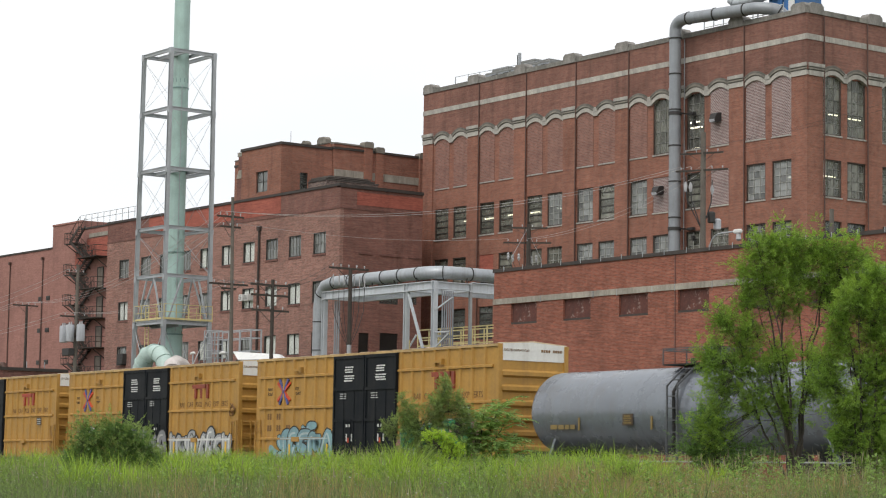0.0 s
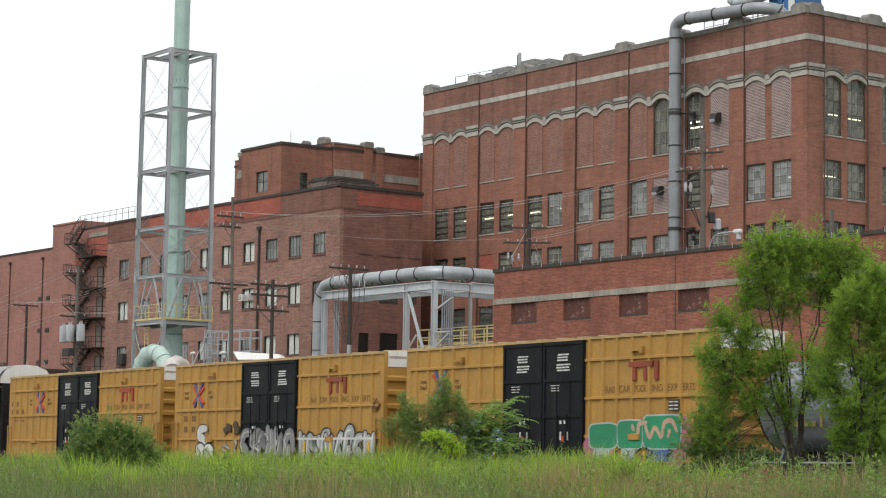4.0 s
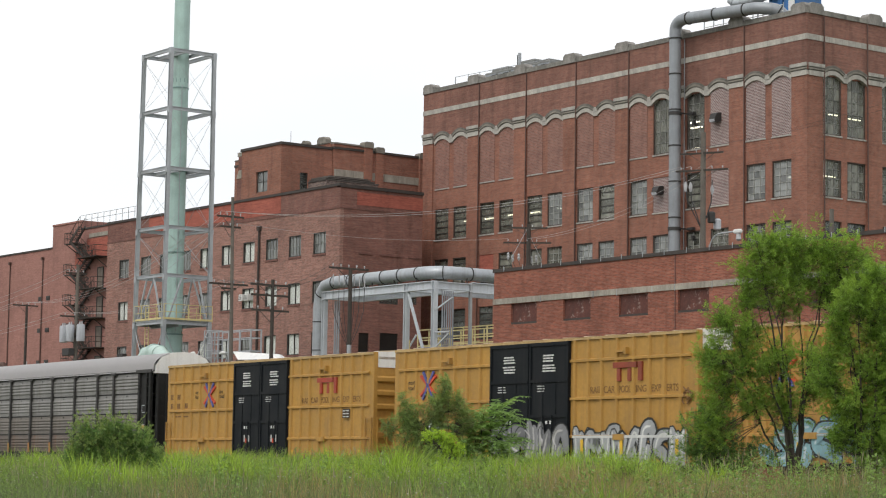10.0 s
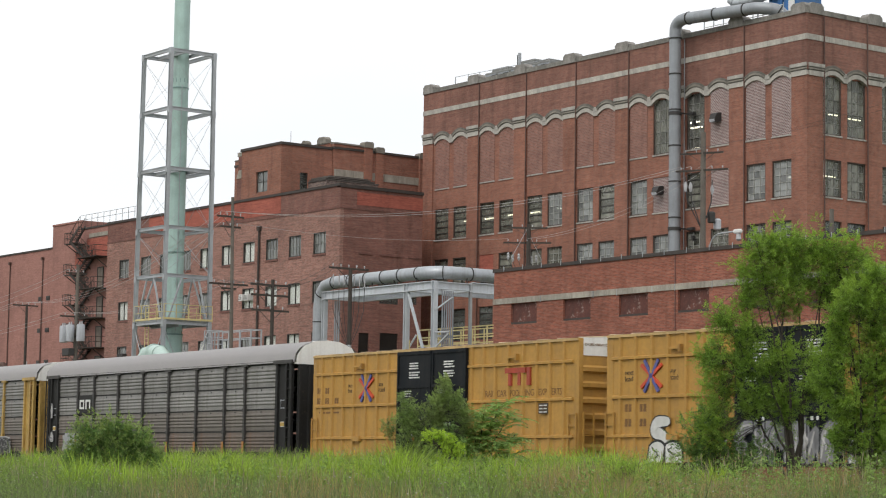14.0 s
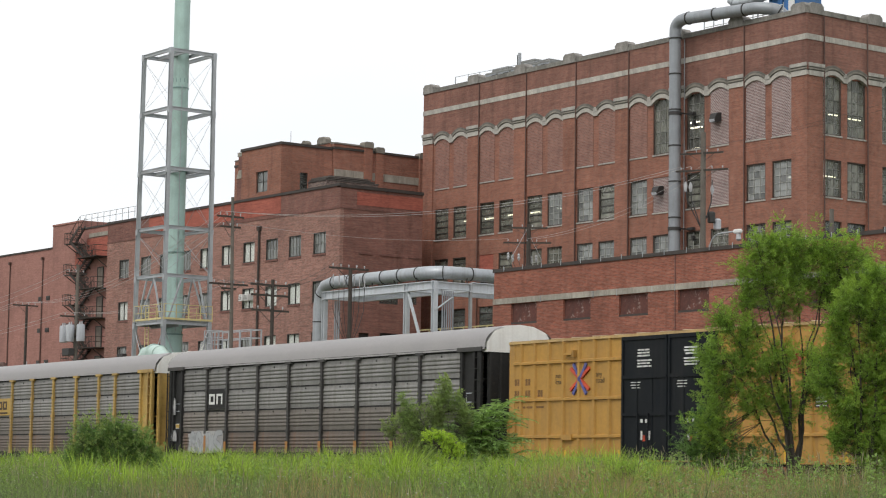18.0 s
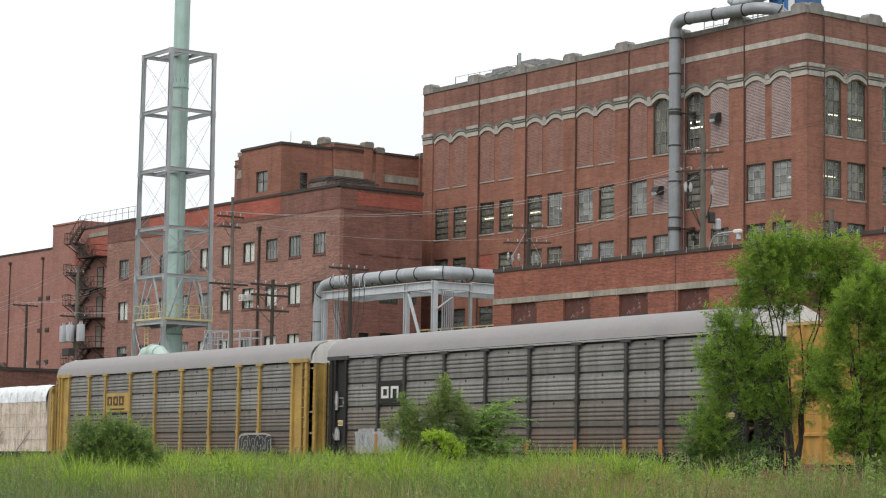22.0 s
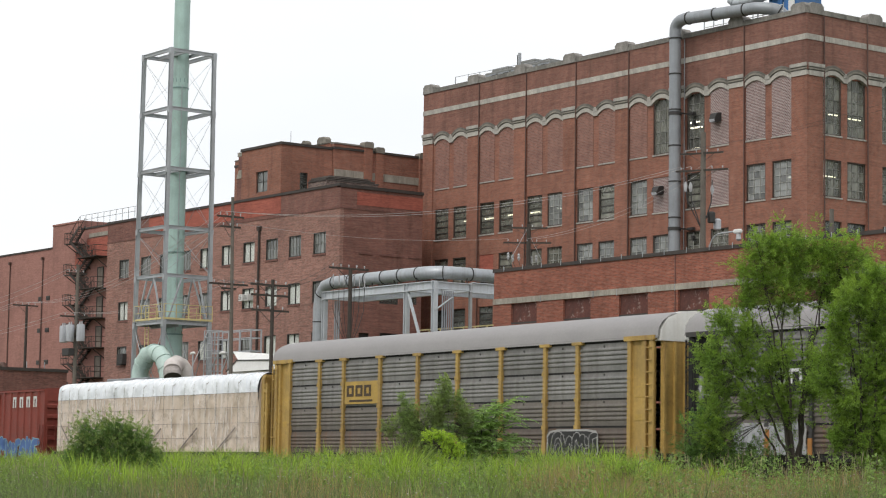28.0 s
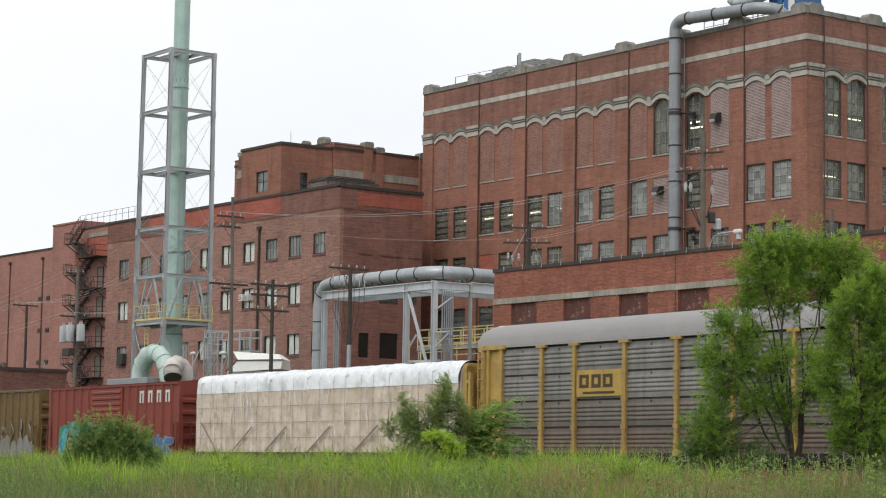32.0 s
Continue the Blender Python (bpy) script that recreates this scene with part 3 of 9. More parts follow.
def factory():
    root = thing("brick_factory", (-127, 108.3, 0.2), "six-storey red brick factory with stone bands and arched top windows", "building")
    side, end = ("y", 108.3), ("x", -104.94)
    W = 1.9
    sh, holes = Shape(), []
    plan = []
    for k in range(7):
        for j in range(2):
            u = FIRST + BAY * k + (0.3 if j == 0 else 2.85)
            plan.append((k, j, u))
            holes += [(u, u + W, 24.43, 28.5), (u, u + W, 20.13, 22.72), (u, u + W, 15.85, 18.48), (u, u + W, 11.6, 14.25)]
    pierced(sh, side, -149.4, -104.94, 0.2, 32.7, holes)
    part("wall", sh, BRICK_A, root)
    eh, eplan = [], []
    for k in range(4):
        for j in range(2):
            u = 109.85 + 5.9 * k + 2.42 * j
            eplan.append((k, j, u))
            eh += [(u, u + 1.85, 24.43, 28.5), (u, u + 1.85, 20.13, 22.72), (u, u + 1.85, 15.85, 18.48)]
    sh = Shape()
    pierced(sh, end, 108.66, 133.0, 0.2, 32.7, eh)
    part("wall", sh, BRICK_A, root)
    sh = Shape()
    sh.box(-149.4, -149.05, 108.66, 133, 0.2, 32.7)
    sh.box(-149.0, -105.3, 132.6, 133, 0.2, 32.7)
    part("wall", sh, BRICK_A, root)
    sh = Shape()
    sh.box(-149.0, -105.3, 108.66, 132.6, 32.2, 32.4)
    part("roof", sh, ROOFING, root)
    for z in (10.6, 14.9, 19.2, 23.5):
        sh = Shape()
        sh.box(-149.0, -105.3, 108.68, 132.6, z - 0.3, z)
        part("floor_slab", sh, CONCRETE, root)
    sh = Shape()
    sh.box(-149.0, -105.3, 120.0, 120.2, 0.3, 32.1)
    part("partition", sh, ROOM, root)
    # piers, bands, copings
    pier(root, side, -149.4, -148.0)
    for k in range(1, 8):
        e = FIRST + BAY * k
        pier(root, side, e - 1.33, e + 0.2 if k < 7 else -104.82)
        sh = Shape()
        if k < 7:
            sh.tube([(e + 0.26, 108.11, 0.3), (e + 0.26, 108.11, 32.6)], 0.05 if k != 5 else 0.04, 6)
            part("downpipe", sh, PIPE_BROWN if k != 5 else STEEL, root, "thin rainwater pipe", smooth=True)
    for y_ in (109.83, 114.15, 121.6):
        part("downpipe", Shape().tube([(-104.75, y_, 0.3), (-104.75, y_, 32.6)], 0.05, 6), PIPE_BROWN, root, "thin rainwater pipe", smooth=True)
    pier(root, end, 108.352, 109.79, 0.004)
    for k in range(4):
        pier(root, end, 114.22 + 5.9 * k, 115.68 + 5.9 * k)
    for fc, a, b in ((side, -149.45, -104.74), (end, 108.11, 133)):
        sh = Shape()
        fbox(sh, fc, a + 0.05, b - 0.03 if fc is side else b, 28.72, 32.68, 0.0, 0.115 if fc is side else 0.11)
        part("frieze", sh, BRICK_TOP, root)
        n_ = int((b - a) / 1.25)
        w_ = (b - a) / n_
        me_b = mesh_of("band_stone", fbox(Shape(), (fc[0], 0.0), 0.006, w_ - 0.006, 30.83, 31.22, 0.0, 0.15), STONE_BLOCK)
        me_c = mesh_of("coping_stone", fbox(fbox(Shape(), (fc[0], 0.0), 0.008, w_ - 0.008, 32.66, 32.94, -0.5, 0.19), (fc[0], 0.0), 0.008, w_ - 0.008, 32.944, 33.02, -0.46, 0.14), COPING_BLOCK)
        for k in range(n_):
            put("band_stone", me_b, root, fpt(fc, a + k * w_, 0, 0.0))
            put("coping_stone", me_c, root, fpt(fc, a + k * w_, 0, 0.0))
    # small corbels between the paired arches
    cor = {ax: cached(("corbel", ax), lambda ax=ax: mesh_of("corbel", fbox(fbox(Shape(), (ax, 0.0), 0.08, 0.57, 28.16, 28.5, 0, 0.145), (ax, 0.0), 0.06, 0.59, 28.5, 28.84, 0, 0.17), STONE_MID)) for ax in "xy"}
    for k, j, u in plan:
        if j == 0:
            put("corbel", cor["y"], root, (u + W, 108.3, 0))
        top = "brick"
        if (k, j) in ((4, 1), (5, 0)):
            top = "glass" if k == 4 else "clear"
        elif k >= 5:
            top = "light"
        arched_window(root, side, u, W, top)
        if (k, j) in ((4, 1), (5, 1)):
            infill(root, side, u, 20.13, W, 2.59, BRICK_INFILL_LIGHT, "window opening bricked up with paler brick")
            put("sill", cached(("sill", "y", W, STONE.name), lambda: sill_mesh("y", W, STONE)), root, fpt(side, u, 20.13, 0), "stone window sill")
        else:
            pale = (k, j) in ((2, 1), (3, 0), (4, 0), (6, 0), (6, 1))
            lined(side, u, 20.13, W, 2.59, add_window(root, side, u, 20.13, W, 2.59, 3 if pale else 1, 5, SASH_PALE if pale else SASH_DARK, GLASS_PALE if pale else GLASS_FILM, sill=STONE_MID, bar=0.03 if pale else 0.07))
        if (k, j) == (1, 0):
            sh = Shape()
            fbox(sh, side, u, u + W, 16.9, 18.48, -0.16, -0.06)
            part("panel", sh, BRICK_RED, root, "red painted panel")
            add_window(root, side, u, 15.85, W, 1.05, 1, 2, SASH_DARK)
        else:
            lined(side, u, 15.85, W, 2.63, add_window(root, side, u, 15.85, W, 2.63, 3 if k > 1 else 1, 5, SASH_PALE if k > 1 else SASH_DARK, GLASS_PALE if k in (3, 4) else GLASS_FILM, bar=0.03 if k > 1 else 0.07))
        add_window(root, side, u, 11.6, W, 2.65, 1, 5, SASH_DARK)
    for k, j, u in eplan:
        if j == 0:
            put("corbel", cor["x"], root, (-104.94, u + 1.82, 0))
        arched_window(root, end, u, 1.85, "glass")
        lined(end, u, 20.13, 1.85, 2.59, add_window(root, end, u, 20.13, 1.85, 2.59, 3, 4, SASH, GLASS_FILM, sill=STONE_MID, bar=0.035))
        add_window(root, end, u, 15.85, 1.85, 2.63, 2, 4, SASH_DARK, GLASS)
    return root


factory()


def tube_lamp(x, y, z, along):
    sh = Shape()
    if along == "x":
        sh.box(x - 0.6, x + 0.6, y - 0.06, y + 0.06, z, z + 0.07)
    else:
        sh.box(x - 0.06, x + 0.06, y - 0.6, y + 0.6, z, z + 0.07)
    lone("fluorescent_lamp", sh, TUBE_LIGHT, "lit fluorescent tube under a factory ceiling", "lamp", group="factory ceiling lamps")


for k, x in enumerate((-146.6, -144.2, -140.6, -138.1, -134.3, -107.0, -108.9)):
    tube_lamp(x, 111.0 + 0.3 * (k % 2), 21.9, "x")
for x, y, z in ((-118.55, 110.6, 26.9), (-119.6, 111.8, 26.75), (-118.3, 110.7, 24.95)):
    tube_lamp(x, y, z, "x")
for y, z in ((110.6, 26.6), (113.2, 26.3), (112.6, 21.9), (116.9, 26.1), (110.9, 22.1), (115.2, 26.2)):
    tube_lamp(-107.0, y, z, "y")


# ---- the long low building in front of it ----
def low_building():
    root = thing("low_brick_building", (-80, 80, 0.2), "long low red brick building with a stone band and blocked windows", "building")
    fc = ("y", 80.0)
    wins = [-101.4 + 4.8 * i for i in range(9)]
    holes = [(u, u + 2.4, 9.6, 10.82) for u in wins]
    sh = Shape()
    pierced(sh, fc, -103.05, -56.0, 0.2, 12.75, holes)
    part("wall", sh, BRICK_L, root)
    sh = Shape()
    sh.box(-103.05, -102.7, 80.35, 91, 0.2, 12.75)
    sh.box(-103.05, -56.0, 90.65, 91, 0.2, 12.75)
    sh.box(-56.35, -56, 80.35, 90.65, 0.2, 12.75)
    part("wall", sh, BRICK_L, root)
    sh = Shape()
    sh.box(-102.7, -56.35, 80.35, 90.65, 12.2, 12.4)
    part("roof", sh, ROOFING, root)
    sh = Shape()
    fbox(sh, fc, -103.09, -56, 10.84, 11.17, 0.0, 0.06)
    part("stone_band", sh, CONCRETE, root, "mossy stone lintel band")
    sh = Shape()
    fbox(sh, fc, -103.12, -56, 12.75, 12.95, -0.45, 0.07)
    part("coping", sh, COPING, root, "dark tarred coping")
    for i, u in enumerate(wins):
        infill(root, fc, u, 9.6, 2.4, 1.22, WORN_PANEL, "blocked window with peeling dark red boards", d=-0.14)
        sh = Shape()
        fbox(sh, fc, u, u + 2.4, 9.6, 9.72, -0.14, -0.02)
        part("sill", sh, COPING, root, "dark window sill")
    # small conduit stubs and brackets along band and coping
    for i in range(18):
        u = -102 + i * 1.75
        sh = Shape()
        sh.beam((u, 79.9, 12.78), (u, 79.9, 13.06), 0.035)
        part("bracket", sh, STEEL, root)
    for u in (-98.6, -94.0, -93.9, -91.9, -89.0, -87.2, -84.3):
        sh = Shape()
        sh.beam((u, 79.93, 10.78), (u, 79.93, 11.16), 0.03)
        part("bracket", sh, STEEL, root)
    sh = Shape()
    fbox(sh, fc, -87.25, -87.17, 0.2, 12.74, 0.0, 0.05)
    part("expansion_joint", sh, BRICK_DARK, root)
    return root


WORN_PANEL = surface("peeling_red_boards", (0.12, 0.045, 0.035), 0.85, vary=0.4, grain=7, stain=2.0, spots=0.7, dirt=(0.34, 0.27, 0.24))
low_building()


# ---- the older block, its wing, penthouse and rear block ----
def old_block():
    root = thing("old_brick_building", (-165, 97, 0.2), "five-storey old brown brick factory block with boarded and lit windows", "building")
    fc, ret = ("y", 97.0), ("x", -145.06)
    cols = [-181.75, -177.6, -174.1, -170.4, -166.95, -163.3, -159.75, -156.1, -152.55, -148.9]
    W, H = 1.85, 1.74
    zs = (18.25, 14.33, 10.2, 6.1)
    holes = [(u, u + W, z, z + H) for u in cols for z in zs]
    sh = Shape()
    pierced(sh, fc, -184.2, -145.06, 0.2, 21.8, holes)
    part("wall", sh, BRICK_O, root)
    rh = [(98.95, 100.0, 14.55, 16.15), (100.95, 102.85, 14.3, 16.4), (99.0, 100.0, 9.9, 11.85), (101.05, 102.85, 9.9, 11.95), (104.0, 104.72, 14.4, 16.2)]
    sh = Shape()
    pierced(sh, ret, 97.35, 105.1, 0.2, 21.8, rh)
    part("wall", sh, BRICK_RET, root)
    for i, (a, b, c, e) in enumerate(rh):
        if c > 12:
            add_window(root, ret, a, c, b - a, e - c, 3 if b - a > 1.5 else 2, 2, SASH_DARK, GLASS)
        else:
            sh = Shape()
            for k in range(9):
                z = c + (e - c) * k / 9
                sh.add([fpt(ret, a, z, -0.2), fpt(ret, b, z, -0.2), fpt(ret, b, z + 0.26, -0.1), fpt(ret, a, z + 0.26, -0.1)], [(0, 1, 2, 3)])
            part("louvre", sh, STEEL_DARK, root, "dark louvred opening")
    for a, b in ((98.85, 100.15), (100.9, 102.95), (103.75, 105.05)):
        part("ledge", fbox(Shape(), ret, a, b, 18.16, 18.3, 0.0, 0.07), BRICK_DARK, root, "thin dark ledge under a bricked-up opening")
    for a, b, m_, z0, z1, d in ((-184.2, -176.3, BRICK_DARK, 21.8, 23.5, 0.0), (-176.3, -153.9, BRICK_RED, 22.05, 23.5, 0.02), (-176.3, -153.9, BRICK_DARK, 21.8, 22.05, 0.0), (-153.9, -145.06, BRICK_RET, 21.8, 23.5, 0.0)):
        sh = Shape()
        fbox(sh, fc, a, b, z0, z1, d - 0.35, d)
        part("parapet", sh, m_, root, "red painted parapet band" if m_ is BRICK_RED else "")
    for a, b, m_, z0, z1, d in ((97.35, 98.6, BRICK_RET, 21.8, 23.4, 0.0), (98.6, 105.1, BRICK_RED, 22.1, 23.15, 0.02), (98.6, 105.1, BRICK_DARK, 21.8, 22.1, 0.0), (98.6, 105.1, BRICK_DARK, 23.15, 23.4, 0.0)):
        sh = Shape()
        fbox(sh, ret, a, b, z0, z1, d - 0.35, d)
        part("parapet", sh, m_, root, "red painted parapet band" if m_ is BRICK_RED else "")
    sh = Shape()
    fbox(sh, fc, -184.2, -145.0, 23.5, 23.72, -0.5, 0.1)
    fbox(sh, ret, 97.0, 105.15, 23.4, 23.66, -0.5, 0.1)
    part("coping", sh, COPING, root, "black tarred coping")
    sh = Shape()
    fbox(sh, fc, -184.2, -145.06, 21.72, 21.86, 0.0, 0.05)
    fbox(sh, ret, 96.96, 105.1, 21.72, 21.86, 0.0, 0.05)
    part("brick_course", sh, BRICK_DARK, root, "projecting dark brick course")
    sh = Shape()
    sh.box(-184.2, -183.85, 97.36, 125, 0.2, 23.4)
    sh.box(-183.8, -149.55, 124.6, 125, 0.2, 23.4)
    sh.box(-149.5, -145.45, 104.75, 105.1, 0.2, 23.38)
    sh.box(-149.9, -149.55, 105.15, 124.55, 0.2, 23.38)
    part("wall", sh, BRICK_O, root)
    sh = Shape()
    sh.box(-183.8, -149.95, 97.4, 124.5, 22.6, 22.8)
    sh.box(-149.94, -145.45, 97.4, 104.7, 22.6, 22.8)
    part("roof", sh, ROOFING, root)
    sh = Shape()
    sh.box(-183.8, -145.45, 99.4, 99.6, 0.3, 22.4)
    part("partition", sh, ROOM, root)
    for z in (5.2, 9.3, 13.4, 17.4):
        sh = Shape()
        sh.box(-183.8, -145.45, 97.37, 99.35, z, z + 0.25)
        part("floor_slab", sh, CONCRETE, root)
    for ci, u in enumerate(cols):
        for ri, z in enumerate(zs):
            lit = (ri == 0 and ci in (4, 5, 6)) or (ri == 1 and ci in (0, 2, 5, 6, 7, 8)) or (ri == 2 and ci in (4, 5, 7, 8))
            win = add_window(root, fc, u, z, W, H, 2 if lit else 4, 1 if lit else 2, SASH_DARK if lit else SASH, GLASS_PALE if not lit else GLASS_CLEAR, 0.97 if lit else 0.0)
            # dark strips stand in for the shaded reveal round the opening
            for a_, b_, c_, e_ in ((u, u + 0.07, z, z + H), (u + W - 0.06, u + W, z, z + H), (u + 0.07, u + W - 0.06, z + H - 0.08, z + H), (u + 0.07, u + W - 0.06, z, z + 0.07)):
                part("lining", fbox(Shape(), fc, a_, b_, c_, e_, -0.119, -0.03), SASH_DARK, win)
            sh = Shape()
            fbox(sh, fc, u - 0.05, u + W + 0.05, z - 0.16, z, -0.1, 0.06)
            part("sill", sh, BRICK_DARK, win, "dark brick sill")
    # rain pipes
    for u, z1 in ((-159.0 + 2.0, 20.9), (-176.0, 9.0)):
        sh = Shape()
        sh.tube([(u, 96.85, 0.3), (u, 96.85, z1)], 0.1, 8)
        sh.box(u - 0.17, u + 0.17, 96.68, 96.98, z1 - 0.1, z1 + 0.3)
        part("downpipe", sh, RUSTY_STEEL, root, "dark cast-iron downpipe", smooth=True)
    # window air conditioners
    for u, z in ((-159.6, 15.0), (-158.7, 15.0), (-180.9, 10.25)):
        big = u < -170
        sh = Shape()
        w_ = 1.1 if big else 0.55
        sh.box(u, u + w_, 96.55, 97.2, z, z + (1.0 if big else 0.55), 0.03)
        ac = part("air_conditioner", sh, STEEL_DARK if big else WHITE_METAL, root, "boxy window air conditioner")
        g = Shape()
        for k in range(5):
            zz = z + 0.1 + k * (0.16 if big else 0.08)
            g.box(u + 0.06, u + w_ - 0.06, 96.53, 96.56, zz, zz + 0.03)
        part("grille", g, SASH_DARK, ac)
    return root


BRICK_RET = brick("maroon_brick", (0.25, 0.118, 0.095), (0.24, 0.165, 0.145), 0.24, 0.3, contrast=0.3)
old_block()


def wing():
    root = thing("painted_brick_wing", (-200, 97, 0.2), "windowless wing of red painted brick with stepped roofline", "building")
    fc = ("y", 97.3)
    for a, b, top in ((-240.0, -196.2, 22.1), (-196.2, -190.2, 24.3), (-190.2, -184.2, 23.5)):
        sh = Shape()
        sh.box(a, b, 97.3, 125, 0.2, top)
        part("wall", sh, BRICK_W, root)
        sh = Shape()
        sh.box(a, b, 97.22, 125, top, top + 0.16)
        part("coping", sh, COPING if top < 23.9 else BRICK_W, root)
    for (x0, x1, z0, z1, m_, lab) in ((-188.9, -184.3, 20.6, 22.5, BRICK_RED, "patch of bright red paint"), (-191.2, -189.6, 19.9, 21.9, BRICK_RED, "patch of bright red paint")):
        sh = Shape()
        fbox(sh, fc, x0, x1, z0, z1, 0.0, 0.03)
        part("paint_patch", sh, m_, root, lab)
    sh = Shape()
    fbox(sh, fc, -188.4, -184.4, 22.62, 23.0, 0.0, 0.08)
    part("stone_band", sh, CONCRETE, root, "pale stone band")
    for z in (17.62, 14.82, 12.02, 9.22, 6.42):
        sh = Shape()
        fbox(sh, fc, -186.4, -185.4, z, z + 1.95, 0.0, 0.06)
        d = part("door", sh, WORN_DOOR, root, "weathered pale exit door")
        f = Shape()
        fbox(f, fc, -186.5, -186.4, z, z + 2.05, 0.0, 0.1)
        fbox(f, fc, -185.4, -185.3, z, z + 2.05, 0.0, 0.1)
        fbox(f, fc, -186.4, -185.4, z + 1.95, z + 2.05, 0.0, 0.1)
        part("door_frame", f, SASH_DARK, d)
    for z in (17.1, 13.95, 10.8):
        for x in (-198.9, -197.2):
            sh = Shape()
            fbox(sh, fc, x, x + 0.8, z, z + 0.42, 0.0, 0.05)
            for k in range(3):
                fbox(sh, fc, x + 0.05, x + 0.75, z + 0.06 + k * 0.12, z + 0.1 + k * 0.12, 0.05, 0.09)
            part("vent", sh, SASH_DARK, root, "small dark louvred wall vent")
    for x in (-205.4, -198.0):
        sh = Shape()
        sh.tube([(x, 97.2, 0.3), (x, 97.2, 21.3)], 0.06, 8)
        sh.box(x - 0.12, x + 0.12, 97.02, 97.28, 21.1, 21.4)
        if x < -200:
            sh.tube([(x, 97.1, 10.6), (x - 0.3, 97.0, 11.0), (x - 0.75, 97.0, 11.0)], 0.28, 8)
        part("downpipe", sh, PIPE_BROWN, root, "brownish rain downpipe", smooth=True)
    return root


WORN_DOOR = surface("weathered_pale_door", (0.21, 0.175, 0.145), 0.8, vary=0.35, streak=0.5)
wing()


def penthouse():
    root = thing("brick_penthouse", (-157, 97, 23.72), "square red brick penthouse on the roof of the old block", "penthouse")
    fc, ret = ("y", 97.02), ("x", -154.06)
    sh = Shape()
    pierced(sh, fc, -160.35, -154.06, 23.72, 27.85, [(-157.95, -156.15, 24.1, 25.86)])
    part("wall", sh, BRICK_A, root)
    sh = Shape()
    pierced(sh, ret, 97.37, 102.1, 22.85, 27.85, [(98.9, 99.7, 24.2, 25.65)])
    part("wall", sh, BRICK_A, root)
    sh = Shape()
    sh.box(-160.35, -160.0, 97.38, 102.1, 22.85, 27.85)
    sh.box(-160.0, -154.4, 101.8, 102.1, 22.85, 27.85)
    part("wall", sh, BRICK_A, root)
    sh = Shape()
    fbox(sh, fc, -160.45, -153.98, 27.85, 28.07, -0.4, 0.1)
    fbox(sh, ret, 97.35, 102.1, 27.85, 28.07, -0.4, 0.1)
    part("coping", sh, COPING, root)
    sh = Shape()
    sh.box(-160.0, -154.4, 97.4, 101.8, 27.5, 27.65)
    part("roof", sh, ROOFING, root)
    add_window(root, fc, -157.95, 24.1, 1.8, 1.76, 2, 2, SASH_DARK, GLASS_PALE)
    add_window(root, ret, 98.9, 24.2, 0.8, 1.45, 2, 3, SASH_DARK, GLASS)
    sh = Shape()
    sh.box(-161.1, -160.36, 97.05, 97.8, 22.8, 26.0)
    sh.box(-160.95, -160.36, 97.05, 97.8, 26.0, 27.5)
    part("pier", sh, BRICK_DARK, root)
    sh = Shape()
    sh.extrude([(-161.2, 25.6), (-160.36, 25.6), (-160.36, 26.3), (-160.8, 26.3)], lambda u, z, d: (u, d, z), 97.0, 97.85)
    sh.box(-161.05, -160.36, 97.0, 97.85, 27.5, 27.85)
    part("pier_cap", sh, CONCRETE, root, "weathered concrete pier cap")
    sh = Shape()
    sh.beam((-154.5, 98.2, 28.0), (-154.5, 98.2, 29.1), 0.025)
    part("aerial", sh, STEEL_DARK, root)
    return root


penthouse()


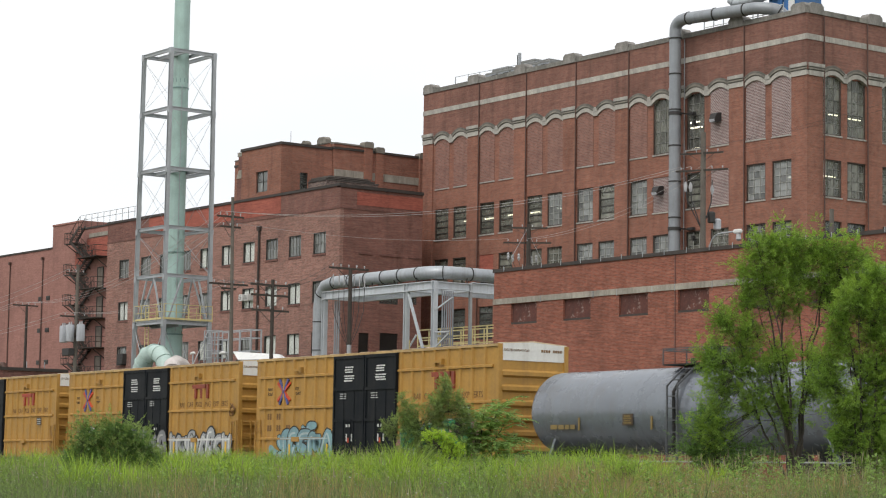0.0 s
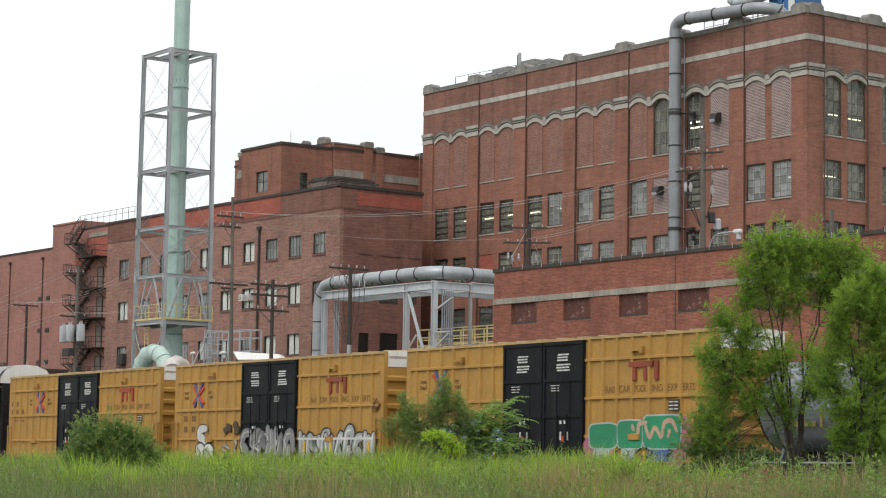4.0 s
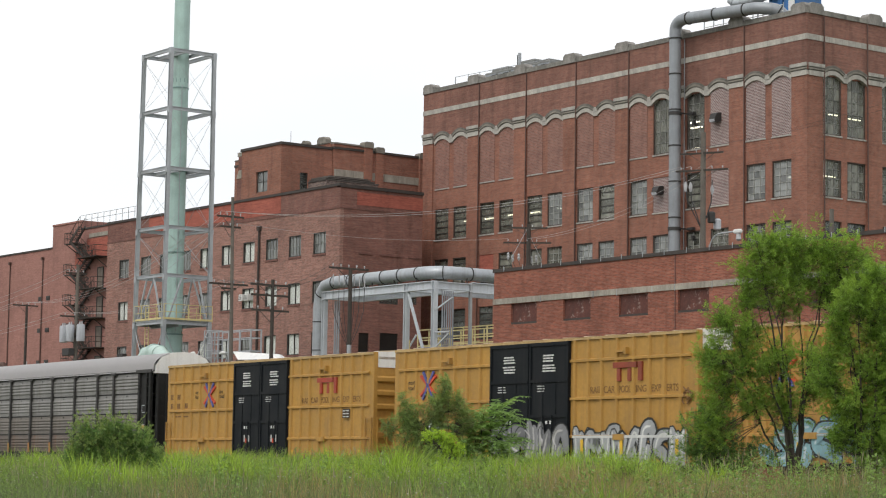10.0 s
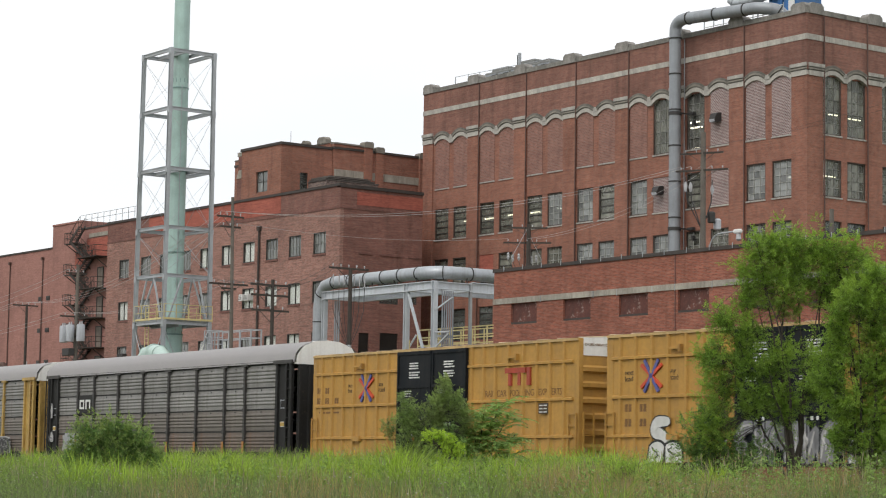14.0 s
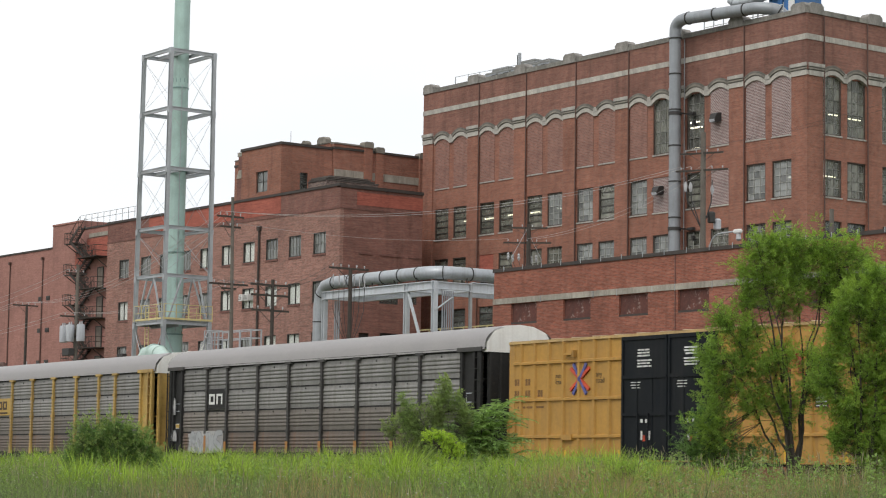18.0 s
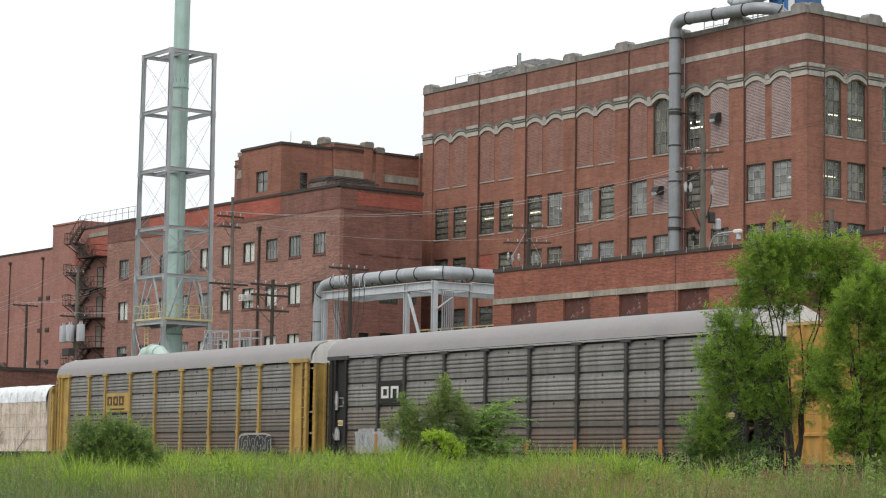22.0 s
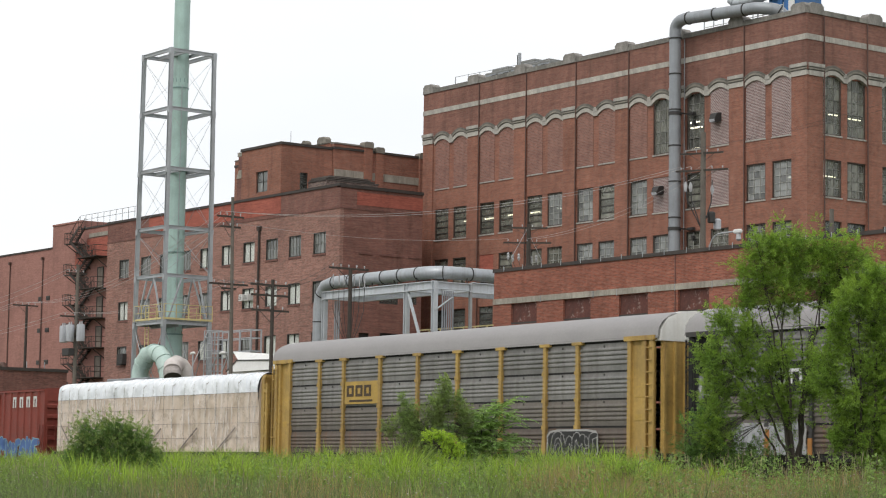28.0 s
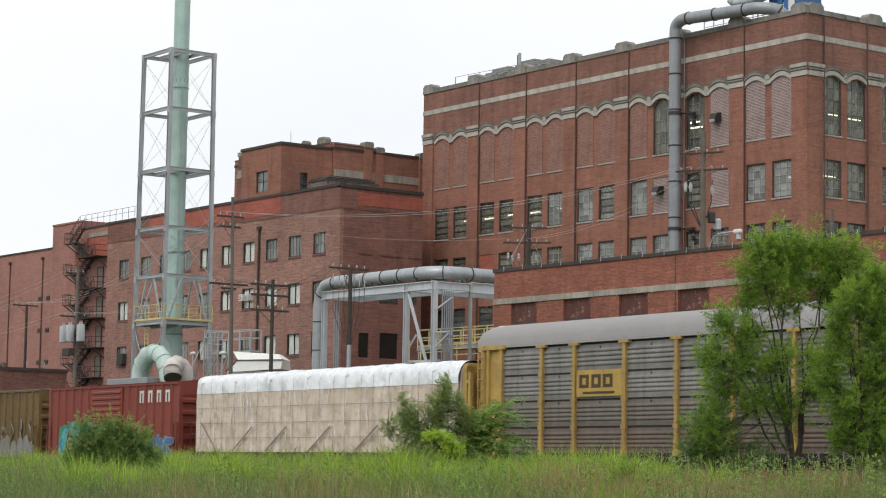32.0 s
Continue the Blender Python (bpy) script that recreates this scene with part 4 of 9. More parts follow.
def rear_block():
    root = thing("rear_brick_block", (-160, 110, 22.8), "rear brick block with piers and patched concrete band above the roofs", "building")
    fc = ("x", -153.9)
    sh = Shape()
    sh.box(-170, -153.9, 102.15, 124.9, 22.82, 27.95)
    part("wall", sh, BRICK_A, root)
    sh = Shape()
    fbox(sh, fc, 102.15, 124.9, 27.95, 28.15, -0.5, 0.08)
    sh.box(-170, -154.4, 102.07, 102.6, 27.95, 28.15)
    part("coping", sh, COPING, root)
    sh = Shape()
    fbox(sh, fc, 102.2, 124.9, 25.6, 26.25, 0.0, 0.05)
    part("stone_band", sh, CONCRETE, root, "patched concrete band")
    sh = Shape()
    fbox(sh, fc, 102.15, 106.1, 28.15, 28.4, -0.4, 0.0)
    part("parapet", sh, BRICK_A, root)
    sh = Shape()
    fbox(sh, fc, 102.15, 106.1, 28.4, 28.53, -0.5, 0.08)
    part("coping", sh, COPING_STONE, root)
    for y, w, top in ((105.2, 0.8, 28.85), (106.4, 0.75, 28.5), (111.0, 0.6, 28.45), (116.8, 0.8, 28.45)):
        sh = Shape()
        fbox(sh, fc, y, y + w, 22.82, top - 0.5, 0.0, 0.2)
        part("pier", sh, BRICK_A, root)
        sh = Shape()
        sh.extrude([(y - 0.06, top - 0.5), (y + w + 0.06, top - 0.5), (y + w + 0.06, top - 0.1), (y + w - 0.08, top), (y + 0.08, top), (y - 0.06, top - 0.1)], lambda u, z, d: (d, u, z), -154.4, -153.62)
        part("coping_block", sh, STONE_DARK, root)
    for x, w in ((-158.9, 0.8), (-156.4, 1.35)):
        sh = Shape()
        sh.extrude([(x, 28.55), (x + w, 28.55), (x + w, 28.9), (x + w - 0.15, 29.06), (x + w - 0.3, 29.14), (x + 0.3, 29.14), (x + 0.15, 29.06), (x, 28.9)], lambda u, z, d: (u, d, z), 102.05, 102.6)
        part("coping_block", sh, STONE_DARK, root)
    sh = Shape()
    sh.box(-170, -154.42, 102.15, 102.5, 28.15, 28.5)
    part("parapet", sh, BRICK_A, root)
    sh = Shape()
    sh.box(-170, -154.42, 102.08, 102.6, 28.5, 28.6)
    part("coping", sh, STONE_DARK, root)
    # stepped brick shed on the lower roof
    sh = Shape()
    sh.box(-153.6, -150.85, 99.45, 104.6, 22.82, 24.75)
    part("shed_wall", sh, GREY_RUBBLE, root, "mottled grey patched brickwork")
    for k, (z0, z1, o) in enumerate(((24.75, 24.84, 0.08), (24.9, 24.98, 0.04), (25.04, 25.14, 0.0))):
        sh = Shape()
        sh.box(-153.6, -150.85 + o, 99.45 - o + 0.12 * k, 104.6 + o - 0.35 * k, z0, z1)
        part("roof_edge", sh, COPING_WORN, root)
        sh = Shape()
        sh.box(-153.6, -151.0, 99.7 + 0.12 * k, 104.4 - 0.35 * k, z1, z1 + 0.06)
        part("roof_layer", sh, COPING, root)
    return root


COPING_WORN = surface("worn_tarred_edge", (0.12, 0.105, 0.095), 0.9, vary=0.45, grain=6, spots=0.5, dirt=(0.24, 0.22, 0.2))
GREY_RUBBLE = brick("grey_patched_brick", (0.2, 0.155, 0.14), (0.3, 0.28, 0.26), 0.4, 0.3, 0.5, (0.32, 0.3, 0.28), contrast=0.9)
rear_block()


# ---- steel tower with its stack ----
def steel_tower():
    root = thing("steel_tower", (-141.1, 79.9, 0.25), "tall grey steel lattice tower bracing a mint green stack", "tower")
    xs, ys = (-143.2, -139.15), (78.0, 81.6)
    top = 31.4
    taper = lambda z: 1 + 0.05 * (top - z) / 20
    cx_, cy_ = sum(xs) / 2, sum(ys) / 2

    def corner(i, j, z):
        k = taper(z)
        return (cx_ + (xs[i] - cx_) * k, cy_ + (ys[j] - cy_) * k, z)
    ring = [(0, 0), (1, 0), (1, 1), (0, 1)]
    for i, j in ring:
        sh = Shape()
        sh.channel(corner(i, j, 0.25), corner(i, j, top), 0.26, 0.26, 0.045, (1, 0, 0))
        part("leg", sh, STEEL, root)
    levels = [31.25, 26.95, 22.55, 18.25, 14.75, 11.34, 6.5]
    for n_, z in enumerate(levels):
        for a, b in zip(ring, ring[1:] + ring[:1]):
            sh = Shape()
            sh.channel(corner(*a, z), corner(*b, z), 0.16, 0.26, 0.035)
            part("girt", sh, STEEL, root)
            for p, q in ((a, b), (b, a)):
                f = Shape()
                c = Vector(corner(*p, z - 0.1))
                d_ = (Vector(corner(*q, z - 0.1)) - c).normalized()
                f.box(c.x - 0.15, c.x + 0.15, c.y - 0.15, c.y + 0.15, z - 0.34, z + 0.06)
                if n_ < 6 and p == a:
                    part("gusset", f, STEEL, root)
    for z0, z1 in zip(levels[1:4], levels[:3]):
        for a, b in zip(ring, ring[1:] + ring[:1]):
            for p, q in ((a, b), (b, a)):
                sh = Shape()
                sh.tube([corner(*p, z0 + 0.1), corner(*q, z1 - 0.3)], 0.012, 5)
                part("tie_rod", sh, STEEL, root)
    for z0, z1 in ((14.9, 18.1),):
        for a, b in zip(ring, ring[1:] + ring[:1]):
            for p, q in ((a, b), (b, a)):
                sh = Shape()
                sh.tube([corner(*p, z1 - 0.2), corner(*q, z0 + 0.1)], 0.018, 5)
                part("tie_rod", sh, STEEL, root)
    for a, b in zip(ring, ring[1:] + ring[:1]):
        m_ = (Vector(corner(*a, 14.6)) + Vector(corner(*b, 14.6))) / 2
        for p in (a, b):
            sh = Shape()
            foot = Vector(corner(*p, 11.5))
            foot = foot + (m_ - foot) * 0.18
            sh.beam((foot.x, foot.y, 11.5), m_ + (Vector(corner(*p, 14.6)) - m_) * 0.25, 0.11)
            part("brace", sh, STEEL, root)
            sh = Shape()
            sh.tube([corner(*p, 11.0), (m_.x, m_.y, 7.0)], 0.035, 5)
            part("tie_rod", sh, STEEL, root)
    for i in (0, 1):
        for z in (31.25, 22.55, 11.2):
            sh = Shape()
            y = 79.2 if i == 0 else 80.5
            sh.channel((xs[0], y, z), (xs[1], y, z), 0.15, 0.25, 0.03)
            part("stack_guide", sh, STEEL, root)
    sh = Shape()
    for x0, x1, y0, y1 in ((-143.35, -142.2, 77.9, 81.8), (-140.1, -138.95, 77.9, 81.8), (-142.2, -140.1, 77.9, 79.0), (-142.2, -140.1, 80.7, 81.8)):
        sh.box(x0, x1, y0, y1, 11.5, 11.55)
    part("platform", sh, STEEL, root, "grated steel service platform")
    pl = [(-143.4, 77.85), (-138.9, 77.85), (-138.9, 81.85), (-143.4, 81.85)]
    for (x0, y0), (x1, y1) in zip(pl, pl[1:] + pl[:1]):
        n_ = 4
        for z in (11.62, 12.1, 12.65):
            sh = Shape()
            sh.beam((x0, y0, z), (x1, y1, z), 0.045 if z > 11.7 else 0.03, 0.045 if z > 11.7 else 0.14)
            part("handrail", sh, SAFETY_YELLOW, root, "yellow handrail")
        for k in range(n_):
            f = k / n_
            sh = Shape()
            x, y = x0 + (x1 - x0) * f, y0 + (y1 - y0) * f
            sh.beam((x, y, 11.5), (x, y, 12.65), 0.05)
            part("rail_post", sh, SAFETY_YELLOW, root)
    sh = Shape()
    for dx in (-0.25, 0.25):
        sh.beam((-142.0 + dx, 78.2, 4.0), (-142.0 + dx, 78.2, 12.6), 0.05)
    for k in range(26):
        sh.beam((-142.25, 78.2, 4.2 + k * 0.32), (-141.75, 78.2, 4.2 + k * 0.32), 0.035)
    part("ladder", sh, SAFETY_YELLOW, root, "yellow caged ladder")
    return root


steel_tower()


def mint_stack():
    root = thing("mint_stack", (-141.1, 79.8, 0.25), "slender mint green steel exhaust stack", "chimney")
    x, y = -140.98, 79.85
    secs = [(0.25, 10.6, 0.66), (10.6, 16.6, 0.62), (16.6, 22.6, 0.61), (22.6, 28.8, 0.6), (28.8, 36.0, 0.58), (36.0, 46.0, 0.56)]
    for a, b, r in secs:
        sh = Shape()
        sh.tube([(x, y, a), (x, y, b)], r, 28)
        part("stack_section", sh, MINT, root, smooth=True)
        sh = Shape()
        sh.tube([(x, y, b - 0.05), (x, y, b + 0.05)], r + 0.05, 28)
        part("flange", sh, MINT_DARK, root, smooth=True)
    sh = Shape()
    for k in range(12):
        a = 2 * math.pi * k / 12
        sh.beam((x + 0.58 * math.cos(a), y + 0.58 * math.sin(a), 29.2), (x + 0.58 * math.cos(a), y + 0.58 * math.sin(a), 29.5), 0.03)
    part("bolt_ring", sh, MINT_DARK, root)
    sh = Shape()
    sh.tube([(x + 0.62, y - 0.2, 10.8), (x + 0.62, y - 0.2, 29.0)], 0.03, 5)
    part("conduit", sh, STEEL, root)
    return root


mint_stack()


def bend(points, r, n=7):
    """A polyline with its corners rounded to radius r."""
    pts = [Vector(p) for p in points]
    out = [pts[0]]
    for a, b, c in zip(pts, pts[1:], pts[2:]):
        u, w = (a - b).normalized(), (c - b).normalized()
        p, q = b + u * r, b + w * r
        for i in range(n + 1):
            t = i / n
            out.append(p * (1 - t) ** 2 + b * 2 * t * (1 - t) + q * t ** 2)
    out.append(pts[-1])
    return out


def banded_duct(name, label, path, r, material, band_mat, bands, n=22, thick=0.05):
    root = thing(name, path[0], label, "duct")
    sh = Shape()
    sh.tube(path, r, n)
    part("duct_shell", sh, material, root, smooth=True)
    lens = [0.0]
    for a, b in zip(path, path[1:]):
        lens.append(lens[-1] + (Vector(b) - Vector(a)).length)
    for k in range(bands):
        s = lens[-1] * (k + 0.5) / bands
        i = max(j for j in range(len(path) - 1) if lens[j] <= s)
        f = (s - lens[i]) / max(1e-6, lens[i + 1] - lens[i])
        p = Vector(path[i]).lerp(Vector(path[i + 1]), f)
        d = (Vector(path[i + 1]) - Vector(path[i])).normalized()
        sh = Shape()
        sh.tube([p - d * thick, p + d * thick], r + 0.045, n)
        part("band", sh, band_mat, root, smooth=True)
    return root


arch = [(-141.0, 77.2, 0.3), (-141.0, 77.2, 7.75), (-140.6, 77.2, 8.4), (-139.95, 77.2, 8.93), (-139.1, 77.2, 9.08), (-138.2, 77.2, 8.98), (-137.55, 77.2, 8.5), (-137.1, 77.2, 7.85), (-136.7, 77.2, 7.0), (-136.6, 77.2, 0.3)]
mint_duct = banded_duct("mint_duct", "fat mint green duct that bends over beside the stack", arch, 0.62, MINT_PALE, MINT_PALE, 1)
for a_, b_, c_ in zip(arch[1:], arch[2:], arch[3:]):
    d_ = (Vector(c_) - Vector(a_)).normalized()
    part("seam", Shape().tube([Vector(b_) - d_ * 0.02, Vector(b_) + d_ * 0.02], 0.665, 22), MINT_PALE, mint_duct, smooth=True)
hook = [(-129.35, 73.3, 6.92), (-129.62, 73.42, 7.36), (-130.02, 73.66, 7.7), (-130.5, 74.2, 7.88), (-130.6, 74.62, 7.74), (-130.55, 74.86, 7.4), (-130.5, 74.9, 7.0), (-130.46, 74.9, 0.3)]
PALE_DUCT = surface("faded_white_duct", (0.62, 0.57, 0.54), 0.5, vary=0.14, streak=0.4, dirt=(0.36, 0.3, 0.27))
DUCT_SOOT = surface("sooty_duct", (0.37, 0.335, 0.315), 0.7, vary=0.5, grain=5, stain=1.6, streak=0.5, dirt=(0.14, 0.12, 0.11))
MOUTH_DARK = surface("dark_duct_mouth", (0.075, 0.066, 0.06), 0.9, vary=0.4, grain=4)
pale_duct = banded_duct("pale_duct", "pale curved duct elbow with a sooty mouth above the plant yard", hook[1:], 0.62, PALE_DUCT, PALE_DUCT, 1)
part("mouth_collar", Shape().tube([hook[0], hook[1]], [0.615, 0.622], 22), DUCT_SOOT, pale_duct, "soot-stained collar", smooth=True)
mouth_d = (Vector(hook[0]) - Vector(hook[1])).normalized()
# Dark disc fills the mouth; its colour holds soot and the hollow's shade.
part("duct_mouth", Shape().tube([Vector(hook[0]) + mouth_d * 0.002, Vector(hook[0]) + mouth_d * 0.02], 0.585, 20), MOUTH_DARK, pale_duct, "dark sooty disc filling the duct mouth")
lone("flat_duct", Shape().box(-143.6, -137.6, 75.9, 76.9, 6.75, 7.25, 0.04), DUCT, "flat grey rectangular duct beside the mint duct", "duct")


# ---- pipe rack and its big pipe ----
def pipe_rack():
    root = thing("pipe_rack", (-121, 86, 0.25), "white steel pipe rack carrying a large grey pipe", "pipe rack")
    RACK = RACK_STEEL
    xs, y0, y1 = (-127.3, -117.55, -114.45), 84.0, 86.9
    for x in xs:
        for y in (y0, y1):
            sh = Shape()
            w_ = 0.32 if y == y0 else 0.18
            sh.channel((x, y, 0.25), (x, y, 13.2), w_, w_, 0.05 if y == y0 else 0.03, (1, 0, 0))
            part("post", sh, RACK if y == y0 else RACK_DULL, root) if y == y0 or x == xs[2] else None
    sh = Shape()
    sh.channel((xs[0] - 0.1, y0, 12.95), (xs[2] + 0.1, y0, 12.95), 0.3, 0.56, 0.06)
    part("beam", sh, RACK, root)
    sh = Shape()
    sh.channel((xs[0] - 0.1, y1, 12.95), (xs[2] + 0.1, y1, 12.95), 0.3, 0.56, 0.06)
    part("beam", sh, RACK, root)
    for x in xs:
        sh = Shape()
        sh.channel((x, y0 + 0.1, 12.95), (x, y1 - 0.1, 12.95), 0.25, 0.5, 0.05)
        part("cross_beam", sh, RACK, root)
    for x in (xs[2], xs[2] - 3.0):
        sh = Shape()
        sh.channel((x, y1 + 0.1, 12.95), (x, 107.9, 12.95), 0.3, 0.7, 0.06)
        part("beam", sh, RACK, root)
    for y in (90.0, 98.0):
        for x in (xs[2],):
            sh = Shape()
            sh.channel((x, y, 0.25), (x, y, 12.6), 0.17, 0.17, 0.03, (1, 0, 0))
            part("post", sh, RACK_DULL, root)
    for p, q in (((-117.4, y0, 12.6), (-114.6, y0, 6.6)), ((-114.3, y0, 11.35), (-113.05, y0 + 0.4, 12.1)), ((-114.3, y0, 9.9), (-113.15, y0 + 0.3, 9.9)), ((-114.3, y0, 8.9), (-113.3, y0 + 0.3, 9.8)), ((-117.5, y0 + 0.2, 9.0), (-116.7, y0 + 0.2, 9.8))):
        sh = Shape()
        sh.beam(p, q, 0.15 if p[2] > 12.5 else 0.09)
        part("brace", sh, RACK, root)
    sh = Shape()
    sh.beam((-114.35, y0, 9.65), (-114.35, y0 + 1.3, 9.65), 0.16)
    part("bracket", sh, RACK, root)
    for k in range(6):
        sh = Shape()
        x = -114.2
        y = 84.45 + 0.17 * k
        sh.tube([(x, y, 0.3), (x, y, 12.6)], 0.05, 8)
        part("conduit", sh, DUCT, root, smooth=True)
    for x in (-126.9, -126.65, -126.4):
        sh = Shape()
        sh.tube([(x, 84.6, 0.3), (x, 84.6, 12.6)], 0.06, 8)
        part("conduit", sh, DUCT, root, smooth=True)
    sh = Shape()
    sh.box(-117.6, -114.3, 84.1, 88.0, 8.0, 8.15)
    part("platform", sh, RACK, root)
    for y in (84.1, 86.0, 88.0):
        for x in (-117.3, -116.0):
            sh = Shape()
            sh.beam((x, y, 8.1), (x, y, 9.5), 0.06)
            part("rail_post", sh, SAFETY_YELLOW, root)
    for z in (8.7, 9.1, 9.5):
        for y in (85.0, 87.8):
            sh = Shape()
            sh.beam((-117.4, y, z), (-114.6, y, z), 0.06)
            part("handrail", sh, SAFETY_YELLOW, root, "yellow handrail")
    return root


RACK_STEEL = surface("white_rack_paint", (0.5, 0.53, 0.56), 0.5, 0.1, vary=0.14, grain=12, streak=0.4, dirt=(0.24, 0.21, 0.19))
RACK_DULL = surface("dull_rack_paint", (0.34, 0.35, 0.35), 0.55, 0.1, vary=0.2, streak=0.4)
pipe_rack()
big_path = bend([(-131.2, 86.1, 0.3), (-131.2, 86.1, 14.12), (-117.1, 86.1, 14.12), (-117.1, 108.0, 14.12)], 1.7, 3)
banded_duct("grey_process_pipe", "large insulated grey pipe with dark straps on the rack", big_path, 0.44, PIPE_GALV, STEEL_DARK, 24, thick=0.03)
saddles = thing("pipe_saddles", (-121, 86.1, 13.2), "short dark steel saddles under the big pipe", "pipe support")
for x in (-127.0, -124.2, -121.6, -119.0):
    for dy in (-0.28, 0.28):
        part("saddle_leg", Shape().beam((x, 86.1 + dy, 13.22), (x, 86.1 + dy, 13.95), 0.07), STEEL_DARK, saddles)
for y in (88.4, 91.0, 94.5):
    for dx in (-0.28, 0.28):
        part("saddle_leg", Shape().beam((-117.1 + dx, y, 13.22), (-117.1 + dx, y, 13.95), 0.07), STEEL_DARK, saddles)


def yard_walkway():
    root = thing("yard_walkway", (-115, 89.5, 0.25), "raised steel walkway with yellow handrails behind the yard", "walkway")
    sh = Shape()
    sh.box(-123.0, -107.0, 88.8, 90.6, 9.2, 9.4)
    part("deck", sh, RACK_DULL, root)
    for x in (-122.8, -119, -115, -111, -107.2):
        for y in (88.9, 90.5):
            sh = Shape()
            sh.beam((x, y, 0.25), (x, y, 9.2), 0.16)
            part("post", sh, RACK_DULL, root)
    for k in range(13):
        x = -122.9 + k * 1.3
        for y in (88.82, 90.58):
            sh = Shape()
            sh.beam((x, y, 9.4), (x, y, 10.6), 0.07)
            part("rail_post", sh, SAFETY_YELLOW, root)
    for z in (9.5, 10.05, 10.6):
        for y in (88.82, 90.58):
            sh = Shape()
            sh.beam((-122.95, y, z), (-107.2, y, z), 0.08)
            part("handrail", sh, SAFETY_YELLOW, root, "yellow handrail")
    return root


yard_walkway()


# ---- things in the yard below the tower ----
def white_housing():
    root = thing("white_machine_housing", (-118, 72, 0.25), "white sheet metal machine housing with a sloped roof", "machine housing")
    sh = Shape()
    sh.box(-118.2, -113.6, 71.15, 72.3, 0.25, 6.9)
    part("body", sh, WHITE_METAL, root)
    low = [(-118.5, 70.95, 6.9), (-112.2, 70.95, 6.95), (-113.5, 72.5, 6.95), (-118.9, 72.5, 6.9)]
    mid = [(-117.4, 71.1, 7.64), (-112.2, 71.1, 7.5), (-113.4, 72.4, 7.5), (-118.9, 72.4, 7.64)]
    top = [(-119.0, 71.7, 8.25), (-113.6, 71.7, 7.9), (-114.1, 72.2, 7.9), (-119.4, 72.2, 8.27)]
    ring = [(i, (i + 1) % 4, 4 + (i + 1) % 4, 4 + i) for i in range(4)]
    part("skirt", Shape().add(low + mid, [(3, 2, 1, 0), (4, 5, 6, 7), *ring]), WHITE_METAL, root)
    part("roof", Shape().add([(x, y, z + 0.012) for x, y, z in mid] + top, [(3, 2, 1, 0), (4, 5, 6, 7), *ring]), WHITE_METAL, root)
    part("edge_trim", Shape().beam((-117.45, 71.05, 7.63), (-112.1, 71.05, 7.49), 0.06), STEEL_DARK, root)
    part("edge_trim", Shape().beam((-118.5, 70.92, 6.93), (-117.45, 71.05, 7.63), 0.05), STEEL_DARK, root)
    for x, y, z in ((-128.3, 74.2, 8.5), (-119.6, 71.3, 8.1)):
        f = thing("flood_lamp", (x, y, 0.25), "small white floodlight on a thin post", "flood lamp", group="yard floodlights")
        part("post", Shape().tube([(x, y, 0.25), (x, y, z)], 0.05, 8), STEEL, f, smooth=True)
        part("hood", Shape().tube([(x - 0.24, y - 0.08, z + 0.0), (x - 0.12, y - 0.05, z + 0.07), (x + 0.08, y, z + 0.09), (x + 0.24, y + 0.04, z + 0.03)], [0.04, 0.085, 0.09, 0.035], 12), WHITE_METAL, f, smooth=True)
    return root


white_housing()


def cage_platform():
    root = thing("galvanized_platform", (-120, 75, 0.25), "galvanized ladder cage and railed platform in the yard", "platform")
    for x in (-128.2, -127.7, -127.2):
        for y in (75.0, 75.8):
            part("post", Shape().beam((x, y, 0.25), (x, y, 10.1), 0.07), STEEL, root)
    for k in range(11):
        z = 5.6 + k * 0.45
        sh = Shape()
        for y in (75.0, 75.8):
            sh.beam((-128.2, y, z), (-127.2, y, z), 0.045)
        for x in (-128.2, -127.2):
            sh.beam((x, 75.0, z), (x, 75.8, z), 0.04)
        part("cage_hoop", sh, STEEL, root)
    sh = Shape()
    sh.box(-127.2, -122.2, 75.0, 75.8, 8.5, 8.6)
    part("deck", sh, STEEL, root)
    for x in (-126.4, -125.0, -123.6, -122.3):
        for y in (75.0, 75.8):
            part("rail_post", Shape().beam((x, y, 0.3), (x, y, 9.98), 0.08), STEEL, root)
    for z in (9.42, 9.95):
        for y in (75.0, 75.8):
            part("handrail", Shape().beam((-127.2, y, z), (-122.3, y, z), 0.06), STEEL, root)
        part("handrail", Shape().beam((-122.3, 75.0, z), (-122.3, 75.8, z), 0.06), STEEL, root)
    for x0, x1 in ((-126.4, -128.1), (-125.0, -126.4)):
        part("brace", Shape().beam((x0, 75.0, 8.5), (x1, 75.0, 6.4), 0.06), STEEL, root)
    return root


cage_platform()


def yard_wall():
    root = thing("low_yard_building", (-168, 78, 0.25), "low dark brick yard building with a tarred edge", "building")
    sh = Shape()
    sh.box(-185, -165.0, 60, 83.5, 0.25, 8.6)
    part("wall", sh, BRICK_DARK, root)
    sh = Shape()
    sh.box(-185.1, -164.9, 59.9, 83.6, 8.6, 8.85)
    part("coping", sh, COPING, root)
    sh = Shape()
    for y in (80.0, 81.6):
        sh.beam((-165.3, y, 8.8), (-165.3, y, 9.4), 0.05)
    part("vent_pipe", sh, STEEL, root)
    return root


yard_wall()


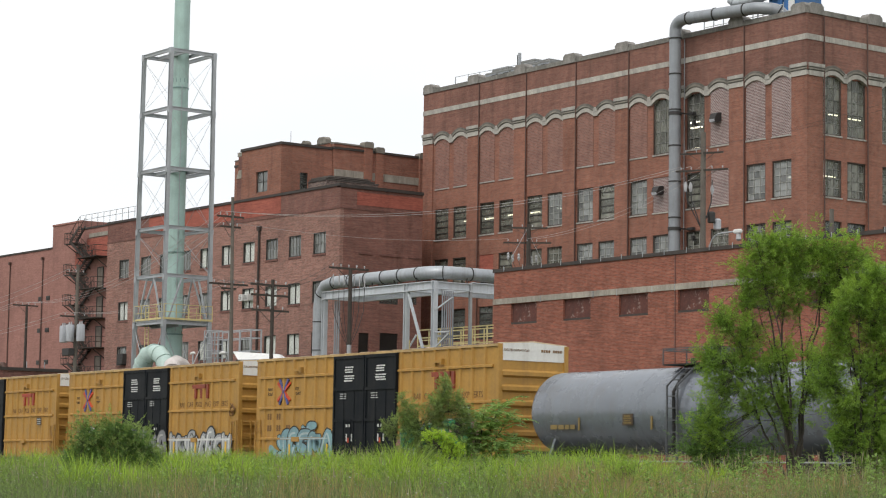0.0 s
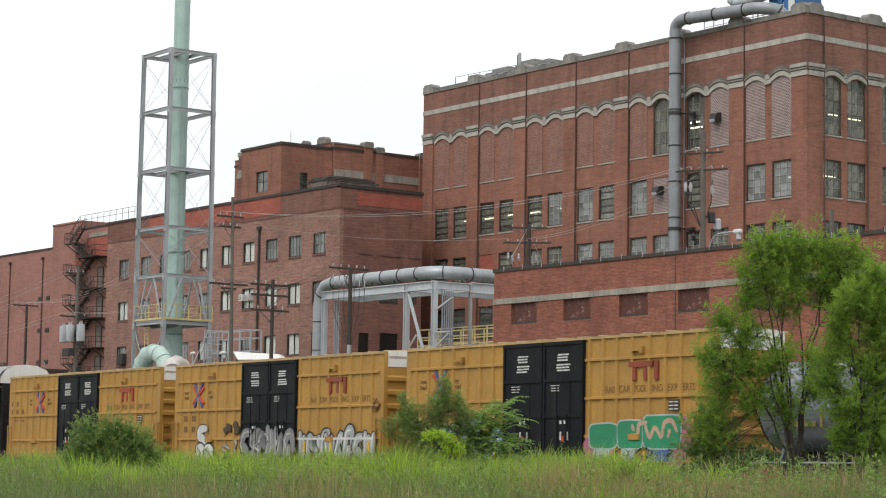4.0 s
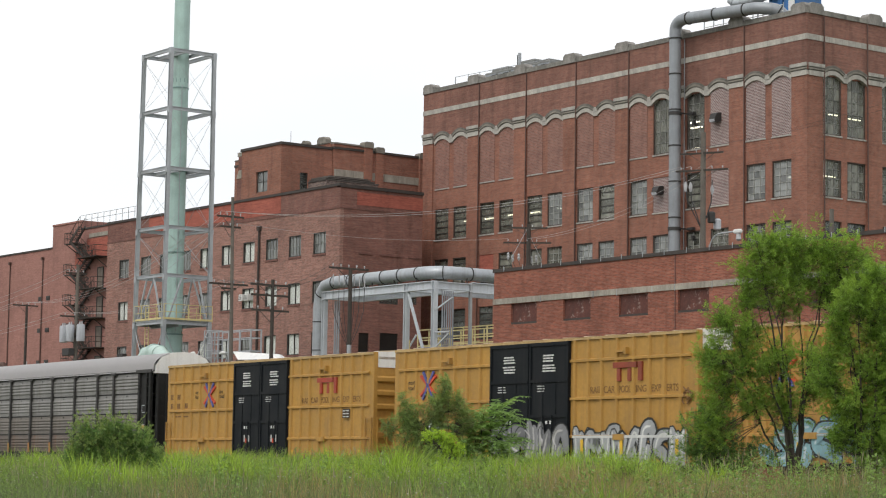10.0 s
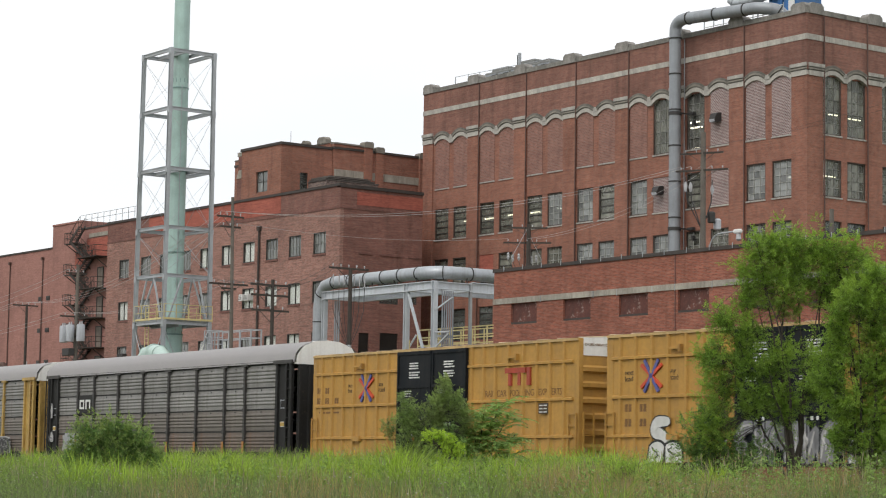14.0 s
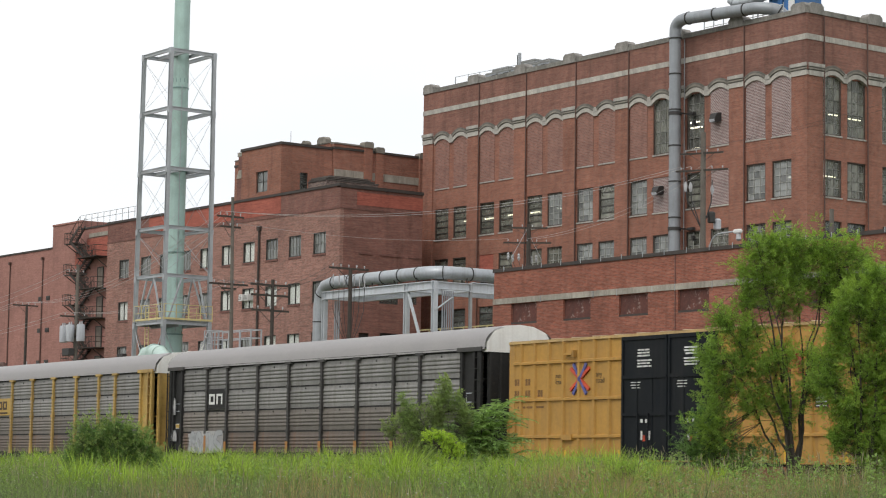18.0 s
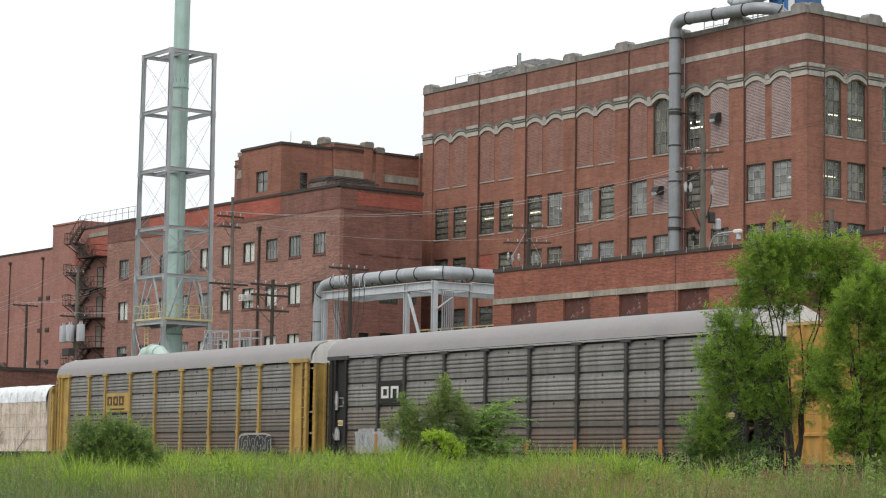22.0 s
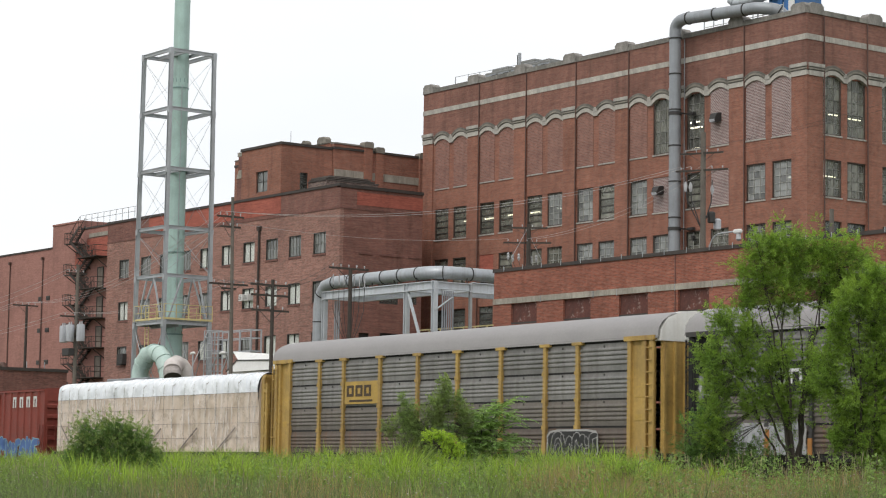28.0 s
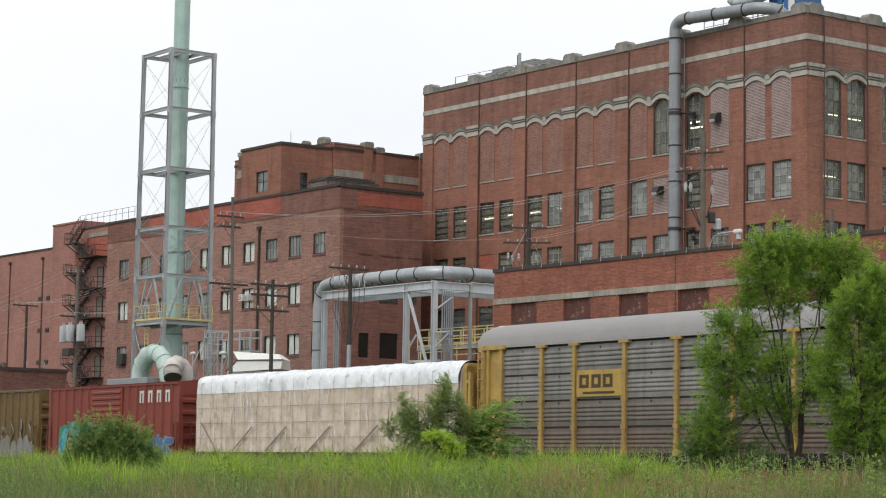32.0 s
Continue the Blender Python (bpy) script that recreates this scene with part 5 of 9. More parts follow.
# ---- fire escape and roof rail of the wing ----
def fire_escape():
    root = thing("fire_escape", (-188, 96.7, 3.0), "rusty zigzag iron fire escape up the brick wall", "fire escape")
    y0, y1 = 95.9, 97.25
    right, left = (-188.3, -184.4), (-190.9, -189.3)
    zr, zl = [20.6, 17.6, 14.8, 12.0, 9.2, 6.4], [22.1, 19.1, 16.2, 13.4, 10.6, 7.8]

    def rails(x0, x1, z, closed):
        for dz in (0.5, 1.0):
            sh = Shape()
            sh.beam((x0, y0, z + dz), (x1, y0, z + dz), 0.05)
            sh.beam((closed, y0, z + dz), (closed, y1, z + dz), 0.05)
            part("rail", sh, RUSTY_STEEL, root)
        n = max(3, int((x1 - x0) / 0.3))
        for k in range(n + 1):
            sh = Shape()
            x = x0 + (x1 - x0) * k / n
            sh.beam((x, y0, z), (x, y0, z + 1.0), 0.03)
            part("baluster", sh, RUSTY_STEEL, root)
    for z in zr:
        sh = Shape()
        sh.box(right[0], right[1], y0, y1, z - 0.08, z)
        part("landing", sh, RUSTY_STEEL, root)
        rails(*right, z, right[1])
        for x in (right[0] + 0.3, right[1] - 0.3):
            sh = Shape()
            sh.beam((x, y1, z - 1.0), (x, y0, z - 0.06), 0.07)
            part("bracket", sh, RUSTY_STEEL, root)
    for z in zl:
        sh = Shape()
        sh.box(left[0], left[1], y0, y1, z - 0.08, z)
        part("landing", sh, RUSTY_STEEL, root)
        rails(*left, z, left[0])
        sh = Shape()
        sh.beam((left[0] + 0.3, y1, z - 0.9), (left[0] + 0.3, y0, z - 0.06), 0.07)
        part("bracket", sh, RUSTY_STEEL, root)

    def flight(xa, za, xb, zb, yo):
        for dy in (0.0, 0.62):
            sh = Shape()
            sh.beam((xa, yo + dy, za), (xb, yo + dy, zb), 0.06, 0.28)
            part("stringer", sh, RUSTY_STEEL, root)
            sh = Shape()
            sh.beam((xa, yo + dy, za + 0.9), (xb, yo + dy, zb + 0.9), 0.045)
            for k in range(4):
                f = (k + 0.5) / 4
                x, z = xa + (xb - xa) * f, za + (zb - za) * f
                sh.beam((x, yo + dy, z), (x, yo + dy, z + 0.9), 0.03)
            part("stair_rail", sh, RUSTY_STEEL, root)
        n = 9
        for k in range(n):
            f = (k + 0.5) / n
            sh = Shape()
            x, z = xa + (xb - xa) * f, za + (zb - za) * f
            sh.box(x - 0.12, x + 0.12, yo, yo + 0.62, z - 0.02, z + 0.02)
            part("tread", sh, RUSTY_STEEL, root)
    for i in range(6):
        flight(-186.9, zr[i], -189.6, zl[i], y0 + 0.05)
        if i < 5:
            flight(-189.7, zl[i + 1], -187.4, zr[i], y0 + 0.7)
    flight(-189.9, 22.1, -188.0, 23.55, y0 + 0.05)
    return root


fire_escape()


def roof_rail():
    root = thing("roof_guard_rail", (-184, 97.6, 23.7), "thin steel guard rail along the wing roof", "guard rail")
    xs = [-191.4 + 1.22 * k for k in range(11)]
    for x in xs:
        sh = Shape()
        zb = 24.46 if x < -190.3 else 23.7
        sh.beam((x, 97.75, zb), (x, 97.75, 25.0), 0.03)
        part("rail_post", sh, STEEL_DARK, root)
    for z in (24.55, 25.0):
        sh = Shape()
        sh.beam((xs[0], 97.75, z), (xs[-1], 97.75, z), 0.028)
        part("handrail", sh, STEEL_DARK, root)
    return root


roof_rail()


# ---- the factory's own pipes, vents and roof plant ----
side_pipe = bend([(-117.0, 108.5, 16.6), (-117.0, 107.2, 16.6), (-117.0, 107.2, 33.5), (-116.3, 107.2, 33.85), (-113.4, 107.25, 33.7), (-109.3, 107.9, 33.66), (-108.2, 108.8, 33.5), (-107.9, 109.3, 32.95), (-107.9, 109.35, 32.42)], 0.45, 4)
banded_duct("grey_wall_duct", "grey exhaust duct rising up the brick wall onto the roof", side_pipe, 0.43, DUCT, STEEL_DARK, 11, thick=0.05)


def duct_brackets():
    for z in (18.6, 27.0):
        root = thing("duct_bracket", (-117.0, 107.2, z), "dark steel collar and arm holding the wall duct", "bracket")
        part("collar", Shape().tube([(-117.0, 107.2, z - 0.12), (-117.0, 107.2, z + 0.12)], 0.49, 22), STEEL_DARK, root, smooth=True)
        for dx in (-0.5, 0.5):
            part("arm", Shape().beam((-117.0 + dx, 107.2, z), (-117.0 + dx, 108.3, z), 0.1), STEEL_DARK, root)
        part("arm", Shape().box(-116.5, -115.95, 108.0, 108.28, z - 0.08, z + 0.12), STEEL_DARK, root)
        part("wall_box", Shape().box(-116.12, -115.93, 108.05, 108.28, z - 0.85, z - 0.5), STEEL_DARK, root)


duct_brackets()
roof_pipe = bend([(-115.2, 111.0, 35.62), (-114.7, 111.0, 35.25), (-113.2, 111.0, 35.22), (-110.9, 111.3, 35.45)], 0.35, 4)
upper = banded_duct("upper_roof_duct", "second grey duct above the factory roof", roof_pipe, 0.3, PIPE_GALV, PIPE_GALV, 5)
for x in (-114.4, -112.4):
    part("stand", Shape().beam((x, 111.0, 32.4), (x, 111.0, 35.0), 0.08), STEEL, upper)


PLANT_GREY = surface("weathered_plant_casing", (0.24, 0.245, 0.235), 0.6, 0.2, vary=0.3, streak=0.5, dirt=(0.12, 0.11, 0.1))


def roof_plant():
    root = thing("blue_filter_unit", (-109, 112, 32.4), "blue painted filter unit on the factory roof", "machine")
    for a, b in ((-111.9, -110.6), (-110.4, -108.4)):
        sh = Shape()
        sh.box(a, b, 111.6, 113.4, 32.4, 35.6, 0.05)
        body = part("cabinet", sh, BLUE_PAINT, root)
        f = Shape()
        f.box(a + 0.5, a + 1.1, 111.56, 111.6, 33.6, 34.8)
        part("panel", f, WHITE_METAL if a > -111 else BLUE_PAINT, body)
    sh = Shape()
    sh.box(-112.0, -108.2, 111.5, 113.6, 33.4, 33.5)
    part("catwalk", sh, STEEL, root)
    h = thing("roof_air_handler", (-141, 112, 32.4), "long grey air handling unit behind the parapet", "machine")
    sh = Shape()
    sh.box(-145.2, -136.6, 111.4, 114.0, 32.4, 34.3, 0.08)
    part("casing", sh, PLANT_GREY, h)
    for x0, x1, z1 in ((-144.6, -142.4, 34.62), (-140.7, -138.9, 34.75), (-138.5, -137.0, 34.5)):
        part("section", Shape().box(x0, x1, 111.7, 113.6, 34.3, z1, 0.05), PLANT_GREY, h)
    for x in (-144.0, -142.6, -139.6, -137.6):
        part("louvre", Shape().box(x, x + 0.7, 111.3, 111.34, 33.2, 34.0), STEEL_DARK, h)
    for k in range(5):
        sh = Shape()
        sh.box(-145.0 + k * 1.75, -143.6 + k * 1.75, 111.34, 111.4, 33.0, 34.1)
        part("panel", sh, DUCT, h)
    for x in (-145.3, -139.0):
        sh = Shape()
        sh.extrude([(111.4, 33.9), (110.7, 33.5), (111.4, 33.3)], lambda u, z, d: (d, u, z), x, x + 0.9)
        part("hood", sh, WHITE_METAL, h)
    sh = Shape()
    sh.box(-141.45, -141.25, 112.0, 112.2, 34.3, 35.6)
    part("vent_stack", sh, STEEL, h)
    part("vent_stack", Shape().tube([(-141.75, 112.2, 34.3), (-141.75, 112.2, 35.5)], 0.05, 6), STEEL_DARK, h)
    r = thing("parapet_rail", (-143, 110, 32.4), "thin roof rail beside the air handler", "guard rail")
    for x in (-149.0, -147.2, -145.6):
        sh = Shape()
        sh.beam((x, 111.2, 32.4), (x, 111.2, 34.5), 0.05)
        part("rail_post", sh, STEEL, r)
    for z in (33.9, 34.5):
        sh = Shape()
        sh.beam((-149.0, 111.2, z), (-136.8, 111.2, z - 0.2), 0.035)
        part("handrail", sh, STEEL, r)
    g = thing("duct_walk_rail", (-112, 109, 32.4), "steel rail along the roof duct", "guard rail")
    for k in range(9):
        x = -115.6 + 1.0 * k
        sh = Shape()
        sh.beam((x, 108.75, 32.4), (x, 108.75, 33.9), 0.05)
        part("rail_post", sh, STEEL, g)
    for z in (33.3, 33.75):
        sh = Shape()
        sh.beam((-115.6, 108.75, z), (-107.6, 108.75, z), 0.05)
        part("handrail", sh, WHITE_METAL, g)


roof_plant()


def wall_vent(x, z):
    root = thing("wall_exhaust_hood", (x, 108.0, z), "black sheet metal exhaust hood on the brick wall", "vent hood")
    sh = Shape()
    sh.extrude([(108.3, z + 0.72), (107.85, z + 0.66), (107.6, z + 0.2), (107.68, z), (108.0, z + 0.02), (108.3, z + 0.15)], lambda u, v, d: (d, u, v), x + 0.1, x + 0.72)
    part("hood", sh, STEEL_DARK, root)
    part("mouth", Shape().add([(x + 0.14, 107.595, z + 0.2), (x + 0.68, 107.595, z + 0.2), (x + 0.68, 107.67, z + 0.02), (x + 0.14, 107.67, z + 0.02)], [(0, 1, 2, 3)]), CAN_GREY, root, "grey inner mouth of the hood")
    part("flap", Shape().box(x - 0.05, x + 0.1, 107.85, 108.3, z + 0.28, z + 0.6), STEEL_DARK, root)
    return root


wall_vent(-114.0, 26.05)
wall_vent(-120.1, 21.35)


def street_lamp():
    root = thing("street_lamp", (-96.7, 91.4, 0.25), "grey cobra-head street lamp behind the low building", "street lamp")
    sh = Shape()
    sh.tube([(-96.7, 91.4, 0.25), (-96.7, 91.4, 14.2)], 0.09, 8)
    sh.tube(bend([(-96.7, 91.4, 14.2), (-96.5, 91.4, 15.4), (-94.1, 91.4, 15.45)], 0.9, 6), 0.05, 6)
    part("pole", sh, STEEL, root, smooth=True)
    sh = Shape()
    sh.box(-94.5, -93.9, 91.25, 91.55, 15.3, 15.55, 0.06)
    part("head", sh, WHITE_METAL, root)
    sh = Shape()
    sh.tube([(-94.15, 91.4, 15.3), (-94.15, 91.4, 14.95), (-94.15, 91.4, 14.85)], [0.12, 0.17, 0.06], 12)
    part("globe", sh, PORCELAIN, root, smooth=True)
    return root


street_lamp()


# ---- utility poles and wires ----
def insulator_mesh():
    def make():
        sh = Shape()
        sh.tube([(0, 0, 0), (0, 0, 0.07), (0, 0, 0.08), (0, 0, 0.12), (0, 0, 0.13), (0, 0, 0.17)], [0.02, 0.02, 0.05, 0.04, 0.05, 0.025], 8)
        return mesh_of("insulator", sh, PORCELAIN, True)
    return cached("insulator", make)


def utility_pole(x, y, top, label, arms, wood=None, r=0.17, arm_turn=90, lean=0.0):
    """arms: (height, length, number of insulators); they lie across the wires."""
    root = thing("utility_pole", (x, y, 0.2), label, "utility pole", group="utility poles")
    wood = wood or POLE_WOOD
    sh = Shape()
    sh.tube([(x, y - lean, 0.2), (x, y - lean * 0.5, top * 0.5), (x, y, top)], [r, r * 0.88, r * 0.72], 12)
    part("pole", sh, wood, root, smooth=True)
    c, s = math.cos(radians(arm_turn)), math.sin(radians(arm_turn))
    ends = []
    for z, L, n in arms:
        sh = Shape()
        a, b = (x - c * L / 2, y - s * L / 2 - 0.12, z), (x + c * L / 2, y + s * L / 2 - 0.12, z)
        sh.beam(a, b, 0.08, 0.11)
        part("crossarm", sh, POLE_WOOD, root)
        for k in (-1, 1):
            f = Shape()
            f.beam((x, y - 0.12, z - 0.6), (x + k * c * L * 0.28, y + k * s * L * 0.28 - 0.12, z - 0.06), 0.024)
            part("arm_brace", f, STEEL_DARK, root)
        for k in range(n):
            f = (k + 0.5) / n
            p = (a[0] + (b[0] - a[0]) * f, a[1] + (b[1] - a[1]) * f, z + 0.06)
            put("insulator", insulator_mesh(), root, p)
            ends.append((p[0], p[1], p[2] + 0.22))
    return root, ends


def wire(p, q, sag, material=None, r=0.01, name="overhead_wire"):
    p, q = Vector(p), Vector(q)
    pts = []
    for i in range(17):
        f = i / 16
        v = p.lerp(q, f)
        v.z -= sag * 4 * f * (1 - f)
        pts.append(v)
    lone(name, Shape().tube(pts, r, 5), material or WIRE, "thin overhead wire strung between poles", "wire", group="overhead wires")


can_pole, can_ends = utility_pole(-137.15, 70, 14.8, "grey wooden pole carrying three grey transformers", [(14.2, 1.6, 3), (11.2, 2.2, 3)], POLE_GREY, 0.15)


def transformer(x, y, z, h=1.05, r=0.29):
    root = thing("pole_transformer", (x, y, z), "grey cylindrical pole-mounted transformer", "transformer", group="transformers on the pole")
    sh = Shape()
    sh.tube([(x, y, z), (x, y, z + 0.04), (x, y, z + h), (x, y, z + h + 0.1)], [r * 0.92, r, r, r * 0.92], 18)
    part("can", sh, CAN_GREY, root, smooth=True)
    for k in (-1, 1):
        sh = Shape()
        sh.tube([(x + k * 0.15, y, z + h + 0.05), (x + k * 0.15, y, z + h + 0.3)], [0.07, 0.04], 8)
        part("bushing", sh, PORCELAIN, root, smooth=True)
    sh = Shape()
    sh.beam((x, y, z + 0.75), (-136.9, 70.0, z + 0.75), 0.1)
    sh.beam((x, y, z + 0.35), (-136.9, 70.0, z + 0.35), 0.1)
    part("bracket", sh, STEEL_DARK, root)
    return root


for x, y in ((-138.4, 69.7), (-136.95, 69.45), (-135.95, 69.75)):
    transformer(x, y, 9.45)
sh = Shape()
sh.box(-138.0, -137.0, 69.4, 69.85, 8.5, 9.0, 0.03)
lone("pole_box", sh, STEEL_DARK, "dark metal switch box on the pole", "switch box")
mid_pole, mid_ends = utility_pole(-110.0, 66, 16.7, "tall weathered wooden pole with wires beside the tracks", [(15.55, 1.8, 4), (14.95, 1.4, 3), (11.6, 2.6, 4), (11.35, 1.0, 2)], POLE_GREY, 0.125, lean=-0.25)
tri_pole, tri_ends = utility_pole(-99.0, 62, 10.95, "short dark wooden pole with three crossarms", [(10.65, 2.5, 4), (10.1, 2.4, 4), (9.3, 2.3, 3)], POLE_WOOD, 0.125)
rack_pole, rack_ends = utility_pole(-103.5, 70, 12.4, "dark wooden pole with cable terminations before the pipe rack", [(12.35, 2.7, 5)], POLE_WOOD, 0.15)
roof_pole, roof_ends = utility_pole(-114.8, 92, 17.55, "dark wooden pole with two crossarms behind the low building", [(17.3, 2.7, 4), (16.3, 3.2, 5)], POLE_WOOD, 0.2, arm_turn=50)
high_pole, high_ends = utility_pole(-97.85, 92, 21.85, "tall grey wooden pole with crossarms and hanging cables", [(20.55, 2.8, 4), (19.5, 3.4, 5)], POLE_GREY, 0.22, arm_turn=25)
far_pole, far_ends = utility_pole(-176.0, 85, 14.9, "distant wooden pole by the painted wall", [(14.8, 2.4, 4)], POLE_WOOD, 0.15)
stub_pole, stub_ends = utility_pole(-87.2, 92, 16.2, "weathered wooden pole stub behind the low building", [], POLE_GREY, 0.18)


def cable_terminations():
    root = thing("cable_terminations", (-103.5, 70, 11.0), "cluster of cable terminations and drop cables on the pole", "cable")
    for k, dy in enumerate((-1.1, -0.7, -0.35, 0.35, 0.7, 1.05)):
        y = 70 + dy
        sh = Shape()
        sh.tube([(-103.6, y, 12.0), (-103.6, y, 11.85), (-103.6, y, 11.75), (-103.6, y, 11.65), (-103.6, y, 11.55), (-103.6, y, 11.4)], [0.02, 0.045, 0.028, 0.05, 0.028, 0.04], 8)
        part("termination", sh, PORCELAIN, root, smooth=True)
        sh = Shape()
        sh.tube([(-103.6, y, 11.4), (-103.62, y * 0.98 + 70 * 0.02, 10.0), (-103.6, 70 + dy * 0.6, 8.9), (-103.55, 70 + dy * 0.12, 8.0), (-103.55, 70 + dy * 0.1, 6.6)], 0.02, 6)
        part("cable", sh, WIRE_DARK, root, smooth=True)
    sh = Shape()
    sh.tube([(-103.2, 69.8, 0.3), (-103.2, 69.8, 8.0)], 0.13, 10)
    part("guard_pipe", sh, STEEL, root, smooth=True)


cable_terminations()


def arresters():
    root = thing("pole_arresters", (-97.85, 92, 17.0), "hanging cables and fuse cutouts on the tall pole", "cable")
    for dy in (-1.3, -0.9, 0.9):
        sh = Shape()
        sh.tube([(-98.0, 92 + dy, 19.0), (-98.0, 92 + dy, 18.4), (-98.0, 92 + dy * 0.9, 17.6), (-97.95, 92 + dy * 0.4, 16.6), (-97.95, 91.9, 16.0)], 0.035, 6)
        part("cable", sh, WIRE_DARK, root, smooth=True)
        sh = Shape()
        sh.tube([(-98.0, 92 + dy, 18.7), (-98.0, 92 + dy, 18.45), (-98.0, 92 + dy, 18.1)], [0.05, 0.12, 0.06], 8)
        part("cutout", sh, PORCELAIN, root, smooth=True)
    for dy, z in ((0.75, 16.35), (1.25, 15.95)):
        sh = Shape()
        sh.tube([(-97.9, 92 + dy, z), (-97.9, 92 + dy, z + 0.04), (-97.9, 92 + dy, z + 0.6), (-97.9, 92 + dy, z + 0.68)], [0.2, 0.24, 0.24, 0.16], 14)
        part("can", sh, STEEL_DARK if dy < 1 else CAN_GREY, root, "small pole transformer can", smooth=True)
    part("can_bracket", Shape().beam((-97.9, 92, 16.7), (-97.9, 93.2, 16.6), 0.08), STEEL_DARK, root)
    return root


arresters()


def hanging_bells():
    root = thing("insulator_strings", (-114.8, 91.8, 15.4), "pale insulator strings and drop cables below the crossarm", "insulators")
    for k, dy in enumerate((-1.5, -1.1, -0.6, 0.5, 0.9)):
        z = 15.55 - 0.12 * (k % 2)
        sh = Shape()
        sh.tube([(-114.9, 91.85 + dy, z), (-114.9, 91.85 + dy, z - 0.12), (-114.9, 91.85 + dy, z - 0.2), (-114.9, 91.85 + dy, z - 0.32), (-114.9, 91.85 + dy, z - 0.5)], [0.03, 0.1, 0.05, 0.11, 0.03], 8)
        part("bell", sh, PORCELAIN, root, smooth=True)
        sh = Shape()
        sh.tube([(-114.9, 91.85 + dy, 16.3), (-114.9, 91.85 + dy, z)], 0.012, 4)
        sh.tube([(-114.9, 91.85 + dy, z - 0.5), (-114.85, 91.85 + dy * 0.6, z - 1.3), (-114.8, 91.85 + dy * 0.2, z - 2.4)], 0.018, 5)
        part("cable", sh, WIRE_DARK, root)
    for k in (-1, 1):
        sh = Shape()
        sh.beam((-114.8, 91.85, 17.2), (-114.8, 91.85 + k * 1.3, 15.2), 0.025)
        part("guy", sh, STEEL, root)


hanging_bells()
# wires: left run, main run to the tall pole, short links
for k in range(3):
    wire(mid_ends[k], far_ends[k], 1.6, r=0.01)
    if k < 2:
        wire(mid_ends[k], high_ends[4 + k], 1.25 + 0.1 * k, r=0.011)
    wire(mid_ends[7 + k], tri_ends[k], 0.2, WIRE_DARK, 0.012)
    wire(far_ends[k], (-240, 92, 13.0 + 0.3 * k), 0.5, r=0.012)
for k in range(2):
    wire(can_ends[k], (-215, 90, 15.8 - 0.8 * k), 0.8)
    wire(can_ends[3 + k], (-215, 90, 13.0 - 0.5 * k), 0.5)
    wire(can_ends[3 + k], mid_ends[8 + k], 0.7)
    if k == 0:
        wire(mid_ends[5], roof_ends[4], 0.5, r=0.009)
    wire(roof_ends[6 + k], high_ends[6 + k], 0.8)
    wire(high_ends[k], (-60, 90, 23.5 + k), 0.8, WIRE_DARK, 0.006)
    wire(tri_ends[4 + k], rack_ends[k], 0.4, WIRE_DARK, 0.012)


# ---- the freight train: every car in its own space, x along the line, rail heads at z = 0, near side at y = -1.6 ----
BOX_YELLOW = surface("boxcar_yellow", (0.45, 0.245, 0.052), 0.6, vary=0.18, grain=7, stain=0.6, streak=0.55, dirt=(0.24, 0.13, 0.045), spots=0.16)
BOX_YELLOW_WORN = surface("faded_yellow_brown", (0.17, 0.105, 0.036), 0.75, vary=0.4, grain=7, stain=0.6, streak=0.9, dirt=(0.07, 0.042, 0.028), spots=0.75)
DOOR_BLACK = surface("black_door_paint", (0.006, 0.008, 0.011), 0.6, vary=0.3, grain=8, streak=0.25, dirt=(0.04, 0.037, 0.035), gloss=0.2)
CAR_WHITE = surface("white_car_paint", (0.74, 0.73, 0.7), 0.6, vary=0.1, streak=0.4, dirt=(0.42, 0.38, 0.33))
CAR_BLACK = surface("underframe_black", (0.016, 0.0155, 0.015), 0.8, vary=0.4, grain=6, spots=0.3, dirt=(0.07, 0.05, 0.04))
CAR_RED = surface("oxide_red_paint", (0.225, 0.044, 0.03), 0.65, vary=0.22, grain=6, streak=0.4, dirt=(0.1, 0.03, 0.025))
RED_PAINT = surface("logo_red", (0.58, 0.075, 0.03), 0.6, vary=0.2, spots=0.2, dirt=(0.5, 0.28, 0.07))
RED_WORN = surface("worn_logo_red", (0.4, 0.06, 0.03), 0.65, vary=0.25, spots=0.25, dirt=(0.45, 0.24, 0.07))
RED_FADED = surface("faded_logo_red", (0.3, 0.06, 0.03), 0.7, vary=0.3, spots=0.3, dirt=(0.4, 0.2, 0.06))
BLUE_LOGO = surface("logo_blue", (0.09, 0.1, 0.3), 0.6, vary=0.2)
INK = surface("black_stencil", (0.07, 0.045, 0.025), 0.7, vary=0.3)
INK_BROWN = surface("faded_stencil", (0.2, 0.1, 0.035), 0.75, vary=0.3)
STENCIL_WHITE = surface("white_stencil", (0.68, 0.68, 0.66), 0.7, vary=0.15)
GALV = surface("galvanized_panel", (0.232, 0.225, 0.215), 0.55, 0.3, vary=0.3, grain=9, stain=0.8, streak=0.4, dirt=(0.11, 0.09, 0.078), rnd=0.14)
GALV_MID = surface("dirty_galvanized_panel", (0.175, 0.155, 0.136), 0.6, 0.25, vary=0.32, grain=9, stain=0.9, streak=0.5, dirt=(0.1, 0.075, 0.06), rnd=0.14)
GALV_LOW = surface("rust_stained_panel", (0.148, 0.118, 0.098), 0.65, 0.2, vary=0.3, grain=9, stain=0.9, streak=0.9, dirt=(0.15, 0.085, 0.055), rnd=0.12)
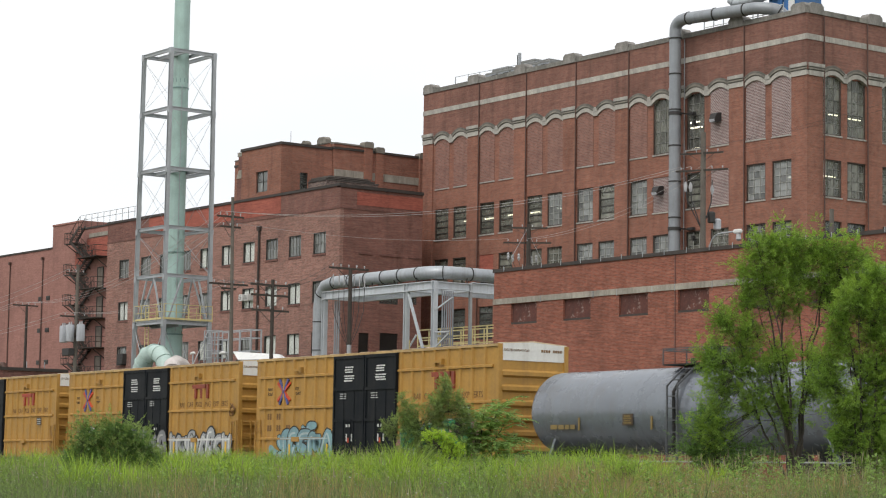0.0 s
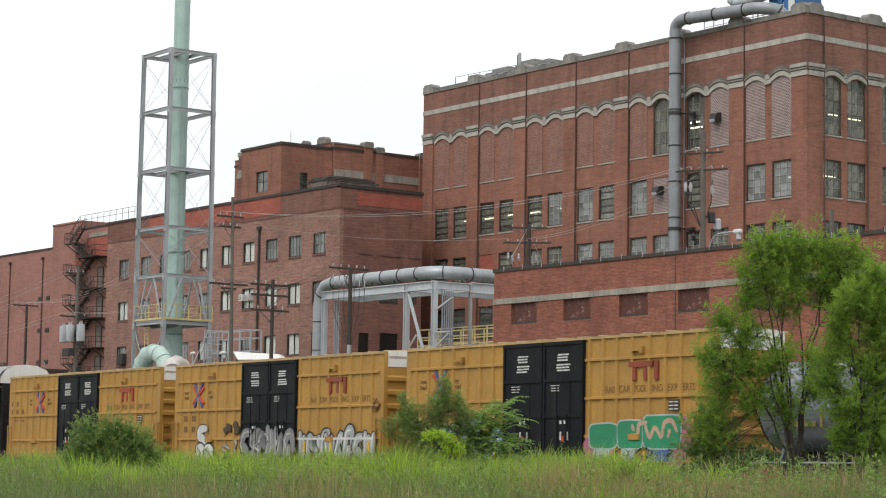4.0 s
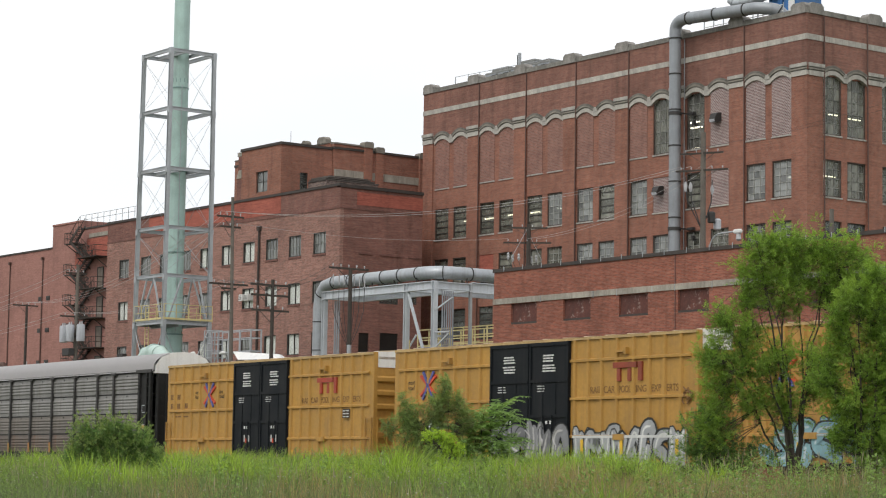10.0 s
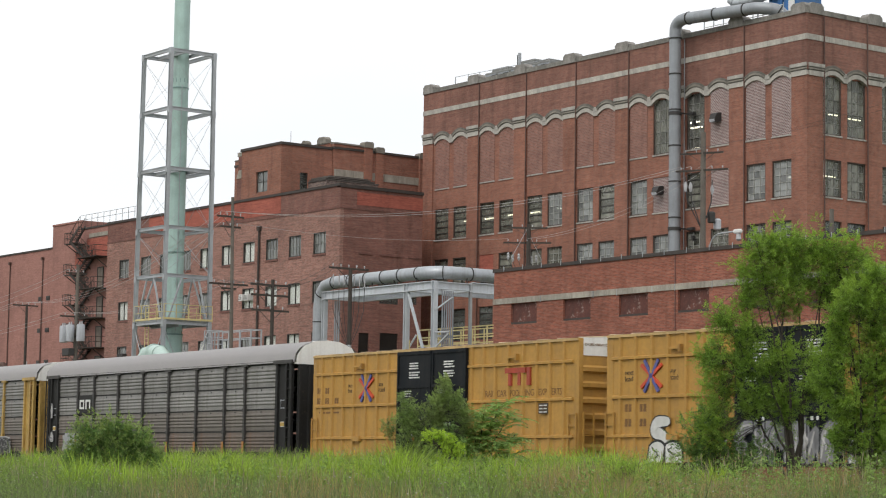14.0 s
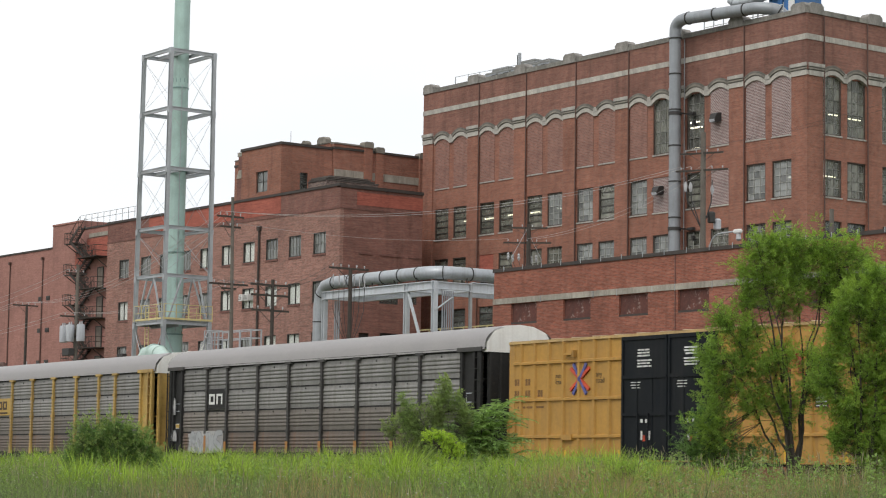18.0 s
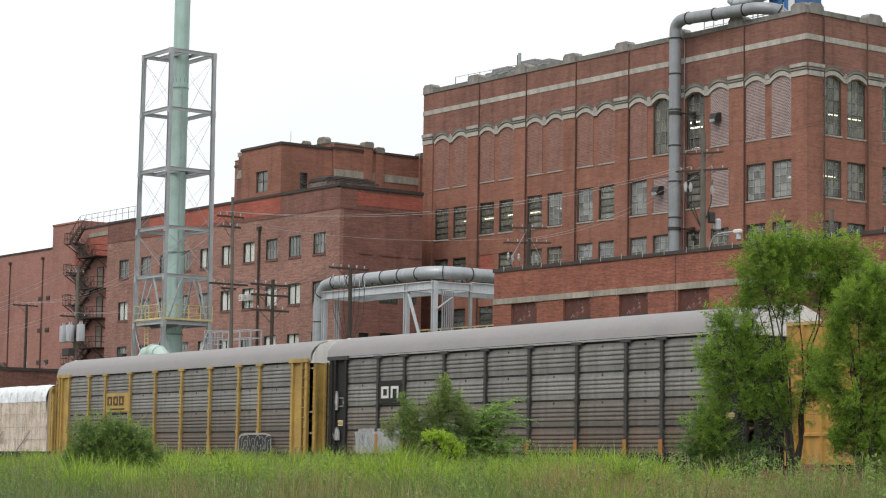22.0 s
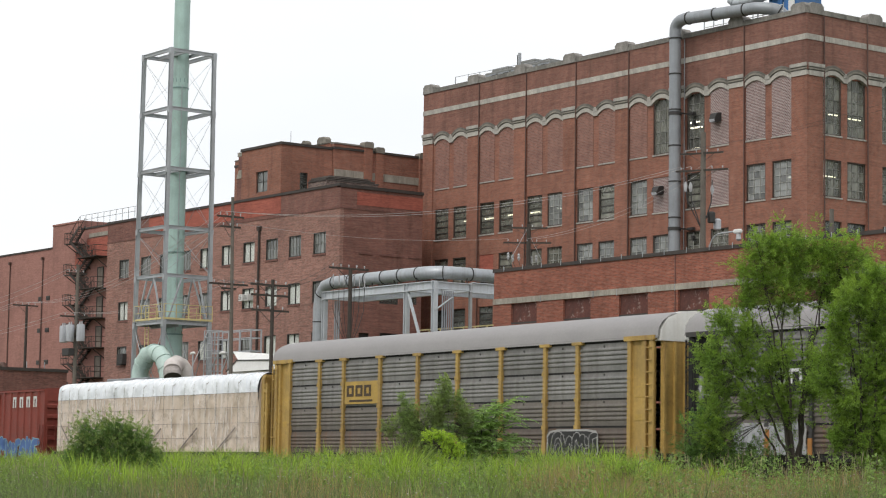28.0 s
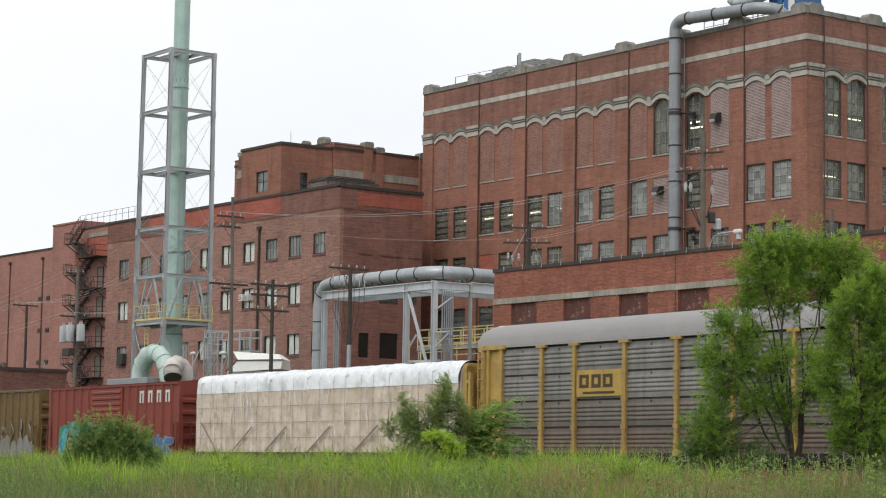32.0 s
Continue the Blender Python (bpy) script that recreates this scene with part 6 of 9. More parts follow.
# Dusty tan, lightened so that the roof's sheen sits in its colour.
ROOF_DUST_SHEEN = surface("dusty_sheen_roof", (0.66, 0.54, 0.38), 0.7, vary=0.2, grain=7, streak=0.2)
EAVE_TAN = surface("worn_tan_eave", (0.52, 0.35, 0.15), 0.6, vary=0.3, grain=6, stain=0.5, streak=0.5, dirt=(0.3, 0.17, 0.06))
ROOF_GALV = surface("galvanized_roof", (0.275, 0.262, 0.26), 0.5, 0.15, vary=0.12, grain=10, streak=0.2, dirt=(0.3, 0.28, 0.27))
POST_DARK = surface("dark_rack_post", (0.06, 0.057, 0.055), 0.65, 0.2, vary=0.3, spots=0.3, dirt=(0.12, 0.07, 0.04))
POST_YELLOW = surface("yellow_rack_post", (0.45, 0.295, 0.085), 0.6, vary=0.25, grain=8, streak=0.7, dirt=(0.16, 0.085, 0.04), spots=0.35)
TANK_GREY = surface("grey_tank_paint", (0.19, 0.208, 0.24), 0.27, 0.15, vary=0.14, grain=8, streak=0.45, dirt=(0.13, 0.115, 0.105))
# Pale streaks in the tan colour imitate the sheen of crinkled plastic.
WRAP_TAN = surface("tan_load_wrap", (0.585, 0.475, 0.38), 0.3, vary=0.13, grain=3, stain=2.2, streak=0.9, dirt=(0.74, 0.67, 0.62), bump=0.8)
WRAP_WHITE = surface("white_load_wrap", (0.8, 0.83, 0.87), 0.24, vary=0.12, grain=3, stain=2.2, streak=0.35, dirt=(0.5, 0.56, 0.66), bump=0.7)
FOLD_GLINT = surface("plastic_fold_glint", (0.76, 0.71, 0.67), 0.22, vary=0.2, grain=4)
STRAP = surface("dark_load_strap", (0.25, 0.21, 0.185), 0.7, vary=0.3)
GRAF_WHITE = surface("white_spray_paint", (0.62, 0.62, 0.6), 0.6, vary=0.2, grain=5)
GRAF_BLACK = surface("black_spray_paint", (0.02, 0.02, 0.02), 0.6, vary=0.2)
GRAF_BLUE = surface("pale_blue_spray_paint", (0.2, 0.35, 0.39), 0.6, vary=0.3, grain=3)
GRAF_PALE = surface("pale_cyan_spray_paint", (0.42, 0.5, 0.52), 0.6, vary=0.25, grain=3)
GRAF_SILVER = surface("silver_spray_paint", (0.35, 0.36, 0.37), 0.5, vary=0.2, grain=4)
GRAF_HAZE = surface("thin_white_spray_paint", (0.4, 0.39, 0.38), 0.7, vary=0.3, grain=4)
GRAF_NAVY = surface("blue_spray_paint", (0.06, 0.13, 0.32), 0.6, vary=0.3, grain=3)
GRAF_GREEN = surface("green_spray_paint", (0.02, 0.26, 0.12), 0.6, vary=0.25, grain=3)
GRAF_PEACH = surface("peach_spray_paint", (0.5, 0.33, 0.24), 0.6, vary=0.2)
GRAF_PINK = surface("pink_spray_paint", (0.42, 0.13, 0.2), 0.6, vary=0.25, grain=3)
GRAF_TEAL = surface("teal_spray_paint", (0.05, 0.4, 0.38), 0.6, vary=0.25, grain=3)
MARK_ORANGE = surface("orange_reflector", (0.36, 0.15, 0.03), 0.5, vary=0.2)
MARK_YELLOW = surface("reflector_yellow", (0.75, 0.45, 0.03), 0.5, vary=0.15)
NEAR = -1.6


def car_root(name, label, at_s, category="railcar"):
    ob = thing(name, (0, 0, 0), label, category, group="cars of the freight train")
    ob.location = track_place(at_s, MID, RAIL)
    ob.rotation_euler = (0, 0, radians(TURN))
    CARS.append((ob, at_s))
    return ob


CARS, WHEELS = [], []


def wheel_mesh():
    def make():
        sh = Shape()
        for k in (-1, 1):
            n = 24
            prof = [(0.0, -0.07), (0.09, -0.08), (0.11, -0.04), (0.36, -0.03), (0.38, -0.065), (0.457, -0.065), (0.457, 0.05), (0.485, 0.06), (0.485, 0.075), (0.38, 0.075), (0.36, 0.02), (0.0, 0.04)]
            vs, fs = [], []
            for r_, y_ in prof:
                vs += [(r_ * math.cos(2 * math.pi * i / n), k * (0.77 - y_), r_ * math.sin(2 * math.pi * i / n)) for i in range(n)]
            for a in range(len(prof) - 1):
                fs += [(a * n + i, a * n + (i + 1) % n, (a + 1) * n + (i + 1) % n, (a + 1) * n + i) for i in range(n)]
            sh.add(vs, fs)
            for i in range(4):
                a = math.pi * i / 2
                sh.box(0.2 * math.cos(a) - 0.03, 0.2 * math.cos(a) + 0.03, k * 0.8 - 0.02, k * 0.8 + 0.02, 0.2 * math.sin(a) - 0.03, 0.2 * math.sin(a) + 0.03)
        sh.tube([(0, -0.95, 0), (0, 0.95, 0)], 0.08, 10)
        return mesh_of("wheelset", sh, CAR_BLACK, True)
    return cached("wheelset", make)


def truck(car, x):
    """A two-axle truck: side frames, bolster, springs and wheelsets that turn."""
    def frame_mesh():
        sh = Shape()
        for k in (-1, 1):
            y = k * 1.0
            poly = [(-1.15, 0.38), (-0.85, 0.3), (-0.55, 0.28), (-0.35, 0.2), (0.35, 0.2), (0.55, 0.28), (0.85, 0.3), (1.15, 0.38), (1.15, 0.62), (0.8, 0.66), (0.45, 0.74), (-0.45, 0.74), (-0.8, 0.66), (-1.15, 0.62)]
            sh.extrude(poly, lambda u, z, d: (u, d, z), y - 0.09, y + 0.09)
        sh.box(-0.2, 0.2, -1.0, 1.0, 0.35, 0.72)
        return mesh_of("truck_frame", sh, CAR_BLACK)
    ob = new("truck_frame", cached("truckframe", frame_mesh))
    ob.parent, ob.location = car, (x, 0, 0)
    sp = Shape()
    for k in (-1, 1):
        for dx in (-0.14, 0, 0.14):
            sp.tube([(dx, k * 1.11, 0.3), (dx, k * 1.11, 0.56)], 0.055, 8)
    s_ = new("spring", cached("springs", lambda: mesh_of("spring", sp, RUSTY_STEEL, True)))
    s_.parent = ob
    for dx in (-0.88, 0.88):
        w = new("wheelset", wheel_mesh())
        w.parent, w.location = car, (x + dx, 0, 0.457)
        WHEELS.append((w, x + dx))


def coupler(car, x, sgn):
    sh = Shape()
    sh.box(x, x + sgn * 0.75, -0.12, 0.12, 0.72, 0.96)
    sh.box(x + sgn * 0.6, x + sgn * 0.95, -0.2, 0.2, 0.66, 1.02, 0.05)
    part("coupler", sh, CAR_BLACK, car, "steel knuckle coupler")


def flat_words(parent, text, x, z, size, material, depth=0.03, squash=1.0, name="lettering", y=NEAR):
    """Lettering on the near side, with the built-in font, spread to a given width."""
    cu = bpy.data.curves.new(name, "FONT")
    cu.body, cu.size, cu.extrude = text, size, 0.004
    tmp = bpy.data.objects.new(name, cu)
    scene.collection.objects.link(tmp)
    me = bpy.data.meshes.new_from_object(tmp)
    bpy.data.objects.remove(tmp)
    me.transform(Matrix.Diagonal((squash, 1, 1, 1)))
    me.transform(Matrix.Rotation(radians(90), 4, "X"))
    me.materials.clear()
    me.materials.append(material)
    ob = new(name, me)
    ob.parent, ob.location = parent, (x, y - depth, z)
    return ob


def bars(sh, x0, x1, z0, z1, rows, y, rng, gap=0.35, jitter=0.2):
    """Unreadable stencilling: short plain bars in rows."""
    h = (z1 - z0) / rows
    for r_ in range(rows):
        a = x0 + rng.random() * jitter * (x1 - x0) * 0.5
        b = x1 - rng.random() * jitter * (x1 - x0)
        while a < b:
            w = min(b - a, (0.16 + 0.22 * rng.random()) * (x1 - x0))
            sh.box(a, a + w, y - 0.012, y, z0 + r_ * h + h * gap / 2, z0 + (r_ + 1) * h - h * gap / 2)
            a += w + 0.05 * (x1 - x0)


def blob_poly(rng, cx_, cz_, rx, rz, n=18, rough=0.16):
    ph = [rng.random() * 6.28 for _ in range(3)]
    out = []
    for i in range(n):
        a = 2 * math.pi * i / n
        k = 1 + rough * (math.sin(2 * a + ph[0]) + 0.7 * math.sin(3 * a + ph[1]) + 0.5 * math.sin(5 * a + ph[2]))
        out.append((cx_ + rx * k * math.cos(a), cz_ + rz * k * math.sin(a)))
    return out


def spray(car, x0, x1, z0, z1, fill, seed, n, edge=None, y=NEAR, lean=0.06, proud=0.08):
    """Sprayed fat round-topped strokes with outlines, no readable letters."""
    rng = random.Random(seed)
    edge = edge or GRAF_BLACK
    w = (x1 - x0) / n
    for i in range(n):
        cx_ = x0 + w * (i + 0.5) + rng.uniform(-0.12, 0.12) * w
        hh = (z1 - z0) * rng.uniform(0.66, 1.0)
        hw = w * rng.uniform(0.36, 0.5)
        tilt = lean + rng.uniform(-0.16, 0.16)
        for g, yy in ((0.085, y - proud - 0.0004 * i), (0.0, y - proud - 0.006 - 0.0004 * i)):
            pl = [(-hw - g, 0.0), (hw + g, 0.0)]
            for k in range(9):
                a = math.pi * k / 8
                pl.append(((hw + g) * math.cos(a) * (1 + 0.1 * math.sin(3 * a + i)), hh * 0.62 + (hh * 0.38 + g) * math.sin(a)))
            pl = [(cx_ + u + v * tilt, z0 + v) for u, v in pl]
            sh = Shape().extrude(pl, lambda u, v, d: (u, d, v), yy, yy + 0.003)
            part("sprayed_outline" if g > 0 else "sprayed_shape", sh, edge if g > 0 else fill, car)
        yy = y - proud - 0.009 - 0.0004 * i
        for k in range(rng.choice((1, 2, 2))):
            a = cx_ + rng.uniform(-0.5, 0.3) * hw
            z = z0 + hh * rng.uniform(0.0, 0.3)
            pts = [(a + hw * 0.45 * math.sin(q * 1.3 + k), z + hh * 0.13 * q) for q in range(5)]
            ink = Shape()
            ink.tube([(p[0], yy + 0.02, p[1]) for p in pts], 0.028 + 0.02 * rng.random(), 4)
            part("sprayed_stroke", ink, edge, car)


STROKES = [[[(0.1, 0.0), (0.12, 0.75), (0.4, 1.0), (0.58, 0.55), (0.85, 0.95), (0.95, 0.05)]],
           [[(0.95, 0.98), (0.3, 0.92), (0.08, 0.5), (0.55, 0.3), (0.95, 0.02)]],
           [[(0.05, 0.95), (0.3, 0.05), (0.62, 0.8), (0.98, 0.0)]],
           [[(0.1, 0.05), (0.25, 0.95), (0.7, 1.08), (0.98, 0.35)], [(0.45, 0.0), (0.55, 0.45)]],
           [[(0.12, 1.08), (0.25, 0.45), (0.1, 0.0)], [(0.5, 0.92), (0.62, 0.4), (0.5, 0.0)], [(0.95, 1.02), (0.88, 0.5), (0.95, 0.0)]],
           [[(0.08, 0.25), (0.45, 0.95), (0.92, 0.4), (0.5, 0.02), (0.38, 0.42)]],
           [[(0.05, 0.1), (0.5, 0.15), (0.52, 0.85), (0.98, 1.0)], [(0.1, 0.8), (0.2, 0.5)]]]


def slab_poly(seed, x0, x1, z0, z1, soft=0.05):
    """A roughly rectangular sprayed patch with round corners and a wavering edge."""
    rng = random.Random(seed)
    out = []
    for i in range(32):
        a = 2 * math.pi * i / 32
        c, q = math.cos(a), math.sin(a)
        u, v = math.copysign(abs(c) ** 0.35, c), math.copysign(abs(q) ** 0.35, q)
        k = 1 + soft * rng.uniform(-1, 1)
        out.append(((x0 + x1) / 2 + (x1 - x0) / 2 * u * k, (z0 + z1) / 2 + (z1 - z0) / 2 * v * k))
    return out


def ribbon(pts, w, y):
    """A flat painted stroke of width w through soft bends, in the plane y."""
    pts = [Vector((a, b)) for a, b in pts]
    fine = []
    for i in range(len(pts) - 1):
        p0, p1, p2, p3 = pts[max(i - 1, 0)], pts[i], pts[i + 1], pts[min(i + 2, len(pts) - 1)]
        for k in range(5):
            t = k / 5
            fine.append(0.5 * (2 * p1 + (p2 - p0) * t + (2 * p0 - 5 * p1 + 4 * p2 - p3) * t * t + (3 * p1 - p0 - 3 * p2 + p3) * t ** 3))
    fine.append(pts[-1])
    sh, m = Shape(), len(fine)
    sides = []
    for i, p in enumerate(fine):
        d = (fine[min(i + 1, m - 1)] - fine[max(i - 1, 0)]).normalized()
        k = 0.62 + 0.38 * min(1.0, 2.5 * min(i, m - 1 - i) / (m - 1) + 0.3)
        sides.append((p, Vector((-d.y, d.x)) * (w / 2 * k), d))
    first, last = sides[0], sides[-1]
    row = [(first[0] - first[2] * w * 0.3, first[1] * 0.5, None), *sides, (last[0] + last[2] * w * 0.3, last[1] * 0.5, None)]
    vs = [q for p, o, _ in row for q in ((p.x - o.x, y, p.y - o.y), (p.x + o.x, y, p.y + o.y))]
    return sh.add(vs, [(2 * i, 2 * i + 2, 2 * i + 3, 2 * i + 1) for i in range(len(row) - 1)])


def piece(car, x0, x1, z0, z1, fill, seed, n, edge=None, shine=None, fat=0.42, rim=0.1, y=NEAR, proud=0.08):
    """A row of fat sprayed strokes with dark rims: abstract shapes, no readable letters."""
    rng = random.Random(seed)
    edge = edge or GRAF_BLACK
    w = (x1 - x0) / n
    order = list(range(len(STROKES)))
    rng.shuffle(order)
    for i in range(n):
        cw, ch = w * rng.uniform(1.02, 1.18), (z1 - z0) * rng.uniform(0.78, 1.0)
        ox, oz, lean = x0 + w * i + rng.uniform(-0.06, 0.06) * w, z0 + rng.uniform(0.0, 0.06), rng.uniform(-0.12, 0.16)
        yy = y - proud - 0.0012 * i
        for k, stroke in enumerate(STROKES[order[i % len(order)]]):
            line = [(ox + u * cw + v * ch * lean, oz + v * ch) for u, v in stroke]
            part("sprayed_outline", ribbon(line, w * fat + rim, yy - 0.0001 * k), edge, car)
            part("sprayed_shape", ribbon(line, w * fat, yy - 0.0005 - 0.0001 * k), fill, car)
            if shine:
                part("sprayed_shine", ribbon([(u - w * fat * 0.16, v + 0.03) for u, v in line[:3]], w * fat * 0.2, yy - 0.0009), shine, car)


def scrawl(car, x0, x1, z0, z1, paint, seed, n, y):
    """Loose thin sprayed strokes."""
    rng = random.Random(seed)
    for i in range(n):
        sh = Shape()
        x = x0 + (x1 - x0) * (i + rng.random()) / n
        z = z0 + (z1 - z0) * rng.uniform(0, 0.3)
        hh = (z1 - z0) * rng.uniform(0.45, 0.75)
        wv, ph = rng.uniform(0.05, 0.22), rng.random() * 6.28
        pts = [(x + wv * math.sin(q * 1.1 + ph), z + hh * q / 6) for q in range(7)]
        wd = rng.uniform(0.03, 0.12)
        sh.tube([(p[0], y + wd * 0.3, p[1]) for p in pts], wd / 2, 4)
        part("sprayed_stroke", sh, paint, car)


def ladder(car, x, y, z0, z1, w, material, along="x", step=0.4):
    sh = Shape()
    for k in (0, 1):
        p = (x + w * k, y) if along == "x" else (x, y + w * k)
        sh.beam((*p, z0), (*p, z1), 0.05)
    z = z0 + 0.15
    while z < z1:
        a = (x, y, z)
        b = (x + w, y, z) if along == "x" else (x, y + w, z)
        sh.beam(a, b, 0.035)
        z += step
    part("ladder", sh, material, car, "steel grab-iron ladder")


def box_body(car, half, eave, sill, paint, end_paint, ribs, peak=0.11, white_end=True, roof_mat=None):
    """Body shell of a steel boxcar: sides, corrugated ends, ribbed roof."""
    sh = Shape()
    y = 1.6
    sh.box(-half, half, -y, -y + 0.06, sill, eave)
    part("side", sh, paint, car)
    sh = Shape()
    sh.box(-half, half, y - 0.06, y, sill, eave)
    part("side", sh, paint, car)
    sh = Shape()
    sh.box(-half + 0.05, half - 0.05, -y + 0.06, y - 0.06, 0.95, 1.15)
    part("floor", sh, CAR_BLACK, car)
    for sg in (-1, 1):
        xe = sg * (half - 0.02)
        split = eave - 0.62
        sh = Shape()
        sh.box(xe - sg * 0.05, xe, -y + 0.06, y - 0.06, sill + 0.1, split)
        end = part("end", sh, end_paint, car, "corrugated steel end")
        z = sill + 0.35
        while z + 0.3 < split:
            f = Shape()
            prof = [(0.0, z), (0.1, z + 0.08), (0.1, z + 0.22), (0.0, z + 0.3)]
            f.extrude(prof, lambda u, v, d: (xe + sg * u, d, v), -y + 0.14, y - 0.14)
            part("end_rib", f, end_paint, end)
            z += 0.56
        sh = Shape()
        sh.box(xe - sg * 0.05, xe + sg * 0.03, -y + 0.06, y - 0.06, split, eave + 0.02)
        sh.add([(xe, -y + 0.06, eave + 0.02), (xe, y - 0.06, eave + 0.02), (xe, 0, eave + peak)], [(0, 1, 2)])
        part("end_panel", sh, CAR_WHITE if white_end else end_paint, car, "white clearance panel" if white_end else "")
        for yy in (-y, y - 0.16):
            sh = Shape()
            sh.box(xe - sg * 0.28, xe + sg * 0.06, yy - 0.012, yy + 0.172, sill - 0.1, eave)
            part("corner_post", sh, paint, car)
        coupler(car, sg * half, sg)
        ladder(car, sg * half - (0.5 if sg > 0 else 0.02), -y - 0.07, sill - 0.05, sill + 1.75, 0.45, paint)
        ladder(car, sg * (half + 0.12), -y + 0.15, sill, sill + 1.75, 0.45, paint, "y")
    sh = Shape()
    sh.add([(-half, -y - 0.05, eave), (half, -y - 0.05, eave), (half, 0, eave + peak), (-half, 0, eave + peak), (half, y + 0.05, eave), (-half, y + 0.05, eave)], [(0, 1, 2, 3), (3, 2, 4, 5)])
    for yy in (-y - 0.025, y + 0.025):
        strip = Shape().box(-half, half, yy - 0.045, yy + 0.045, eave - 0.1, eave - 0.012)
        part("eave_strip", strip, EAVE_TAN if roof_mat is ROOF_DUST_SHEEN else paint, car)
    n = int(half * 2 / 1.2)
    for i in range(n + 1):
        x = -half + 0.05 + (2 * half - 0.1) * i / n
        for sg in (-1, 1):
            sh.beam((x, sg * (y - 0.02), eave + 0.012), (x, 0, eave + peak + 0.01), 0.07, 0.04)
    part("roof", sh, roof_mat or paint, car)
    sh = Shape()
    sh.box(-half, half, -0.2, 0.2, 0.55, 0.95)
    sh.box(-half + 1.2, half - 1.2, -1.3, -1.15, 0.55, 0.9)
    sh.box(-half + 1.2, half - 1.2, 1.15, 1.3, 0.55, 0.9)
    part("underframe", sh, CAR_BLACK, car)
    for x in ribs:
        for yy, k in ((-y, -1), (y, 1)):
            me = cached(("sidepost", k, sill, eave, paint.name), lambda: mesh_of("side_post", Shape().extrude([(-0.09, 0), (-0.05, k * 0.075), (0.05, k * 0.075), (0.09, 0)], lambda u, v, d: (u, v, d), sill + 0.03, eave - 0.1), paint))
            ob = new("side_post", me)
            ob.parent, ob.location = car, (x, yy, 0)


def yellow_boxcar(at_s, seed):
    car = car_root("yellow_boxcar", YELLOW_LABELS[seed], at_s)
    half, eave, sill = 9.38, 5.03, 0.62
    ribs = [-8.65, -7.8, -6.92, -6.05, -5.1, -4.22, -3.35, 2.64, 3.43, 4.2, 5.07, 6.0, 6.86, 7.68, 8.54]
    box_body(car, half, eave, sill, BOX_YELLOW, BOX_YELLOW, ribs, roof_mat=ROOF_DUST_SHEEN)
    for z in (4.2, 2.86, 1.53):
        for a, b in ((-9.1, -2.62), (2.42, 9.1)):
            sh = Shape()
            sh.extrude([(z - 0.07, 0), (z - 0.04, -0.085), (z + 0.04, -0.085), (z + 0.07, 0)], lambda u, v, d: (d, NEAR + v, u), a, b)
            part("side_rail", sh, BOX_YELLOW, car)
    # two black plug doors
    for a, b in ((-2.55, -0.06), (-0.02, 2.38)):
        sh = Shape()
        sh.box(a, b, NEAR - 0.1, NEAR - 0.005, 0.72, 4.93)
        d = part("door", sh, DOOR_BLACK, car, "black plug door")
        for z in (0.78, 2.27, 3.54, 4.86):
            f = Shape()
            f.box(a + 0.03, b - 0.03, NEAR - 0.15, NEAR - 0.1, z - 0.06, z + 0.06)
            part("door_rib", f, DOOR_BLACK, d)
        for x in (a + 0.06, b - 0.06):
            f = Shape()
            f.box(x - 0.05, x + 0.05, NEAR - 0.14, NEAR - 0.1, 0.75, 4.9)
            part("door_rib", f, DOOR_BLACK, d)
        for k in (1, 2):
            x = a + (b - a) * k / 3
            f = Shape()
            f.box(x - 0.03, x + 0.03, NEAR - 0.118, NEAR - 0.1, 2.33, 3.48)
            f.box(x - 0.03, x + 0.03, NEAR - 0.118, NEAR - 0.1, 0.84, 2.21)
            part("door_rib", f, DOOR_BLACK, d)
        c = (a + b) / 2
        f = Shape()
        for x in (c - 0.28, c + 0.28):
            f.tube([(x, NEAR - 0.17, 0.75), (x, NEAR - 0.17, 2.3)], 0.03, 6)
        part("locking_bar", f, DOOR_BLACK, d, smooth=True)
        rng = random.Random(seed * 7 + (a > -1))
        f = Shape()
        bars(f, c - 0.38, c + 0.38, 4.2, 4.5, 3, NEAR - 0.1, rng, gap=0.45)
        bars(f, c - 0.42, c + 0.42, 3.84, 4.14, 3, NEAR - 0.1, rng, gap=0.45)
        bars(f, c - 0.75, c - 0.2, 3.12, 3.4, 3, NEAR - 0.1, rng, gap=0.65)
        for x in (c - 0.2, c + 0.06):
            f.box(x, x + 0.12, NEAR - 0.11, NEAR - 0.1, 1.98, 2.1)
        f.box(c - 0.18, c - 0.1, NEAR - 0.11, NEAR - 0.1, 1.4, 1.7)
        f.box(c + 0.2, c + 0.32, NEAR - 0.11, NEAR - 0.1, 1.4, 1.7)
        tagged(part("stencilling", f, STENCIL_WHITE, d, "rows of small white stencilling"), kind="stuff")
        f = Shape()
        f.box(c - 0.05, c + 0.05, NEAR - 0.115, NEAR - 0.1, 1.35, 1.55)
        part("door_tag", f, RED_PAINT, d, "small red tag")
    # running track for the doors
    sh = Shape()
    sh.box(-5.0, 5.0, NEAR - 0.16, NEAR - 0.03, 0.55, 0.66)
    part("door_rail", sh, CAR_BLACK, car)
    # flat crossed emblem: a wide red cross under a tall blue one
    ex = -5.04 if seed == 2 else -6.92
